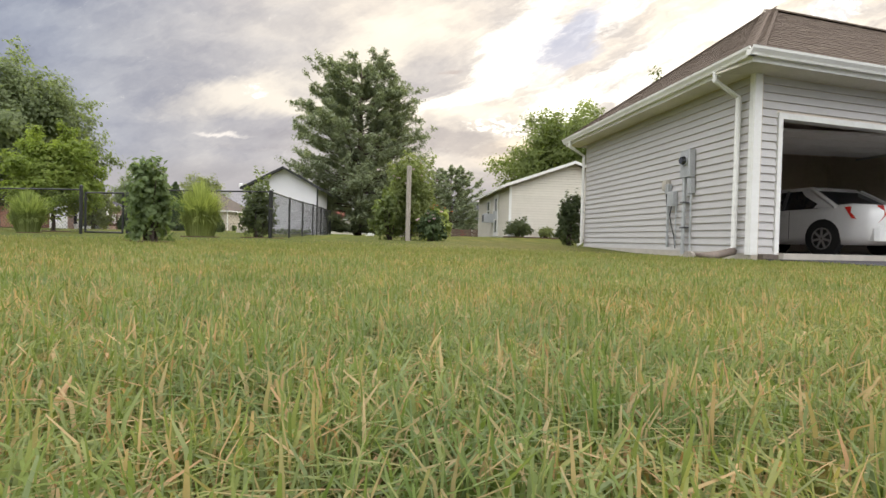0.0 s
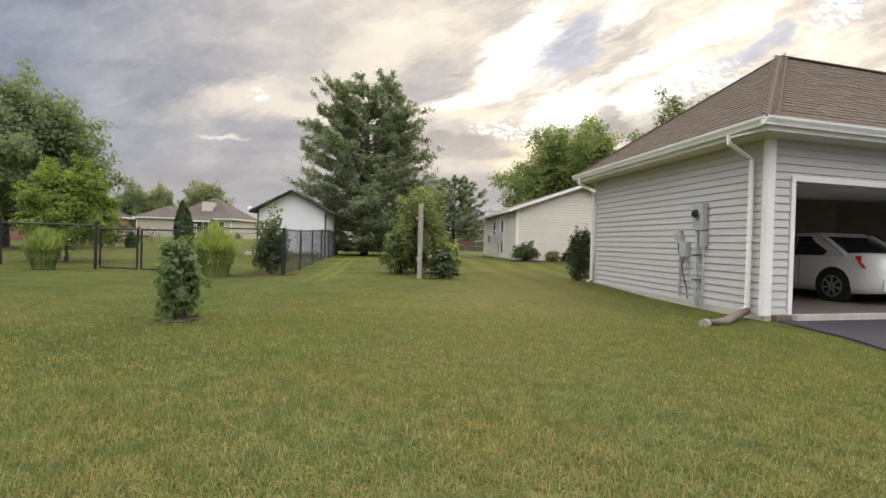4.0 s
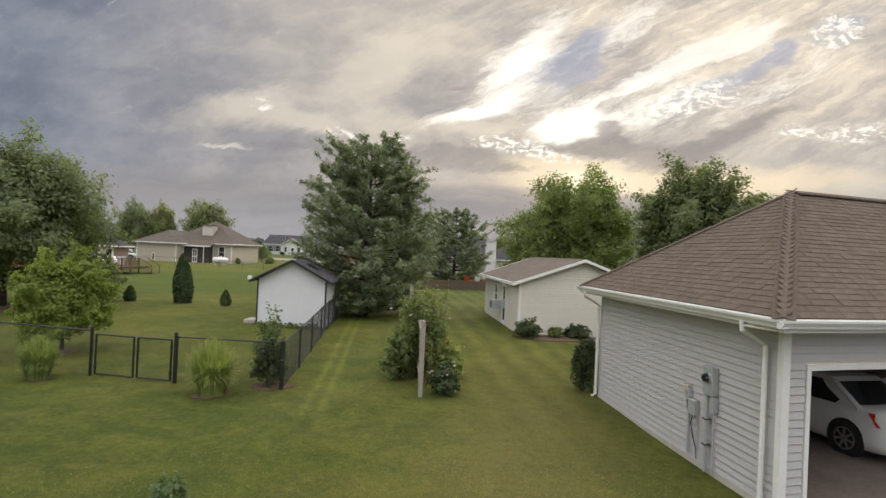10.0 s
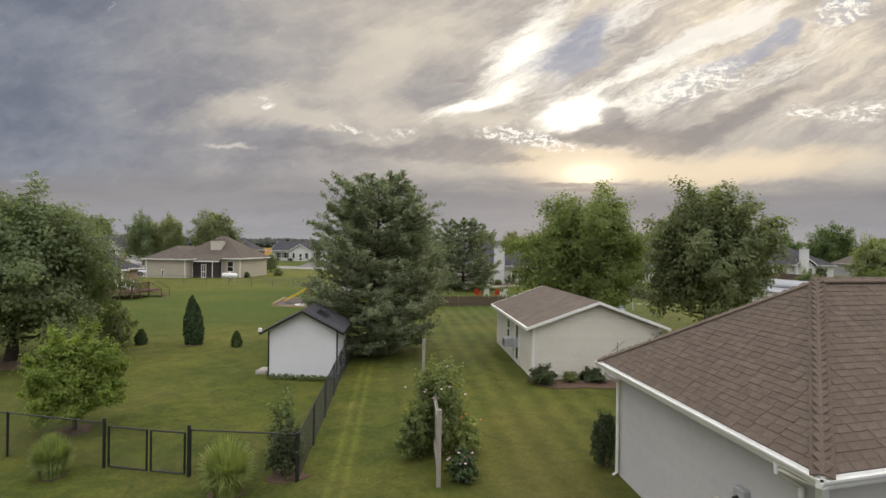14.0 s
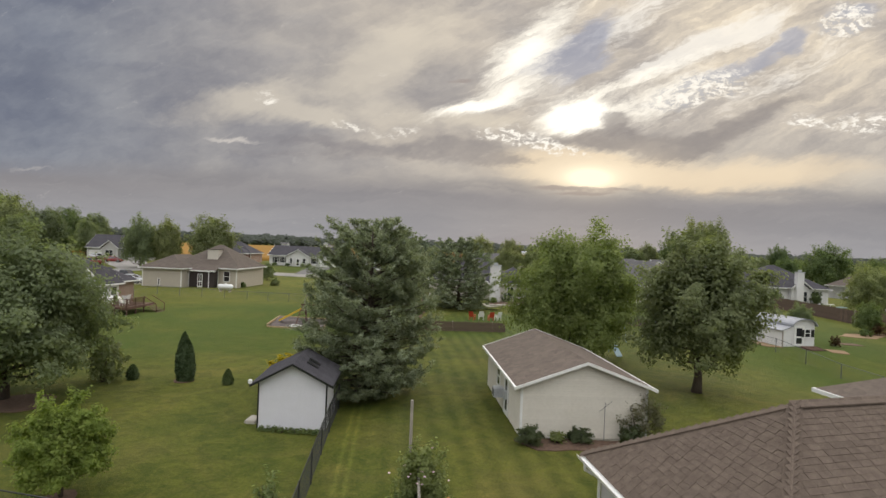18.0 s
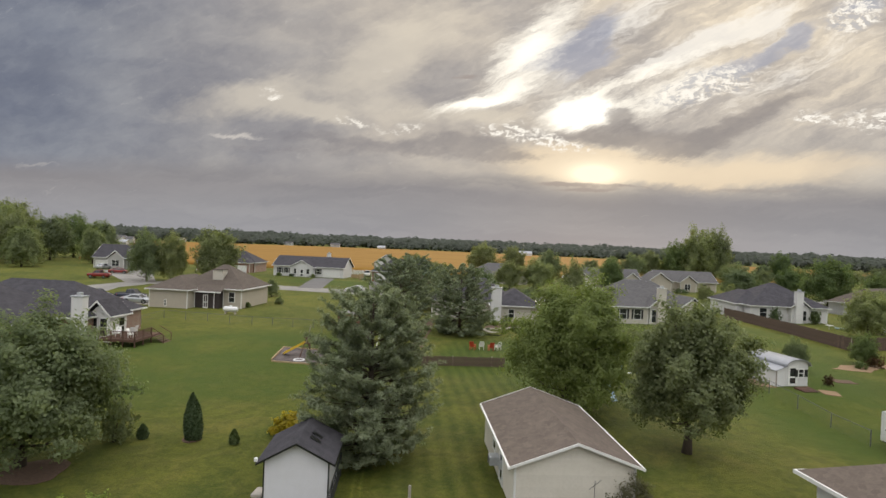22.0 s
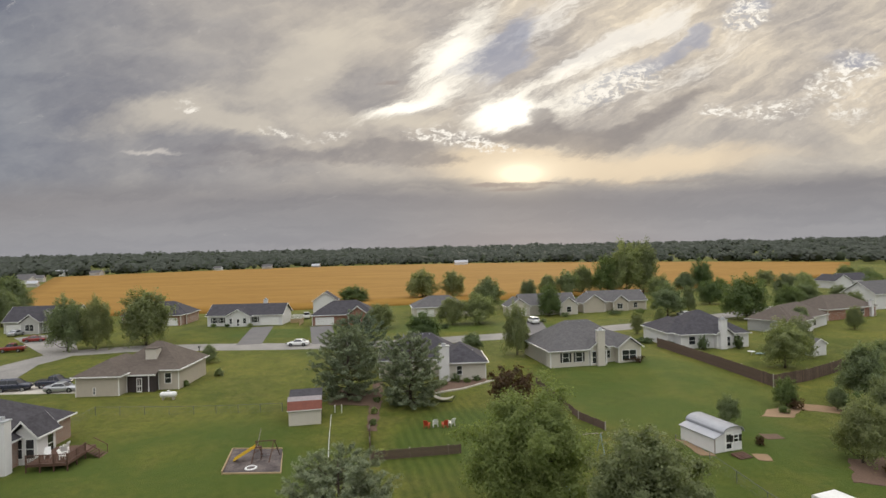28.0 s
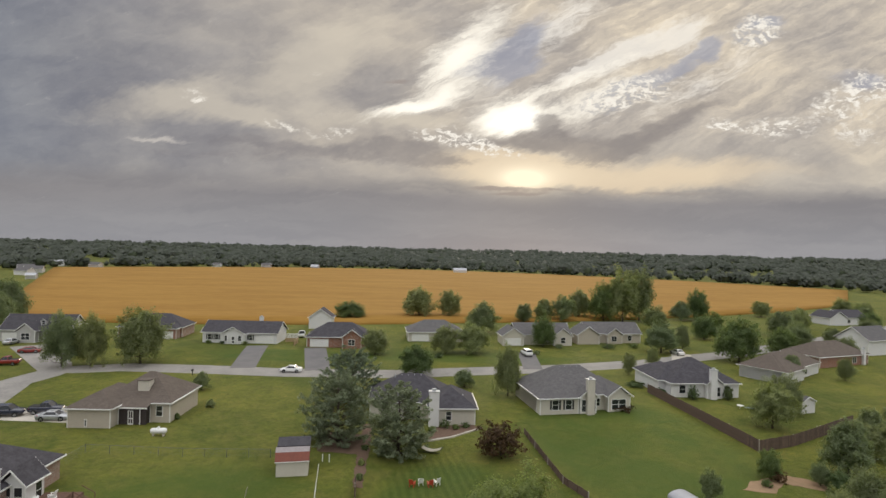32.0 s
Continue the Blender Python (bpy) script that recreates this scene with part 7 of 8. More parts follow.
# ---------- second, detached garage ----------
def second_garage():
    x, y, rz = 1.92, 28.25, 9.3
    Wd, D, e, pitch = 5.65, 9.3, 2.30, 0.362
    t = thing("garage", "cream sided detached garage with a low brown gable roof", "garage", x, y, gzf(x, y) - 0.02, rz)
    w = Shape().box(0.02, Wd - 0.02, 0.02, D, -0.5, e)
    for ya, yb in ((0.02, 0.15), (D - 0.15, D)):
        w.prism([(0.02, e), (Wd - 0.02, e), (Wd / 2, e + Wd / 2 * pitch)], ya, yb, "y")
    part("wall", w, "cream_siding", t)
    n = 28
    top = e + Wd / 2 * pitch
    for k in range(n):
        z0 = 0.05 + k * 0.113
        z1 = z0 + 0.100
        if z1 > top - 0.05:
            break
        cut = max(0.0, (z1 - e) / pitch)
        part("siding_board", Shape().solid([(cut, 0.018, z0), (Wd - cut, 0.018, z0), (Wd - cut, 0.018, z1), (cut, 0.018, z1), (cut, -0.014, z0), (Wd - cut, -0.014, z0), (Wd - cut, 0.013, z1), (cut, 0.013, z1)],
             [(3, 2, 1, 0), (4, 5, 6, 7), (0, 1, 5, 4), (2, 3, 7, 6), (3, 0, 4, 7), (1, 2, 6, 5)]), "cream_vinyl", t)
    for k in range(19):
        z0 = 0.05 + k * 0.113
        part("siding_board", Shape().solid([(0.018, 0.0, z0), (0.018, D, z0), (0.018, D, z0 + 0.11), (0.018, 0, z0 + 0.11), (-0.014, 0, z0), (-0.014, D, z0), (0.013, D, z0 + 0.10), (0.013, 0, z0 + 0.10)],
             [(0, 1, 2, 3), (7, 6, 5, 4), (4, 5, 1, 0), (3, 2, 6, 7), (0, 3, 7, 4), (1, 5, 6, 2)]), "cream_vinyl", t)
    rf = part("roof", hip_roof(0, Wd, 0, D, e + 0.0, pitch, 0.26, "gable_y", 0.08), "roof_brown", t, "brown shingle roof")
    zt = e + (Wd / 2 + 0.26) * pitch
    for ya in (-0.30, D + 0.265):
        part("rake_board", Shape().prism([(-0.28, e - 0.11), (-0.28, e + 0.02), (Wd / 2, zt + 0.015), (Wd + 0.28, e + 0.02), (Wd + 0.28, e - 0.11), (Wd / 2, zt - 0.11)], ya, ya + 0.035), "white_trim", t)
    part("gutter", Shape().box(-0.36, -0.265, -0.28, D + 0.28, e - 0.13, e - 0.01), "white_trim", rf)
    part("gutter", Shape().box(Wd + 0.265, Wd + 0.36, -0.28, D + 0.28, e - 0.13, e - 0.01), "white_trim", rf)
    part("ridge_cap", Shape().prism([(Wd / 2 - 0.15, zt - 0.05), (Wd / 2, zt + 0.025), (Wd / 2 + 0.15, zt - 0.05), (Wd / 2, zt - 0.01)], -0.26, D + 0.26), "roof_brown", rf)
    part("corner_board", Shape().box(-0.022, 0.08, -0.022, -0.001, 0, e).box(-0.022, -0.001, -0.001, 0.08, 0, e), "white_trim", t)
    part("corner_board", Shape().box(Wd - 0.08, Wd + 0.022, -0.022, -0.001, 0, e), "white_trim", t)
    opening(t, (0, Wd, 0, D), "W", 3.4, 0.95, 0.8, 0.95, "win")
    opening(t, (0, Wd, 0, D), "W", 5.6, 0.05, 0.9, 1.98, "door")
    u = part("air_conditioner", Shape().chamfer(-0.55, -0.02, 3.7, 4.35, 0.75, 1.2, 0.03), "grey_metal", t, "grey window air conditioner")
    part("grille", Shape().box(-0.556, -0.551, 3.75, 4.3, 0.8, 1.12), "dark_grey", u)
    part("utility_box", Shape().chamfer(-0.2, 0.0, 2.8, 3.05, 0.9, 1.3, 0.02), "grey_metal", t)
    b = thing("wire_trellis", "thin dark trellis wire against a cream wall", "wire trellis", 5.6, 28.75, gzf(5.6, 28.75), rz)
    part("upright", Shape().tube([(0, 0, -0.1), (0, 0, 1.7)], 0.012, 6), "dark_grey", b)
    part("crossbar", Shape().tube([(-0.25, 0, 1.3), (0.3, 0, 1.75)], 0.01, 6), "dark_grey", b)


MAT["cream_vinyl"] = material("cream_vinyl", (0.68, 0.64, 0.56), (0.62, 0.58, 0.50), 0.8, 0.45, vary=0.04)
second_garage()
patch("mulch_bed", [(1.7, 27.9), (2.6, 26.9), (5.5, 27.6), (7.9, 28.2), (8.2, 29.2), (5, 28.75)], 0.03, "mulch", "mulch bed along a cream garage", "mulch", 0.1, 0.08, 3)
shrub("round clipped dark boxwood by a cream garage", 2.3, 27.55, 0.85, 1.25, "leaf_box", 51, 4200, 0.05)
shrub("low spreading green shrub by a cream garage", 4.5, 28.3, 0.62, 1.15, "leaf_box", 52, 2200, 0.06)
shrub("low pale green perennial clump by a cream garage", 3.5, 28.0, 0.50, 0.7, "leaf_rose", 53, 700, 0.06)
shrub("loose mauve-tinged shrub at the garage corner", 7.2, 29.1, 2.1, 2.1, "leaf_mauve", 54, 3200, 0.065)
shrub("dark low shrub at the garage corner", 6.8, 28.5, 0.9, 1.3, "leaf_box", 55, 2200, 0.06)


# ---------- the yards farther off ----------
def barrel_shed():
    x, y, rz = 26.1, 55.5, 17
    t = thing("barn_shed", "white shed with a curved corrugated metal roof", "shed", x, y, gzf(x, y), rz)
    Wd, D, e, aisle = 3.3, 4.6, 1.85, 0.95
    mid, half = (Wd + aisle) / 2, (Wd - aisle) / 2
    arc = [(mid - (half + 0.14) * math.cos(math.pi * k / 10), e + 0.62 * math.sin(math.pi * k / 10)) for k in range(11)]
    gab = [(max(aisle + 0.03, min(Wd - 0.03, a)), b - 0.05) for a, b in arc]
    part("wall", Shape().box(aisle, Wd, 0, D, -0.2, e), "white_siding", t)
    for ya in (0.0, D - 0.1):
        part("gable", Shape().prism([(aisle + 0.02, e)] + gab[1:-1] + [(Wd - 0.02, e)], ya, ya + 0.1), "white_siding", t)
    inner = [(mid + (a - mid) * 0.96, b - 0.045) for a, b in arc][::-1]
    part("roof", Shape().prism(arc + inner, -0.25, D + 0.2), "metal_roof", t, "silver corrugated metal roof")
    for k in range(14):
        yy = -0.2 + k * (D + 0.35) / 13
        part("roof_rib", Shape().prism([(a + (a - mid) * 0.01, b + 0.012) for a, b in arc] + [(a, b - 0.004) for a, b in arc[::-1]], yy, yy + 0.03), "metal_roof", t)
    side = part("side_aisle", Shape().prism([(0.0, -0.2), (aisle - 0.004, -0.2), (aisle - 0.004, e - 0.12), (0.0, e - 0.45)], 0.012, D - 0.012), "white_siding", t)
    part("aisle_roof", Shape().prism([(-0.16, e - 0.47), (aisle - 0.005, e - 0.09), (aisle - 0.005, e - 0.03), (-0.16, e - 0.41)], -0.08, D + 0.08), "metal_roof", side, "grey metal lean-to roof")
    part("corner_post", Shape().box(-0.03, 0.05, -0.03, 0.05, -0.2, e - 0.44), "grey_wood", side)
    opening(t, (aisle, Wd, 0, D), "S", 0.30, 0.05, 0.85, 1.7, "door")
    opening(t, (aisle, Wd, 0, D), "S", 1.35, 0.85, 0.5, 0.65, "shut")
    ramp = thing("shed_ramp", "brown wooden ramp at a shed door", "ramp", x + 1.9, y - 0.2, gzf(x, y), rz)
    for k in range(6):
        part("plank", Shape().box(-0.75, 0.75, -0.15 - 0.2 * k - 0.18, -0.15 - 0.2 * k, 0.02, 0.20 - 0.028 * k), "brown_wood", ramp)


barrel_shed()
patch("dirt_patch", [(24.6, 55.2), (25.9, 54.9), (25.0, 59.2), (24.2, 60)], 0.02, "dirt", "bare dirt strip beside a shed", "dirt", 0.1, 0.12, 5)
patch("dirt_patch", [(29.2, 53.6), (30.6, 53.4), (30.9, 54.9), (29.4, 55.2)], 0.02, "dirt", "bare dirt patch in a lawn", "dirt", 0.1, 0.12, 6)
patch("dirt_patch", [(33.4, 59.2), (35.4, 59.4), (35.6, 60.9), (33.6, 60.9)], 0.03, "mulch", "brown mulch mound in a lawn", "mulch", 0.1, 0.12, 7)
patch("dirt_patch", [(37.6, 67.2), (41, 66.6), (44, 69.5), (50, 66), (52, 68), (46, 72), (40, 70)], 0.03, "dirt", "bare bed round garden shrubs", "dirt", 0.1, 0.2, 8)
patch("mulch_bed", [(35, 49.5), (40, 48), (46, 51), (45, 55), (38, 54)], 0.03, "mulch", "brown bed under round trees", "mulch", 0.1, 0.2, 9)
shrub("small dark round bush in a lawn", 31.6, 57.4, 0.95, 0.9, "leaf_red", 61, 500, 0.11)
shrub("dark red barberry in a bed", 39.3, 50.0, 1.6, 2.0, "leaf_red", 62, 900, 0.14)
shrub("reddish shrub in a garden bed", 43.4, 70.0, 1.6, 2.0, "leaf_red", 63, 800, 0.14)
for k, (x, y) in enumerate(((47.5, 66.5), (48.8, 66.2), (50.3, 67.0), (41, 68.5))):
    shrub("low garden bush in a dirt bed", x, y, 0.9, 1.2, "leaf_shrub", 64 + k, 450, 0.13, group="bed shrubs")


def travel_trailer():
    x, y = 26.9, 43.0
    d = math.degrees(math.atan2(37.8 - 43.0, 28.7 - 26.9))
    t = thing("travel_trailer", "long white travel trailer with dark windows", "trailer", x, y, gzf(x, y), d)
    L, Wd, z0, z1 = 5.5, 2.3, 0.50, 2.50
    part("body", Shape().prism([(0, z0), (L - 0.2, z0), (L, z0 + 0.35), (L, z1 - 0.6), (L - 0.35, z1), (0.1, z1), (0, z1 - 0.1)], 0, Wd), "rv_white", t)
    part("belly", Shape().box(0.1, L - 0.3, 0.1, Wd - 0.1, 0.42, z0), "dark_grey", t)
    for u, w, zz, h in ((3.5, 0.40, 1.15, 0.66), (3.98, 0.40, 1.15, 0.66), (2.85, 0.28, 1.5, 0.55), (0.5, 0.7, 2.0, 0.18), (0.5, 0.7, 1.72, 0.18)):
        win = part("window", Shape().box(u - 0.05, u + w + 0.05, -0.03, -0.002, zz - 0.05, zz + h + 0.05), "rv_white", t)
        part("pane", Shape().box(u, u + w, -0.042, -0.031, zz, zz + h), "glass", win)
    part("door", Shape().box(2.6, 3.2, -0.025, -0.002, 0.66, 2.22), "rv_white", t)
    part("stripe", Shape().prism([(1.6, 1.2), (2.4, 1.05), (3.8, 0.8), (3.9, 0.9), (2.5, 1.15), (1.7, 1.28)], -0.012, -0.002), "dark_grey", t, "grey swoosh stripe")
    part("stripe", Shape().prism([(0.3, 1.25), (1.2, 1.1), (1.2, 1.15), (0.3, 1.32)], -0.012, -0.002), "dark_grey", t)
    part("awning", Shape().tube([(1.1, -0.06, 2.38), (4.6, -0.06, 2.38)], 0.06, 8), "rv_white", t)
    for u in (1.9, 2.65):
        part("roof_unit", Shape().chamfer(u, u + 0.45, 0.8, 1.4, z1, z1 + 0.18, 0.05), "rv_white", t)
    part("air_conditioner", Shape().chamfer(3.4, 4.3, 0.7, 1.5, z1, z1 + 0.28, 0.08), "pale_concrete", t)
    for u in (1.5, 2.3):
        for v in (0.05, Wd - 0.05):
            w = part("wheel", Shape().tube([(u, v - 0.1, 0.34), (u, v + 0.1, 0.34)], 0.34, 16), "tyre", t)
            part("rim", Shape().tube([(u, v - 0.12, 0.34), (u, v + 0.12, 0.34)], 0.17, 12), "rv_white", w)
    part("hitch", Shape().tube([(L - 0.2, Wd / 2, 0.5), (L + 0.9, Wd / 2, 0.48)], 0.06, 8), "dark_grey", t)
    part("gas_bottle", Shape().tube([(L + 0.35, Wd / 2, 0.5), (L + 0.35, Wd / 2, 0.95), (L + 0.35, Wd / 2, 1.05)], [0.2, 0.2, 0.1], 12), "tank_white", t)


travel_trailer()
fence_run("thin chain-link fence across open lawn", [(23.4, 58.0), (24.4, 53.1), (26.3, 43)], 1.1, posts_between=3.4, mat="old_galvanised")


fence_run("galvanised chain-link fence across a lawn", [(-45.0, 70.9), (-44.8, 75.6), (-32, 75.3), (-20.6, 75.4)], 1.1, posts_between=3.2, mat="old_galvanised")


def small_barn():
    x, y = -18.15, 69.1
    t = thing("garden_shed", "cream shed with a red and grey gambrel roof", "shed", x, y, gzf(x, y), 10)
    Wd, D, e = 3.75, 2.7, 1.95
    prof = [(0, e), (0.45, e + 0.78), (D / 2, e + 1.12), (D - 0.45, e + 0.78), (D, e)]
    part("wall", Shape().box(0, Wd, 0, D, -0.1, e), "cream_siding", t)
    part("gable", Shape().prism(prof, 0.0, 0.08, "x"), "cream_siding", t)
    part("gable", Shape().prism(prof, Wd - 0.08, Wd, "x"), "cream_siding", t)

    def slope(a, b, mat, nm):
        s = Shape().prism([a, b, (b[0], b[1] + 0.06), (a[0], a[1] + 0.06)], -0.15, Wd + 0.15, "x")
        part("roof", s, mat, t, nm)
    slope((-0.15, e - 0.16), prof[1], "clay_red", "rust-red lower roof slope")
    slope(prof[1], prof[2], "roof_weathered", "weathered grey upper roof slope")
    slope(prof[2], prof[3], "roof_grey", "")
    slope(prof[3], (D + 0.15, e - 0.16), "clay_red", "")
    k = thing("lean_to", "dark-roofed lean-to against the back of a garden shed", "shed", x - 0.52, y + D + 0.22, gzf(x, y), 10)
    part("wall", Shape().box(0.0, Wd, 0.1, 2.0, -0.1, 2.4), "fence_wood", k)
    part("roof", Shape().prism([(-0.1, 2.62), (2.2, 3.02), (2.2, 3.12), (-0.1, 2.72)], -0.15, Wd + 0.15, "x"), "roof_dark", k, "charcoal sheet roof")
    part("roof_edge", Shape().box(-0.17, Wd + 0.17, -0.19, -0.155, e - 0.2, e - 0.1), "white_trim", t)


MAT["clay_red"] = material("clay_red", (0.22, 0.075, 0.05), (0.17, 0.06, 0.045), 3, 0.85)
MAT["roof_weathered"] = material("roof_weathered", (0.30, 0.27, 0.27), (0.23, 0.205, 0.205), 3, 0.9)
small_barn()


MAT["pit_bark"] = material("pit_bark", (0.060, 0.048, 0.046), (0.115, 0.090, 0.082), 4, 1.0, bump=0.8, world_space=True)


def play_yard():
    c = [(-21.3, 56.4), (-15.6, 56.2), (-17.1, 62.4), (-22.5, 62.7)]
    patch("sand_pit", c, 0.04, "sand", "grey gravelly play area with dark stains", "play area", 0.12)
    for k, o in enumerate(([(-21.0, 57.6), (-19.6, 56.9), (-17.4, 57.0), (-16.4, 57.9), (-17.5, 58.3), (-19.2, 57.9), (-20.4, 58.4)], [(-21.6, 59.6), (-20.3, 58.9), (-19.3, 59.5), (-19.9, 60.6), (-21.4, 60.9)], [(-18.6, 59.9), (-17.2, 58.9), (-16.6, 60.0), (-17.3, 61.7), (-18.9, 61.4)])):
        patch("bark_patch", o, 0.055, "pit_bark", "dark damp bark strewn over a play area", "bark", 0.05, 0.28, 60 + k)
    t = thing("timber_border", "pale landscape timbers framing a play area", "border")
    for (x0, y0), (x1, y1) in zip(c, c[1:] + c[:1]):
        a = math.degrees(math.atan2(y1 - y0, x1 - x0))
        L = math.hypot(x1 - x0, y1 - y0)
        part("timber", Shape().chamfer(0, L, -0.06, 0.06, -0.05, 0.14, 0.02), "pale_wood", t, loc=pose(x0, y0, gzf(x0, y0), 0, 0, a))
    x, y = -18.9, 59.6
    t = thing("swing_set", "wooden A-frame swing set with a yellow slide", "play set", x, y, gzf(x, y), 8)
    for sx in (0.0, 1.7):
        for sy in (-1, 1):
            part("leg", Shape().tube([(sx + sy * 0.45, sy * 0.95, 0), (sx, 0, 2.0)], 0.055, 6), "brown_wood", t)
        part("brace", Shape().tube([(sx - 0.22, -0.47, 1.0), (sx + 0.22, 0.47, 1.0)], 0.04, 6), "brown_wood", t)
    part("beam", Shape().tube([(-0.2, 0, 2.0), (1.9, 0, 1.95)], 0.06, 6), "brown_wood", t)
    part("pole", Shape().tube([(0, 0, 1.4), (0.45, 0, 3.3)], 0.035, 6), "grey_wood", t)
    for sx in (0.6, 1.15):
        sw = part("swing_seat", Shape().box(sx - 0.22, sx + 0.22, -0.08, 0.08, 0.5, 0.53), "dark_grey", t)
        for o in (-0.2, 0.2):
            part("chain", Shape().tube([(sx + o, 0, 0.53), (sx + o, 0, 1.95)], 0.012, 5), "dark_grey", sw)
    sl = Shape()
    sl.solid([(-0.1, -0.25, 1.5), (-0.1, 0.25, 1.5), (-2.3, 0.25, 0.25), (-2.3, -0.25, 0.25), (-0.1, -0.25, 1.44), (-0.1, 0.25, 1.44), (-2.3, 0.25, 0.19), (-2.3, -0.25, 0.19)], [(0, 1, 2, 3), (7, 6, 5, 4), (0, 3, 7, 4), (1, 0, 4, 5), (2, 1, 5, 6), (3, 2, 6, 7)])
    for s_ in (-0.28, 0.25):
        sl.solid([(-0.1, s_, 1.44), (-0.1, s_ + 0.03, 1.44), (-2.3, s_ + 0.03, 0.19), (-2.3, s_, 0.19), (-0.1, s_, 1.66), (-0.1, s_ + 0.03, 1.66), (-2.3, s_ + 0.03, 0.40), (-2.3, s_, 0.40)], [(3, 2, 1, 0), (4, 5, 6, 7), (0, 1, 5, 4), (1, 2, 6, 5), (2, 3, 7, 6), (3, 0, 4, 7)])
    part("slide", sl, "yellow", t, "bright yellow plastic slide")
    part("ladder", Shape().box(-0.1, 0.4, -0.25, 0.25, 1.38, 1.45).box(0.38, 0.43, -0.25, -0.2, 0, 1.45).box(0.38, 0.43, 0.2, 0.25, 0, 1.45), "brown_wood", t)
    ty = thing("tyre_ring", "white-painted tyre lying in a play area", "tyre", -18.9, 57.6, gzf(-18.9, 57.6) + 0.04)
    part("ring", Shape().loft([[(r * math.cos(a), r * math.sin(a), zz) for a in [2 * math.pi * k / 20 for k in range(20)]] for r, zz in ((0.42, 0.0), (0.55, 0.0), (0.60, 0.06), (0.55, 0.12), (0.43, 0.12), (0.41, 0.06), (0.42, 0.0))], False), "tank_white", ty)


play_yard()
t = thing("propane_tank", "white horizontal propane tank on short feet", "tank", -38.6, 82.4, gzf(-38.6, 82.4), 2)
part("shell", Shape().tube([(-1.15, 0, 0.72), (-1.08, 0, 0.72), (-0.9, 0, 0.72), (0.9, 0, 0.72), (1.08, 0, 0.72), (1.15, 0, 0.72)], [0.05, 0.28, 0.40, 0.40, 0.28, 0.05], 16), "tank_white", t, "", True)
part("dome", Shape().tube([(0, 0, 1.08), (0, 0, 1.26), (0, 0, 1.32)], [0.18, 0.18, 0.1], 12), "tank_white", t)
for sx in (-0.7, 0.7):
    part("foot", Shape().box(sx - 0.08, sx + 0.08, -0.3, 0.3, -0.05, 0.4), "pale_concrete", t)


# porch of the tan house, its dormer box and the bin beside it
t = thing("screened_porch", "dark screened porch with white posts", "porch", -46.95, 86.9, gzf(-47, 85), 0)
part("screen", Shape().box(0.05, 4.1, 0.05, 1.65, 0, 2.5), "screen", t, "dark insect screen")
part("porch_roof", Shape().solid([(-0.02, -0.3, 2.55), (4.5, -0.3, 2.55), (4.5, 3.2, 3.9), (-0.02, 3.2, 3.9), (-0.02, -0.3, 2.67), (4.5, -0.3, 2.67), (4.5, 3.2, 4.02), (-0.02, 3.2, 4.02)], [(3, 2, 1, 0), (4, 5, 6, 7), (0, 1, 5, 4), (1, 2, 6, 5), (2, 3, 7, 6), (3, 0, 4, 7)]), "roof_tan", t)
part("fascia", Shape().box(-0.02, 4.52, -0.34, -0.3, 2.47, 2.67), "white_trim", t)
for px in (0.05, 3.3):
    part("post", Shape().box(px - 0.06, px + 0.06, 0, 0.1, 0, 2.45), "white_trim", t)
dr = part("door", Shape().box(1.5, 1.6, -0.02, 0.04, 0, 2.1).box(2.2, 2.3, -0.02, 0.04, 0, 2.1).box(1.6, 2.2, -0.02, 0.04, 2.0, 2.1).box(1.6, 2.2, -0.02, 0.04, 0.85, 1.0).box(1.6, 2.2, -0.02, 0.04, 0, 0.2).box(1.87, 1.93, -0.02, 0.04, 0.2, 2.0), "white_trim", t, "white screen door")
t = thing("roof_dormer", "cream box dormer on a brown roof", "dormer", -45.6, 90.0, gzf(-47, 85) + 4.4)
part("box", Shape().box(0, 1.7, 0, 1.6, -0.8, 1.5), "cream_siding", t)
part("cap", Shape().box(-0.1, 1.8, -0.1, 1.7, 1.5, 1.62), "roof_tan", t)

# deck of the brick house
t = thing("deck", "raised brown wooden deck with railing and steps", "deck", -41.0, 58.5, gzf(-39, 58), 4)
for k in range(26):
    part("deck_board", Shape().box(0.15 * k, 0.15 * k + 0.14, -0.6, 4.6, 0.80, 0.84), "brown_wood", t)
part("rim_joist", Shape().box(-0.05, 3.95, -0.65, -0.61, 0.58, 0.84).box(3.91, 3.95, -0.61, 4.6, 0.58, 0.84), "brown_wood", t)
for px, py in [(0, -0.6), (1.3, -0.6), (2.6, -0.6), (3.88, -0.6), (3.88, 1.0), (3.88, 2.6)]:
    part("post", Shape().box(px - 0.05, px + 0.05, py - 0.05, py + 0.05, -0.1, 1.75), "brown_wood", t)
for zz in (1.66, 0.95):
    part("rail", Shape().box(0, 3.9, -0.62, -0.56, zz, zz + 0.06), "brown_wood", t)
    part("rail", Shape().box(3.86, 3.92, -0.56, 2.6, zz, zz + 0.06), "brown_wood", t)
for k in range(26):
    part("baluster", Shape().box(0.08 + k * 0.148, 0.11 + k * 0.148, -0.6, -0.57, 1.0, 1.66), "brown_wood", t)
for k in range(20):
    part("baluster", Shape().box(3.88, 3.91, -0.45 + k * 0.15, -0.42 + k * 0.15, 1.0, 1.66), "brown_wood", t)
for k in range(5):
    part("step", Shape().box(3.95 + 0.28 * k, 4.25 + 0.28 * k, 2.6, 4.2, 0.66 - 0.16 * k, 0.70 - 0.16 * k), "brown_wood", t)
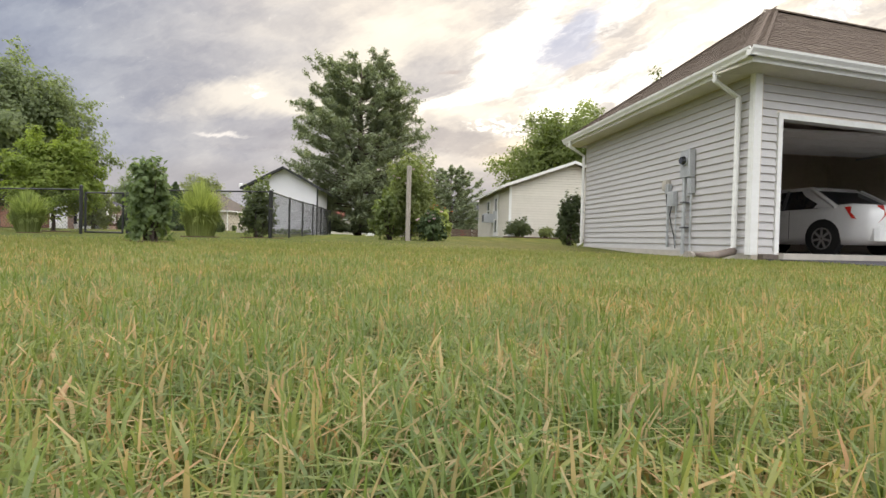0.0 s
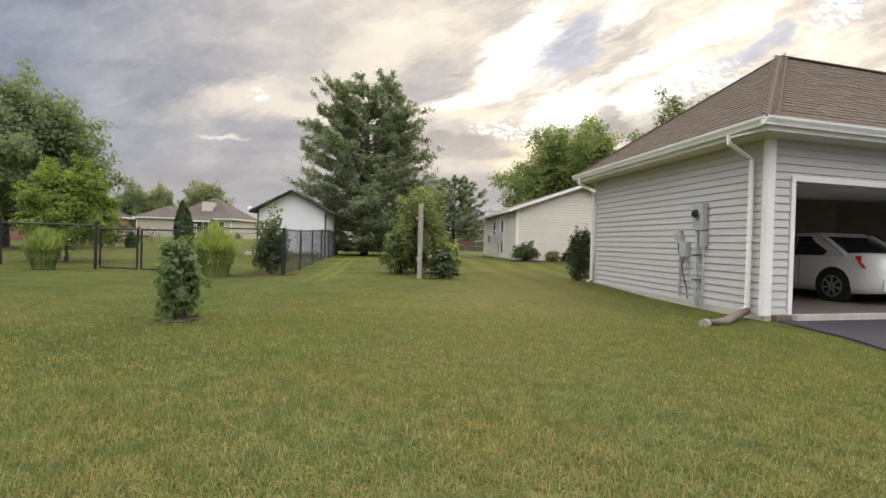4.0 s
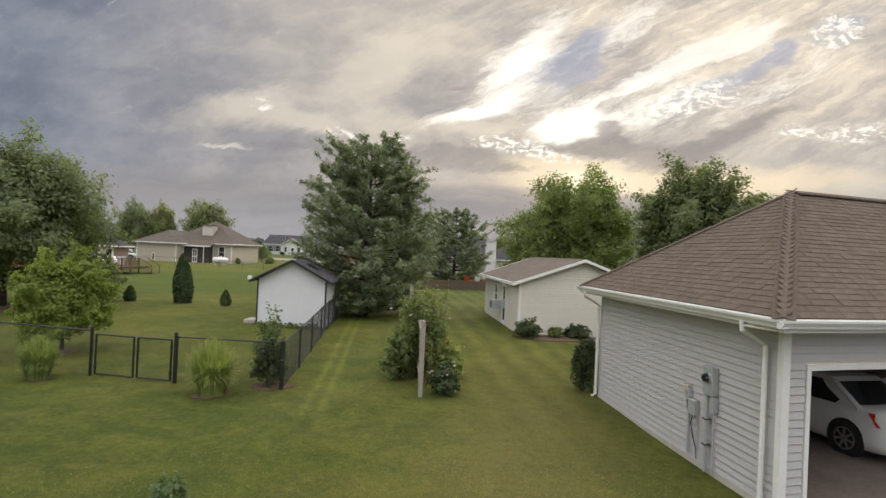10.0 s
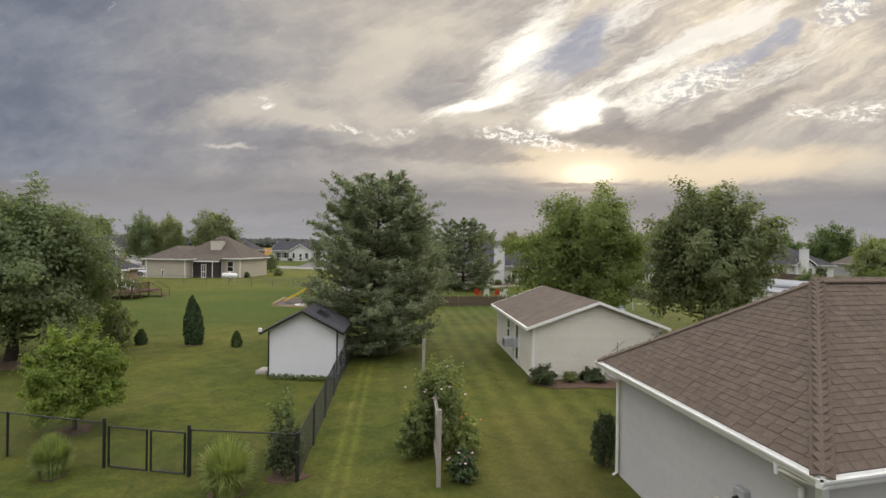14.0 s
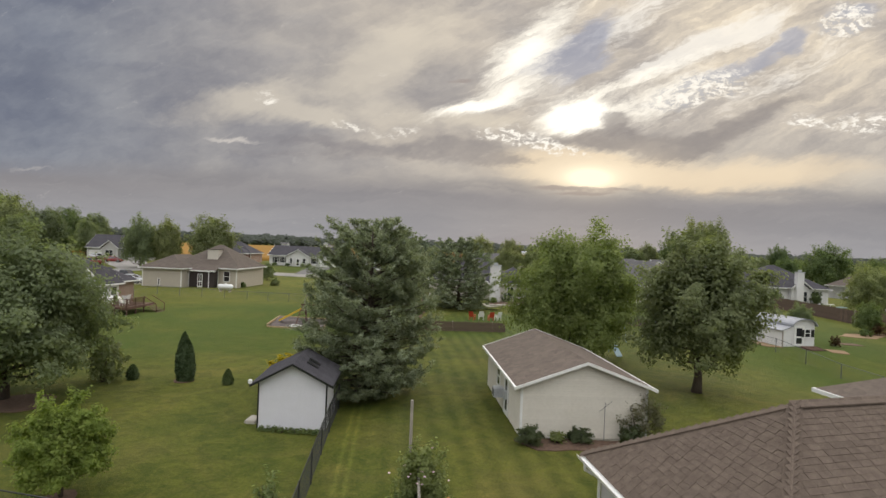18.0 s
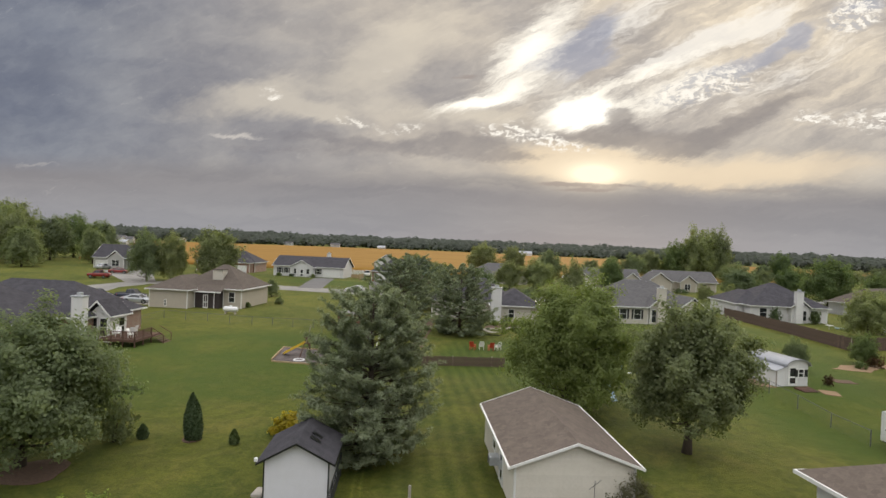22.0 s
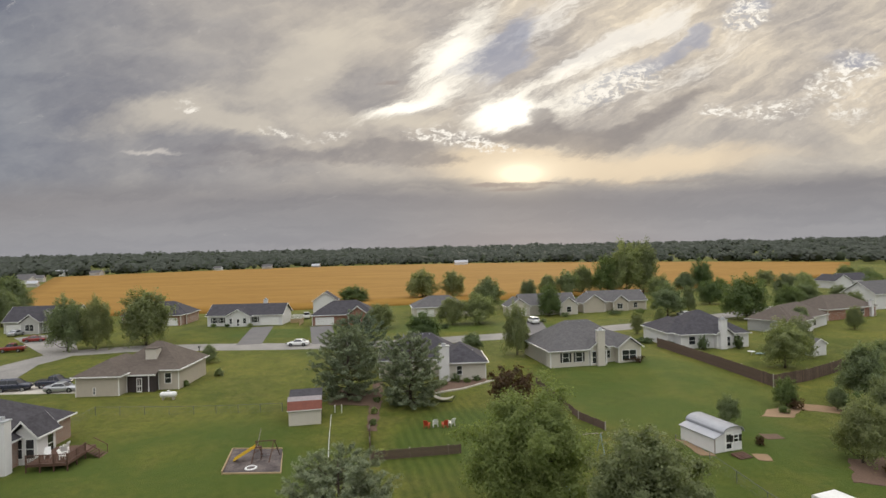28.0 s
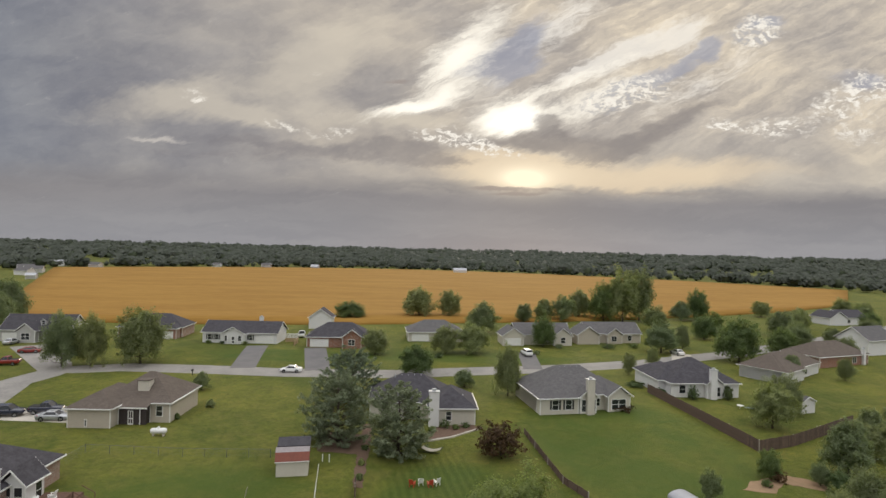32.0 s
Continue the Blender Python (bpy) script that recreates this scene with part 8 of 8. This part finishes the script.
for yy in (2.55, 4.2):
    part("stair_rail", Shape().tube([(3.9, yy, 1.72), (5.35, yy, 0.9)], 0.04, 6).tube([(5.3, yy, -0.1), (5.3, yy, 0.92)], 0.045, 6), "brown_wood", t)


def patio_chair(x, y, rz, mat, label, z=None, group=""):
    c = thing("garden_chair", label, "chair", x, y, gzf(x, y) if z is None else z, rz, group)
    part("seat", Shape().box(-0.28, 0.28, -0.28, 0.28, 0.36, 0.40), mat, c)
    part("backrest", Shape().solid([(-0.28, 0.24, 0.4), (0.28, 0.24, 0.4), (0.28, 0.28, 0.4), (-0.28, 0.28, 0.4), (-0.26, 0.46, 1.0), (0.26, 0.46, 1.0), (0.26, 0.5, 1.0), (-0.26, 0.5, 1.0)], [(3, 2, 1, 0), (4, 5, 6, 7), (0, 1, 5, 4), (1, 2, 6, 5), (2, 3, 7, 6), (3, 0, 4, 7)]), mat, c)
    for sx in (-0.26, 0.26):
        for sy in (-0.25, 0.25):
            part("leg", Shape().box(sx - 0.03, sx + 0.03, sy - 0.03, sy + 0.03, 0, 0.36), mat, c)
        part("armrest", Shape().box(sx - 0.06, sx + 0.06, -0.3, 0.3, 0.58, 0.62).box(sx - 0.03, sx + 0.03, -0.28, -0.22, 0.4, 0.58), mat, c)
    return c


zd = gzf(-39, 58) + 0.84
for k, (u, v, r) in enumerate(((1.1, 1.0, 30), (2.3, 1.9, 200), (2.9, 0.5, 100), (1.7, 2.8, 270))):
    a = radians(4)
    patio_chair(-41.0 + u * math.cos(a) - v * math.sin(a), 58.5 + u * math.sin(a) + v * math.cos(a), r, "white_trim", "white patio chair on a wooden deck", zd, "deck chairs")
for k, (x, y, r) in enumerate(((-1.7, 67.5, 160), (-0.7, 67.9, 185), (0.4, 67.5, 200), (1.2, 68.0, 215))):
    patio_chair(x, y, r, "red_paint" if k % 2 == 0 else "white_trim", "red wooden lawn chair on striped grass" if k % 2 == 0 else "white wooden lawn chair on striped grass", None, "lawn chairs")
t = thing("hammock", "pale hammock slung on a low stand", "hammock", 0.5, 78.2, gzf(0.5, 78.2), -15)
part("cloth", Shape().loft([[(x, -0.5, 0.75 - 0.35 * (1 - (x / 1.3) ** 2)), (x, 0.5, 0.75 - 0.35 * (1 - (x / 1.3) ** 2)), (x, 0.5, 0.71 - 0.35 * (1 - (x / 1.3) ** 2)), (x, -0.5, 0.71 - 0.35 * (1 - (x / 1.3) ** 2))] for x in (-1.3, -0.9, -0.4, 0, 0.4, 0.9, 1.3)]), "pale_concrete", t)
part("stand", Shape().tube([(-1.6, 0, 0.95), (-1.1, 0, 0.05), (1.1, 0, 0.05), (1.6, 0, 0.95)], 0.04, 6), "dark_grey", t)

# cars on the pad and along the street
paint_car("dark blue sport utility car on a concrete pad", -66.0, 90.3, -80, "car_blue", "suv")
paint_car("dark blue pickup truck on a concrete pad", -61.0, 92.0, -80, "car_blue", "pickup", cat="truck")
paint_car("silver sedan on a concrete pad", -57.6, 88.6, -84, "car_silver", "sedan")
paint_car("white sedan on the street", -30.2, 123.6, 90, "car_white", "sedan")
paint_car("red car on a driveway", -95.4, 136.4, -70, "car_red", "sedan")
paint_car("dark pickup truck on a driveway", -91.6, 124.2, 100, "car_red", "pickup", cat="truck")
paint_car("white car parked on a driveway", 25.0, 146.5, 10, "car_white", "suv")
paint_car("white truck parked behind a brick house", -38.2, 167.5, 10, "car_white", "pickup", cat="truck")
paint_car("silver car parked beside a grey house", -107, 146, 5, "car_silver", "sedan")
paint_car("white car parked across the street", 66.5, 151.0, 12, "car_white", "sedan")


# ---------- wooden fences ----------
def board_fence(label, pts, h, group="", board=0.24, posts=True, pick=0):
    """Upright boards, each its own solid; the nearest are parts, the rest joined."""
    t = thing("wooden_fence", label, "fence")
    rnd = random.Random(4)
    joined = Shape()
    n = 0
    for (x0, y0), (x1, y1) in zip(pts, pts[1:]):
        L = math.hypot(x1 - x0, y1 - y0)
        a = math.degrees(math.atan2(y1 - y0, x1 - x0))
        k = int(L / board)
        for j in range(k):
            x, y = x0 + (x1 - x0) * j / k, y0 + (y1 - y0) * j / k
            z = gzf(x, y)
            m = pose(x, y, z, 0, 0, a)
            hh = h + rnd.uniform(-0.04, 0.04)
            if n < pick:
                part("board", Shape().box(0, board - 0.015, -0.012, 0.012, 0.02, hh), "fence_wood", t, loc=m)
            else:
                joined.box(0, board - 0.015, -0.012, 0.012, 0.02, hh, m)
            n += 1
            if posts and j % 10 == 0:
                part("post", Shape().box(-0.05, 0.05, 0.013, 0.11, -0.1, h + 0.08), "grey_wood" if j % 30 == 0 else "fence_wood", t, loc=m)
        for zz in (0.3, h - 0.3):
            s = Shape()
            kk = max(1, int(L / 6))
            for j in range(kk):
                xa, ya, xb, yb = x0 + (x1 - x0) * j / kk, y0 + (y1 - y0) * j / kk, x0 + (x1 - x0) * (j + 1) / kk, y0 + (y1 - y0) * (j + 1) / kk
                s.tube([(xa, ya, gzf(xa, ya) + zz), (xb, yb, gzf(xb, yb) + zz)], 0.04, 4)
            part("rail", s, "fence_wood", t)
    if joined.v:
        part("board_run", joined.mesh("board_run", False, False), "fence_wood", t)["kind"] = "stuff"
    return t


board_fence("brown board privacy fence between two lawns", [(43.4, 112), (45.3, 94), (47.0, 80)], 1.75, pick=120)
board_fence("brown board privacy fence across a yard", [(47.0, 80), (53.5, 82.5), (60.5, 86.8), (70.5, 93.2)], 1.75)
board_fence("low dark picket fence round a striped lawn", [(-7.2, 58.2), (1.9, 59.2)], 0.95, board=0.13, pick=80)
board_fence("low brown board fence along a garden", [(18.2, 64.0), (16.4, 68.5), (14.6, 86.5)], 0.9, board=0.2, pick=60)
board_fence("low dark picket fence beside a mulch bed", [(-7.2, 58.2), (-8.4, 68)], 0.95, board=0.13)
t = thing("lawn_edging", "long white pipe edging between two lawns", "edging")
pts = [(-13.9, 73.5), (-12.6, 65), (-11.0, 55.5)]
part("pipe", Shape().tube([(x, y, gzf(x, y) + 0.03) for x, y in pts], 0.035, 6), "tank_white", t)
for k, (x, y, h) in enumerate(((-13.6, 74.4, 0.9), (-12.7, 74.2, 1.0), (-9.1, 55.0, 0.9))):
    t = thing("white_post", "short white plastic post in a lawn", "post", x, y, gzf(x, y), group="white posts")
    part("shaft", Shape().tube([(0, 0, -0.1), (0, 0, h)], 0.06, 8), "tank_white", t)
    part("cap", Shape().tube([(0, 0, h), (0, 0, h + 0.05)], [0.075, 0.03], 8), "tank_white", t)
t = thing("white_box", "small white box standing on the lawn", "box", -10.0, 55.4, gzf(-10, 55.4), 15)
part("case", Shape().chamfer(-0.3, 0.3, -0.25, 0.25, 0, 0.7, 0.05), "tank_white", t)
part("lid", Shape().chamfer(-0.33, 0.33, -0.28, 0.28, 0.7, 0.78, 0.03), "rv_white", t)

# beds in the striped garden
patch("mulch_bed", [(-8.6, 67), (-7.5, 66.8), (-8.0, 78), (-8.9, 90), (-10.2, 90), (-9.6, 78)], 0.03, "mulch", "long red-brown mulch bed", "mulch", 0.1, 0.15, 11)
patch("mulch_bed", [(-15, 78), (-9, 77), (-9, 85), (-16, 86)], 0.03, "mulch", "bare ground under pines", "mulch", 0.1, 0.25, 12)
patch("rock_bed", [(-0.6, 82.5), (3.5, 84.2), (8.0, 88.6), (7.0, 90.4), (1.5, 89.0), (-0.8, 85)], 0.05, "mulch", "dark planted bed behind a white house", "mulch", 0.1, 0.15, 13)
for k, (x, y, h, w, leaf) in enumerate(((-8.2, 69, 0.7, 1.0, "leaf_shrub"), (-8.4, 73.5, 0.8, 0.9, "leaf_pale"), (-8.7, 79, 0.7, 1.0, "leaf_shrub"), (-6.3, 59.4, 0.8, 1.6, "leaf_pale"), (2.6, 88.6, 1.5, 1.8, "leaf_arbor"), (0.6, 86.8, 0.8, 1.2, "leaf_shrub"), (5.8, 89.0, 0.9, 1.4, "leaf_arbor"), (4.3, 88.2, 0.7, 1.2, "leaf_shrub"))):
    shrub("garden bush in a planted bed", x, y, h, w, leaf, 80 + k, 450, 0.14, group="garden bed bushes")
t = thing("stone_border", "pale stones edging a planted bed", "border")
rnd_s = random.Random(8)
for k in range(26):
    w = k / 25
    x, y = (-0.6 + 4.2 * w * 2, 82.4 + 2 * w * 2) if w < 0.5 else (3.6 + 4.6 * (w - 0.5) * 2, 84.4 + 4.2 * (w - 0.5) * 2)
    r = rnd_s.uniform(0.16, 0.26)
    part("stone", Shape().chamfer(x - r, x + r, y - r, y + r, gzf(x, y) - 0.02, gzf(x, y) + 0.2, 0.06), "pale_concrete", t)
shrub("wide dark plum-coloured tree-form shrub", 10, 77.5, 4.6, 6.6, "leaf_red", 91, 2600, 0.26, "shrub_tree", limbs=26, stems=8)
shrub("dark hedge along a house corner", 42.6, 116.5, 1.2, 4.0, "leaf_arbor", 92, 900, 0.2)
shrub("dark shrub at a house corner", 45.2, 110.0, 1.4, 2.2, "leaf_arbor", 93, 700, 0.18)
shrub("conical dark evergreen by a white house", 50.2, 107.0, 2.8, 2.2, "leaf_arbor", 94, 900, 0.18)
shrub("dark evergreen by a chimney", 57.0, 107.2, 2.4, 1.8, "leaf_arbor", 95, 900, 0.18)
shrub("low hedge by a patio", 34.2, 99.6, 1.1, 4.2, "leaf_red", 96, 900, 0.2)
for k, (x, y, h, w) in enumerate(((-60, 153.3, 0.9, 1.4), (-56, 152.6, 0.8, 1.4), (-50, 152.6, 0.9, 1.4), (-14, 148, 2.2, 3.0), (2, 140, 1.2, 2), (36, 158, 1.2, 2.5), (58, 160, 1.4, 3), (50, 158, 1.6, 4.5), (28, 148.5, 1.2, 2.0), (86, 141, 1.8, 3.5), (90, 148, 1.6, 3), (100, 133, 1.8, 4), (74, 84, 1.6, 4), (80, 89, 1.8, 4), (-37, 97, 1.3, 1.6), (-39.6, 90.2, 0.8, 0.9))):
    shrub("rounded green foundation shrub", x, y, h, w, ("leaf_shrub", "leaf_arbor", "leaf_dark")[k % 3], 100 + k, 420, 0.22, group="foundation shrubs")
t = thing("mailbox", "black mailbox on a post by the street", "mailbox", -49.4, 118.8, gzf(-49.4, 118.8))
part("post", Shape().box(-0.06, 0.06, -0.06, 0.06, -0.1, 1.1), "black_metal", t)
part("box", Shape().prism([(-0.16, 1.0), (0.16, 1.0), (0.16, 1.22), (0.08, 1.34), (-0.08, 1.34), (-0.16, 1.22)], -0.3, 0.3), "black_metal", t)
# the side garden shed and pool by the white house
house("small white garden shed with a grey roof", 65.8, 99.0, 20, [(0, 3.2, 0, 3.0, 2.1, "gable_y", 0.5)], "white_siding", "roof_grey", name="garden_shed", over=0.2)
t = thing("patio_set", "pale plastic patio table and loungers", "patio set", 56.0, 101.2, gzf(56, 101.2))
part("table", Shape().tube([(0, 0, 0.66), (0, 0, 0.7)], 0.6, 14).tube([(0, 0, 0), (0, 0, 0.66)], 0.05, 8), "tank_white", t)
part("lounger", Shape().chamfer(0.9, 2.6, -0.3, 0.3, 0.2, 0.35, 0.04), "blue_plastic", t)
# back-yard swing set and slide
t = thing("swing_set", "teal metal swing set on a lawn", "play set", 12.7, 57.0, gzf(12.7, 57), 8)
for sx in (0, 3.0):
    for sy in (-0.9, 0.9):
        part("leg", Shape().tube([(sx, sy, 0), (sx, 0, 2.1)], 0.04, 6), "blue_plastic", t)
part("beam", Shape().tube([(-0.9, 0, 2.12), (3.2, 0, 2.12)], 0.05, 6), "grey_wood", t)
for sx in (0.9, 1.8):
    sw = part("swing_seat", Shape().box(sx - 0.2, sx + 0.2, -0.08, 0.08, 0.5, 0.53), "blue_plastic", t)
    for o in (-0.18, 0.18):
        part("chain", Shape().tube([(sx + o, 0, 0.53), (sx + o, 0, 2.1)], 0.01, 5), "dark_grey", sw)
t = thing("slide", "pale blue plastic garden slide", "slide", 10.2, 49.3, gzf(10.2, 49.3), 20)
part("chute", Shape().solid([(-0.25, 0.6, 1.5), (0.25, 0.6, 1.5), (0.25, -1.0, 0.15), (-0.25, -1.0, 0.15), (-0.25, 0.6, 1.43), (0.25, 0.6, 1.43), (0.25, -1.0, 0.08), (-0.25, -1.0, 0.08)], [(0, 1, 2, 3), (7, 6, 5, 4), (0, 3, 7, 4), (1, 0, 4, 5), (2, 1, 5, 6), (3, 2, 6, 7)]), "blue_plastic", t)
for sx in (-0.25, 0.25):
    part("ladder_rail", Shape().tube([(sx, 0.6, 1.6), (sx, 1.0, 0)], 0.03, 6), "blue_plastic", t)
for k in range(4):
    part("rung", Shape().tube([(-0.25, 0.68 + 0.08 * k, 1.2 - 0.3 * k), (0.25, 0.68 + 0.08 * k, 1.2 - 0.3 * k)], 0.02, 6), "blue_plastic", t)


# ---------- far country ----------
def forest():
    """Woods beyond the field, as joined crowns out to the horizon."""
    rng = np.random.default_rng(17)
    s = Shape()
    ring_n, lv = 6, ((-0.8, 0.5), (0.0, 0.85), (0.62, 0.55))
    cards = []

    def clump(x, y, r, h):
        ph = rng.uniform(0, 6.28)
        z = gzf(x, y) if y < 400 else 0.7
        s.loft([[(x + r * w * math.cos(ph + 2 * math.pi * k / ring_n) * rng.uniform(0.7, 1.0), y + r * w * math.sin(ph + 2 * math.pi * k / ring_n) * rng.uniform(0.7, 1.0), z + h * (0.5 + 0.5 * zz) * rng.uniform(0.85, 0.95)) for k in range(ring_n)] for zz, w in lv])
        n = 26 if y < 1300 else 22
        d = rng.normal(0, 1, (n, 3))
        d[:, 2] = np.abs(d[:, 2]) * 1.2 - 0.5
        d /= np.linalg.norm(d, axis=1, keepdims=True)
        at = np.array([x, y, z + h * 0.52]) + d * np.array([r, r, h * 0.48]) * rng.uniform(0.72, 1.12, (n, 1))
        # cards face much alike to flatten their shading, standing in for haze
        cards.append(leaf_cards(rng, at, d * 0.30 + np.array([0, -0.35, 0.6]), r * 0.58, 1.15, 0.16))

    def edge(x):
        u = min(1.0, max(0.0, (x + 375) / 737))
        return 560 + 687 * u - 766 * u * u
    for _ in range(1500):   # the rim of the field and the woods behind it
        x = rng.uniform(-760, 820)
        y = max(430.0, edge(x) + 14 + 260 * rng.uniform(0, 1) ** 1.4)
        if x < -375 or x > 362:
            y = abs(x) * rng.uniform(1.05, 1.6)
        k = rng.uniform(0, 1) ** 1.6
        clump(x, y, 3.0 + 5.5 * k, 5.0 + 8.0 * k + rng.uniform(-1, 1))
    for y0, y1, n, h0, h1 in ((880, 1300, 700, 8, 17), (1300, 2200, 700, 10, 21), (2200, 4300, 800, 15, 34)):
        for _ in range(n):
            y = rng.uniform(y0, y1)
            x = rng.uniform(-1.05, 1.15) * (y + 120)
            clump(x, y, rng.uniform(0.5, 1.3) * (6 + y * 0.007), rng.uniform(h0, h1))
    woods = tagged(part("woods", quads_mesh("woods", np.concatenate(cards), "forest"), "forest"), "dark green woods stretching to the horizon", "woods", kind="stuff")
    # solid cores added inside the crowns to stop see-through gaps, not branchwork
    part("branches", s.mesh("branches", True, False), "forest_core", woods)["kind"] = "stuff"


forest()
for k, (x, y, w, d, h, rz) in enumerate(((25, 655, 15, 8, 3.5, 4), (-205, 672, 11, 8, 3.5, 10), (-262, 668, 9, 7, 3, -5), (-150, 690, 9, 7, 2.6, -6), (212, 640, 9, 7, 2.6, 4), (-350, 575, 10, 8, 3.5, 0), (-402, 600, 10, 8, 4, 12), (-338, 468, 13, 8, 3.2, 20), (-322, 436, 11, 8, 3.4, -8), (-283, 394, 6, 5, 2.6, 15), (-352, 480, 12, 9, 3.6, 35))):
    house("small pale farmhouse at the edge of distant woods" if k else "long white barn beyond a wheat field", x, y, rz, [(0, w, 0, d, h, "gable_x", 0.6)], "white_siding" if k % 2 == 0 else "grey_siding", "roof_grey" if k % 3 else "metal_roof", name="farmhouse" if k else "barn")


# ---------- grass blades on the near lawn ----------
def lawn_blades():
    rng = np.random.default_rng(23)
    cx0, cy0 = 0.95, 3.5
    near, out = [], []
    for r0, r1, per, h0, h1, w in ((0.08, 0.9, 40000, 0.020, 0.064, 0.00125), (0.9, 2.2, 24000, 0.022, 0.062, 0.0014), (2.2, 4.5, 8000, 0.024, 0.060, 0.0020), (4.5, 8.0, 2600, 0.026, 0.055, 0.0028), (8.0, 11.5, 900, 0.024, 0.048, 0.0036)):
        area = math.radians(104) / 2 * (r1 * r1 - r0 * r0)
        n = int(area * per)
        a = rng.uniform(math.radians(38), math.radians(142), n) + math.radians(4)
        r = np.sqrt(rng.uniform(r0 * r0, r1 * r1, n))
        x, y = cx0 + r * np.cos(a), cy0 + r * np.sin(a)
        keep = ~((x > 4.0) & (y > 11.0)) & (x < 5.0) & (rng.uniform(0, 1, n) > np.clip((r - 3.0) / 8.5, 0, 1)) & (rng.uniform(0, 1, n) < np.clip((math.radians(52) - np.abs(a - math.radians(94))) / math.radians(9), 0, 1))
        x, y = x[keep], y[keep]
        n = len(x)
        z = gz(x, y) - 0.004
        b = rng.uniform(0, 6.283, n)
        lean = rng.uniform(0.05, 1.35, n)
        h = rng.uniform(h0, h1, n)
        d = np.stack([np.cos(b), np.sin(b), 0 * b], 1)
        c = b + rng.normal(1.57, 0.5, n)
        sd = np.stack([np.cos(c), np.sin(c), 0 * b], 1) * (w * rng.uniform(0.35, 1.5, n))[:, None]
        root = np.stack([x, y, z], 1)
        up = np.array([0, 0, 1.0])
        mid = root + d * (lean * h * 0.35)[:, None] + up * (h * (0.62 - 0.1 * lean))[:, None]
        tip = root + d * (lean * h * 1.05)[:, None] + up * (h * (1.0 - 0.45 * lean))[:, None]
        v = np.stack([root - sd, root + sd, mid + sd * 0.9, mid - sd * 0.9, tip + sd * 0.4, tip - sd * 0.4], 1)
        young = rng.uniform(0, 1, n) < np.clip((np.hypot(x - cx0, y - cy0) - 0.9) / 5.5, 0, 1)
        near.append(v[~young].reshape(-1, 3)), out.append(v[young].reshape(-1, 3))
    for rows, mat, label in ((near, "blade", "short green grass blades mixed with straw-coloured dead ones"), (out, "blade_short", "mown green grass blades of the lawn")):
        v = np.concatenate(rows)
        n = len(v) // 6
        me = bpy.data.meshes.new("grass_blades")
        me.vertices.add(len(v))
        me.vertices.foreach_set("co", np.ascontiguousarray(v, dtype=np.float32).ravel())
        me.loops.add(8 * n)
        me.loops.foreach_set("vertex_index", (np.arange(n, dtype=np.int32)[:, None] * 6 + np.array([0, 1, 2, 3, 3, 2, 4, 5], dtype=np.int32)).ravel())
        me.polygons.add(2 * n)
        me.polygons.foreach_set("loop_start", np.arange(0, 8 * n, 4, dtype=np.int32))
        me.update(calc_edges=True)
        me.materials.append(MAT[mat])
        tagged(new("grass_blades", me), label, "grass", kind="stuff")


lawn_blades()
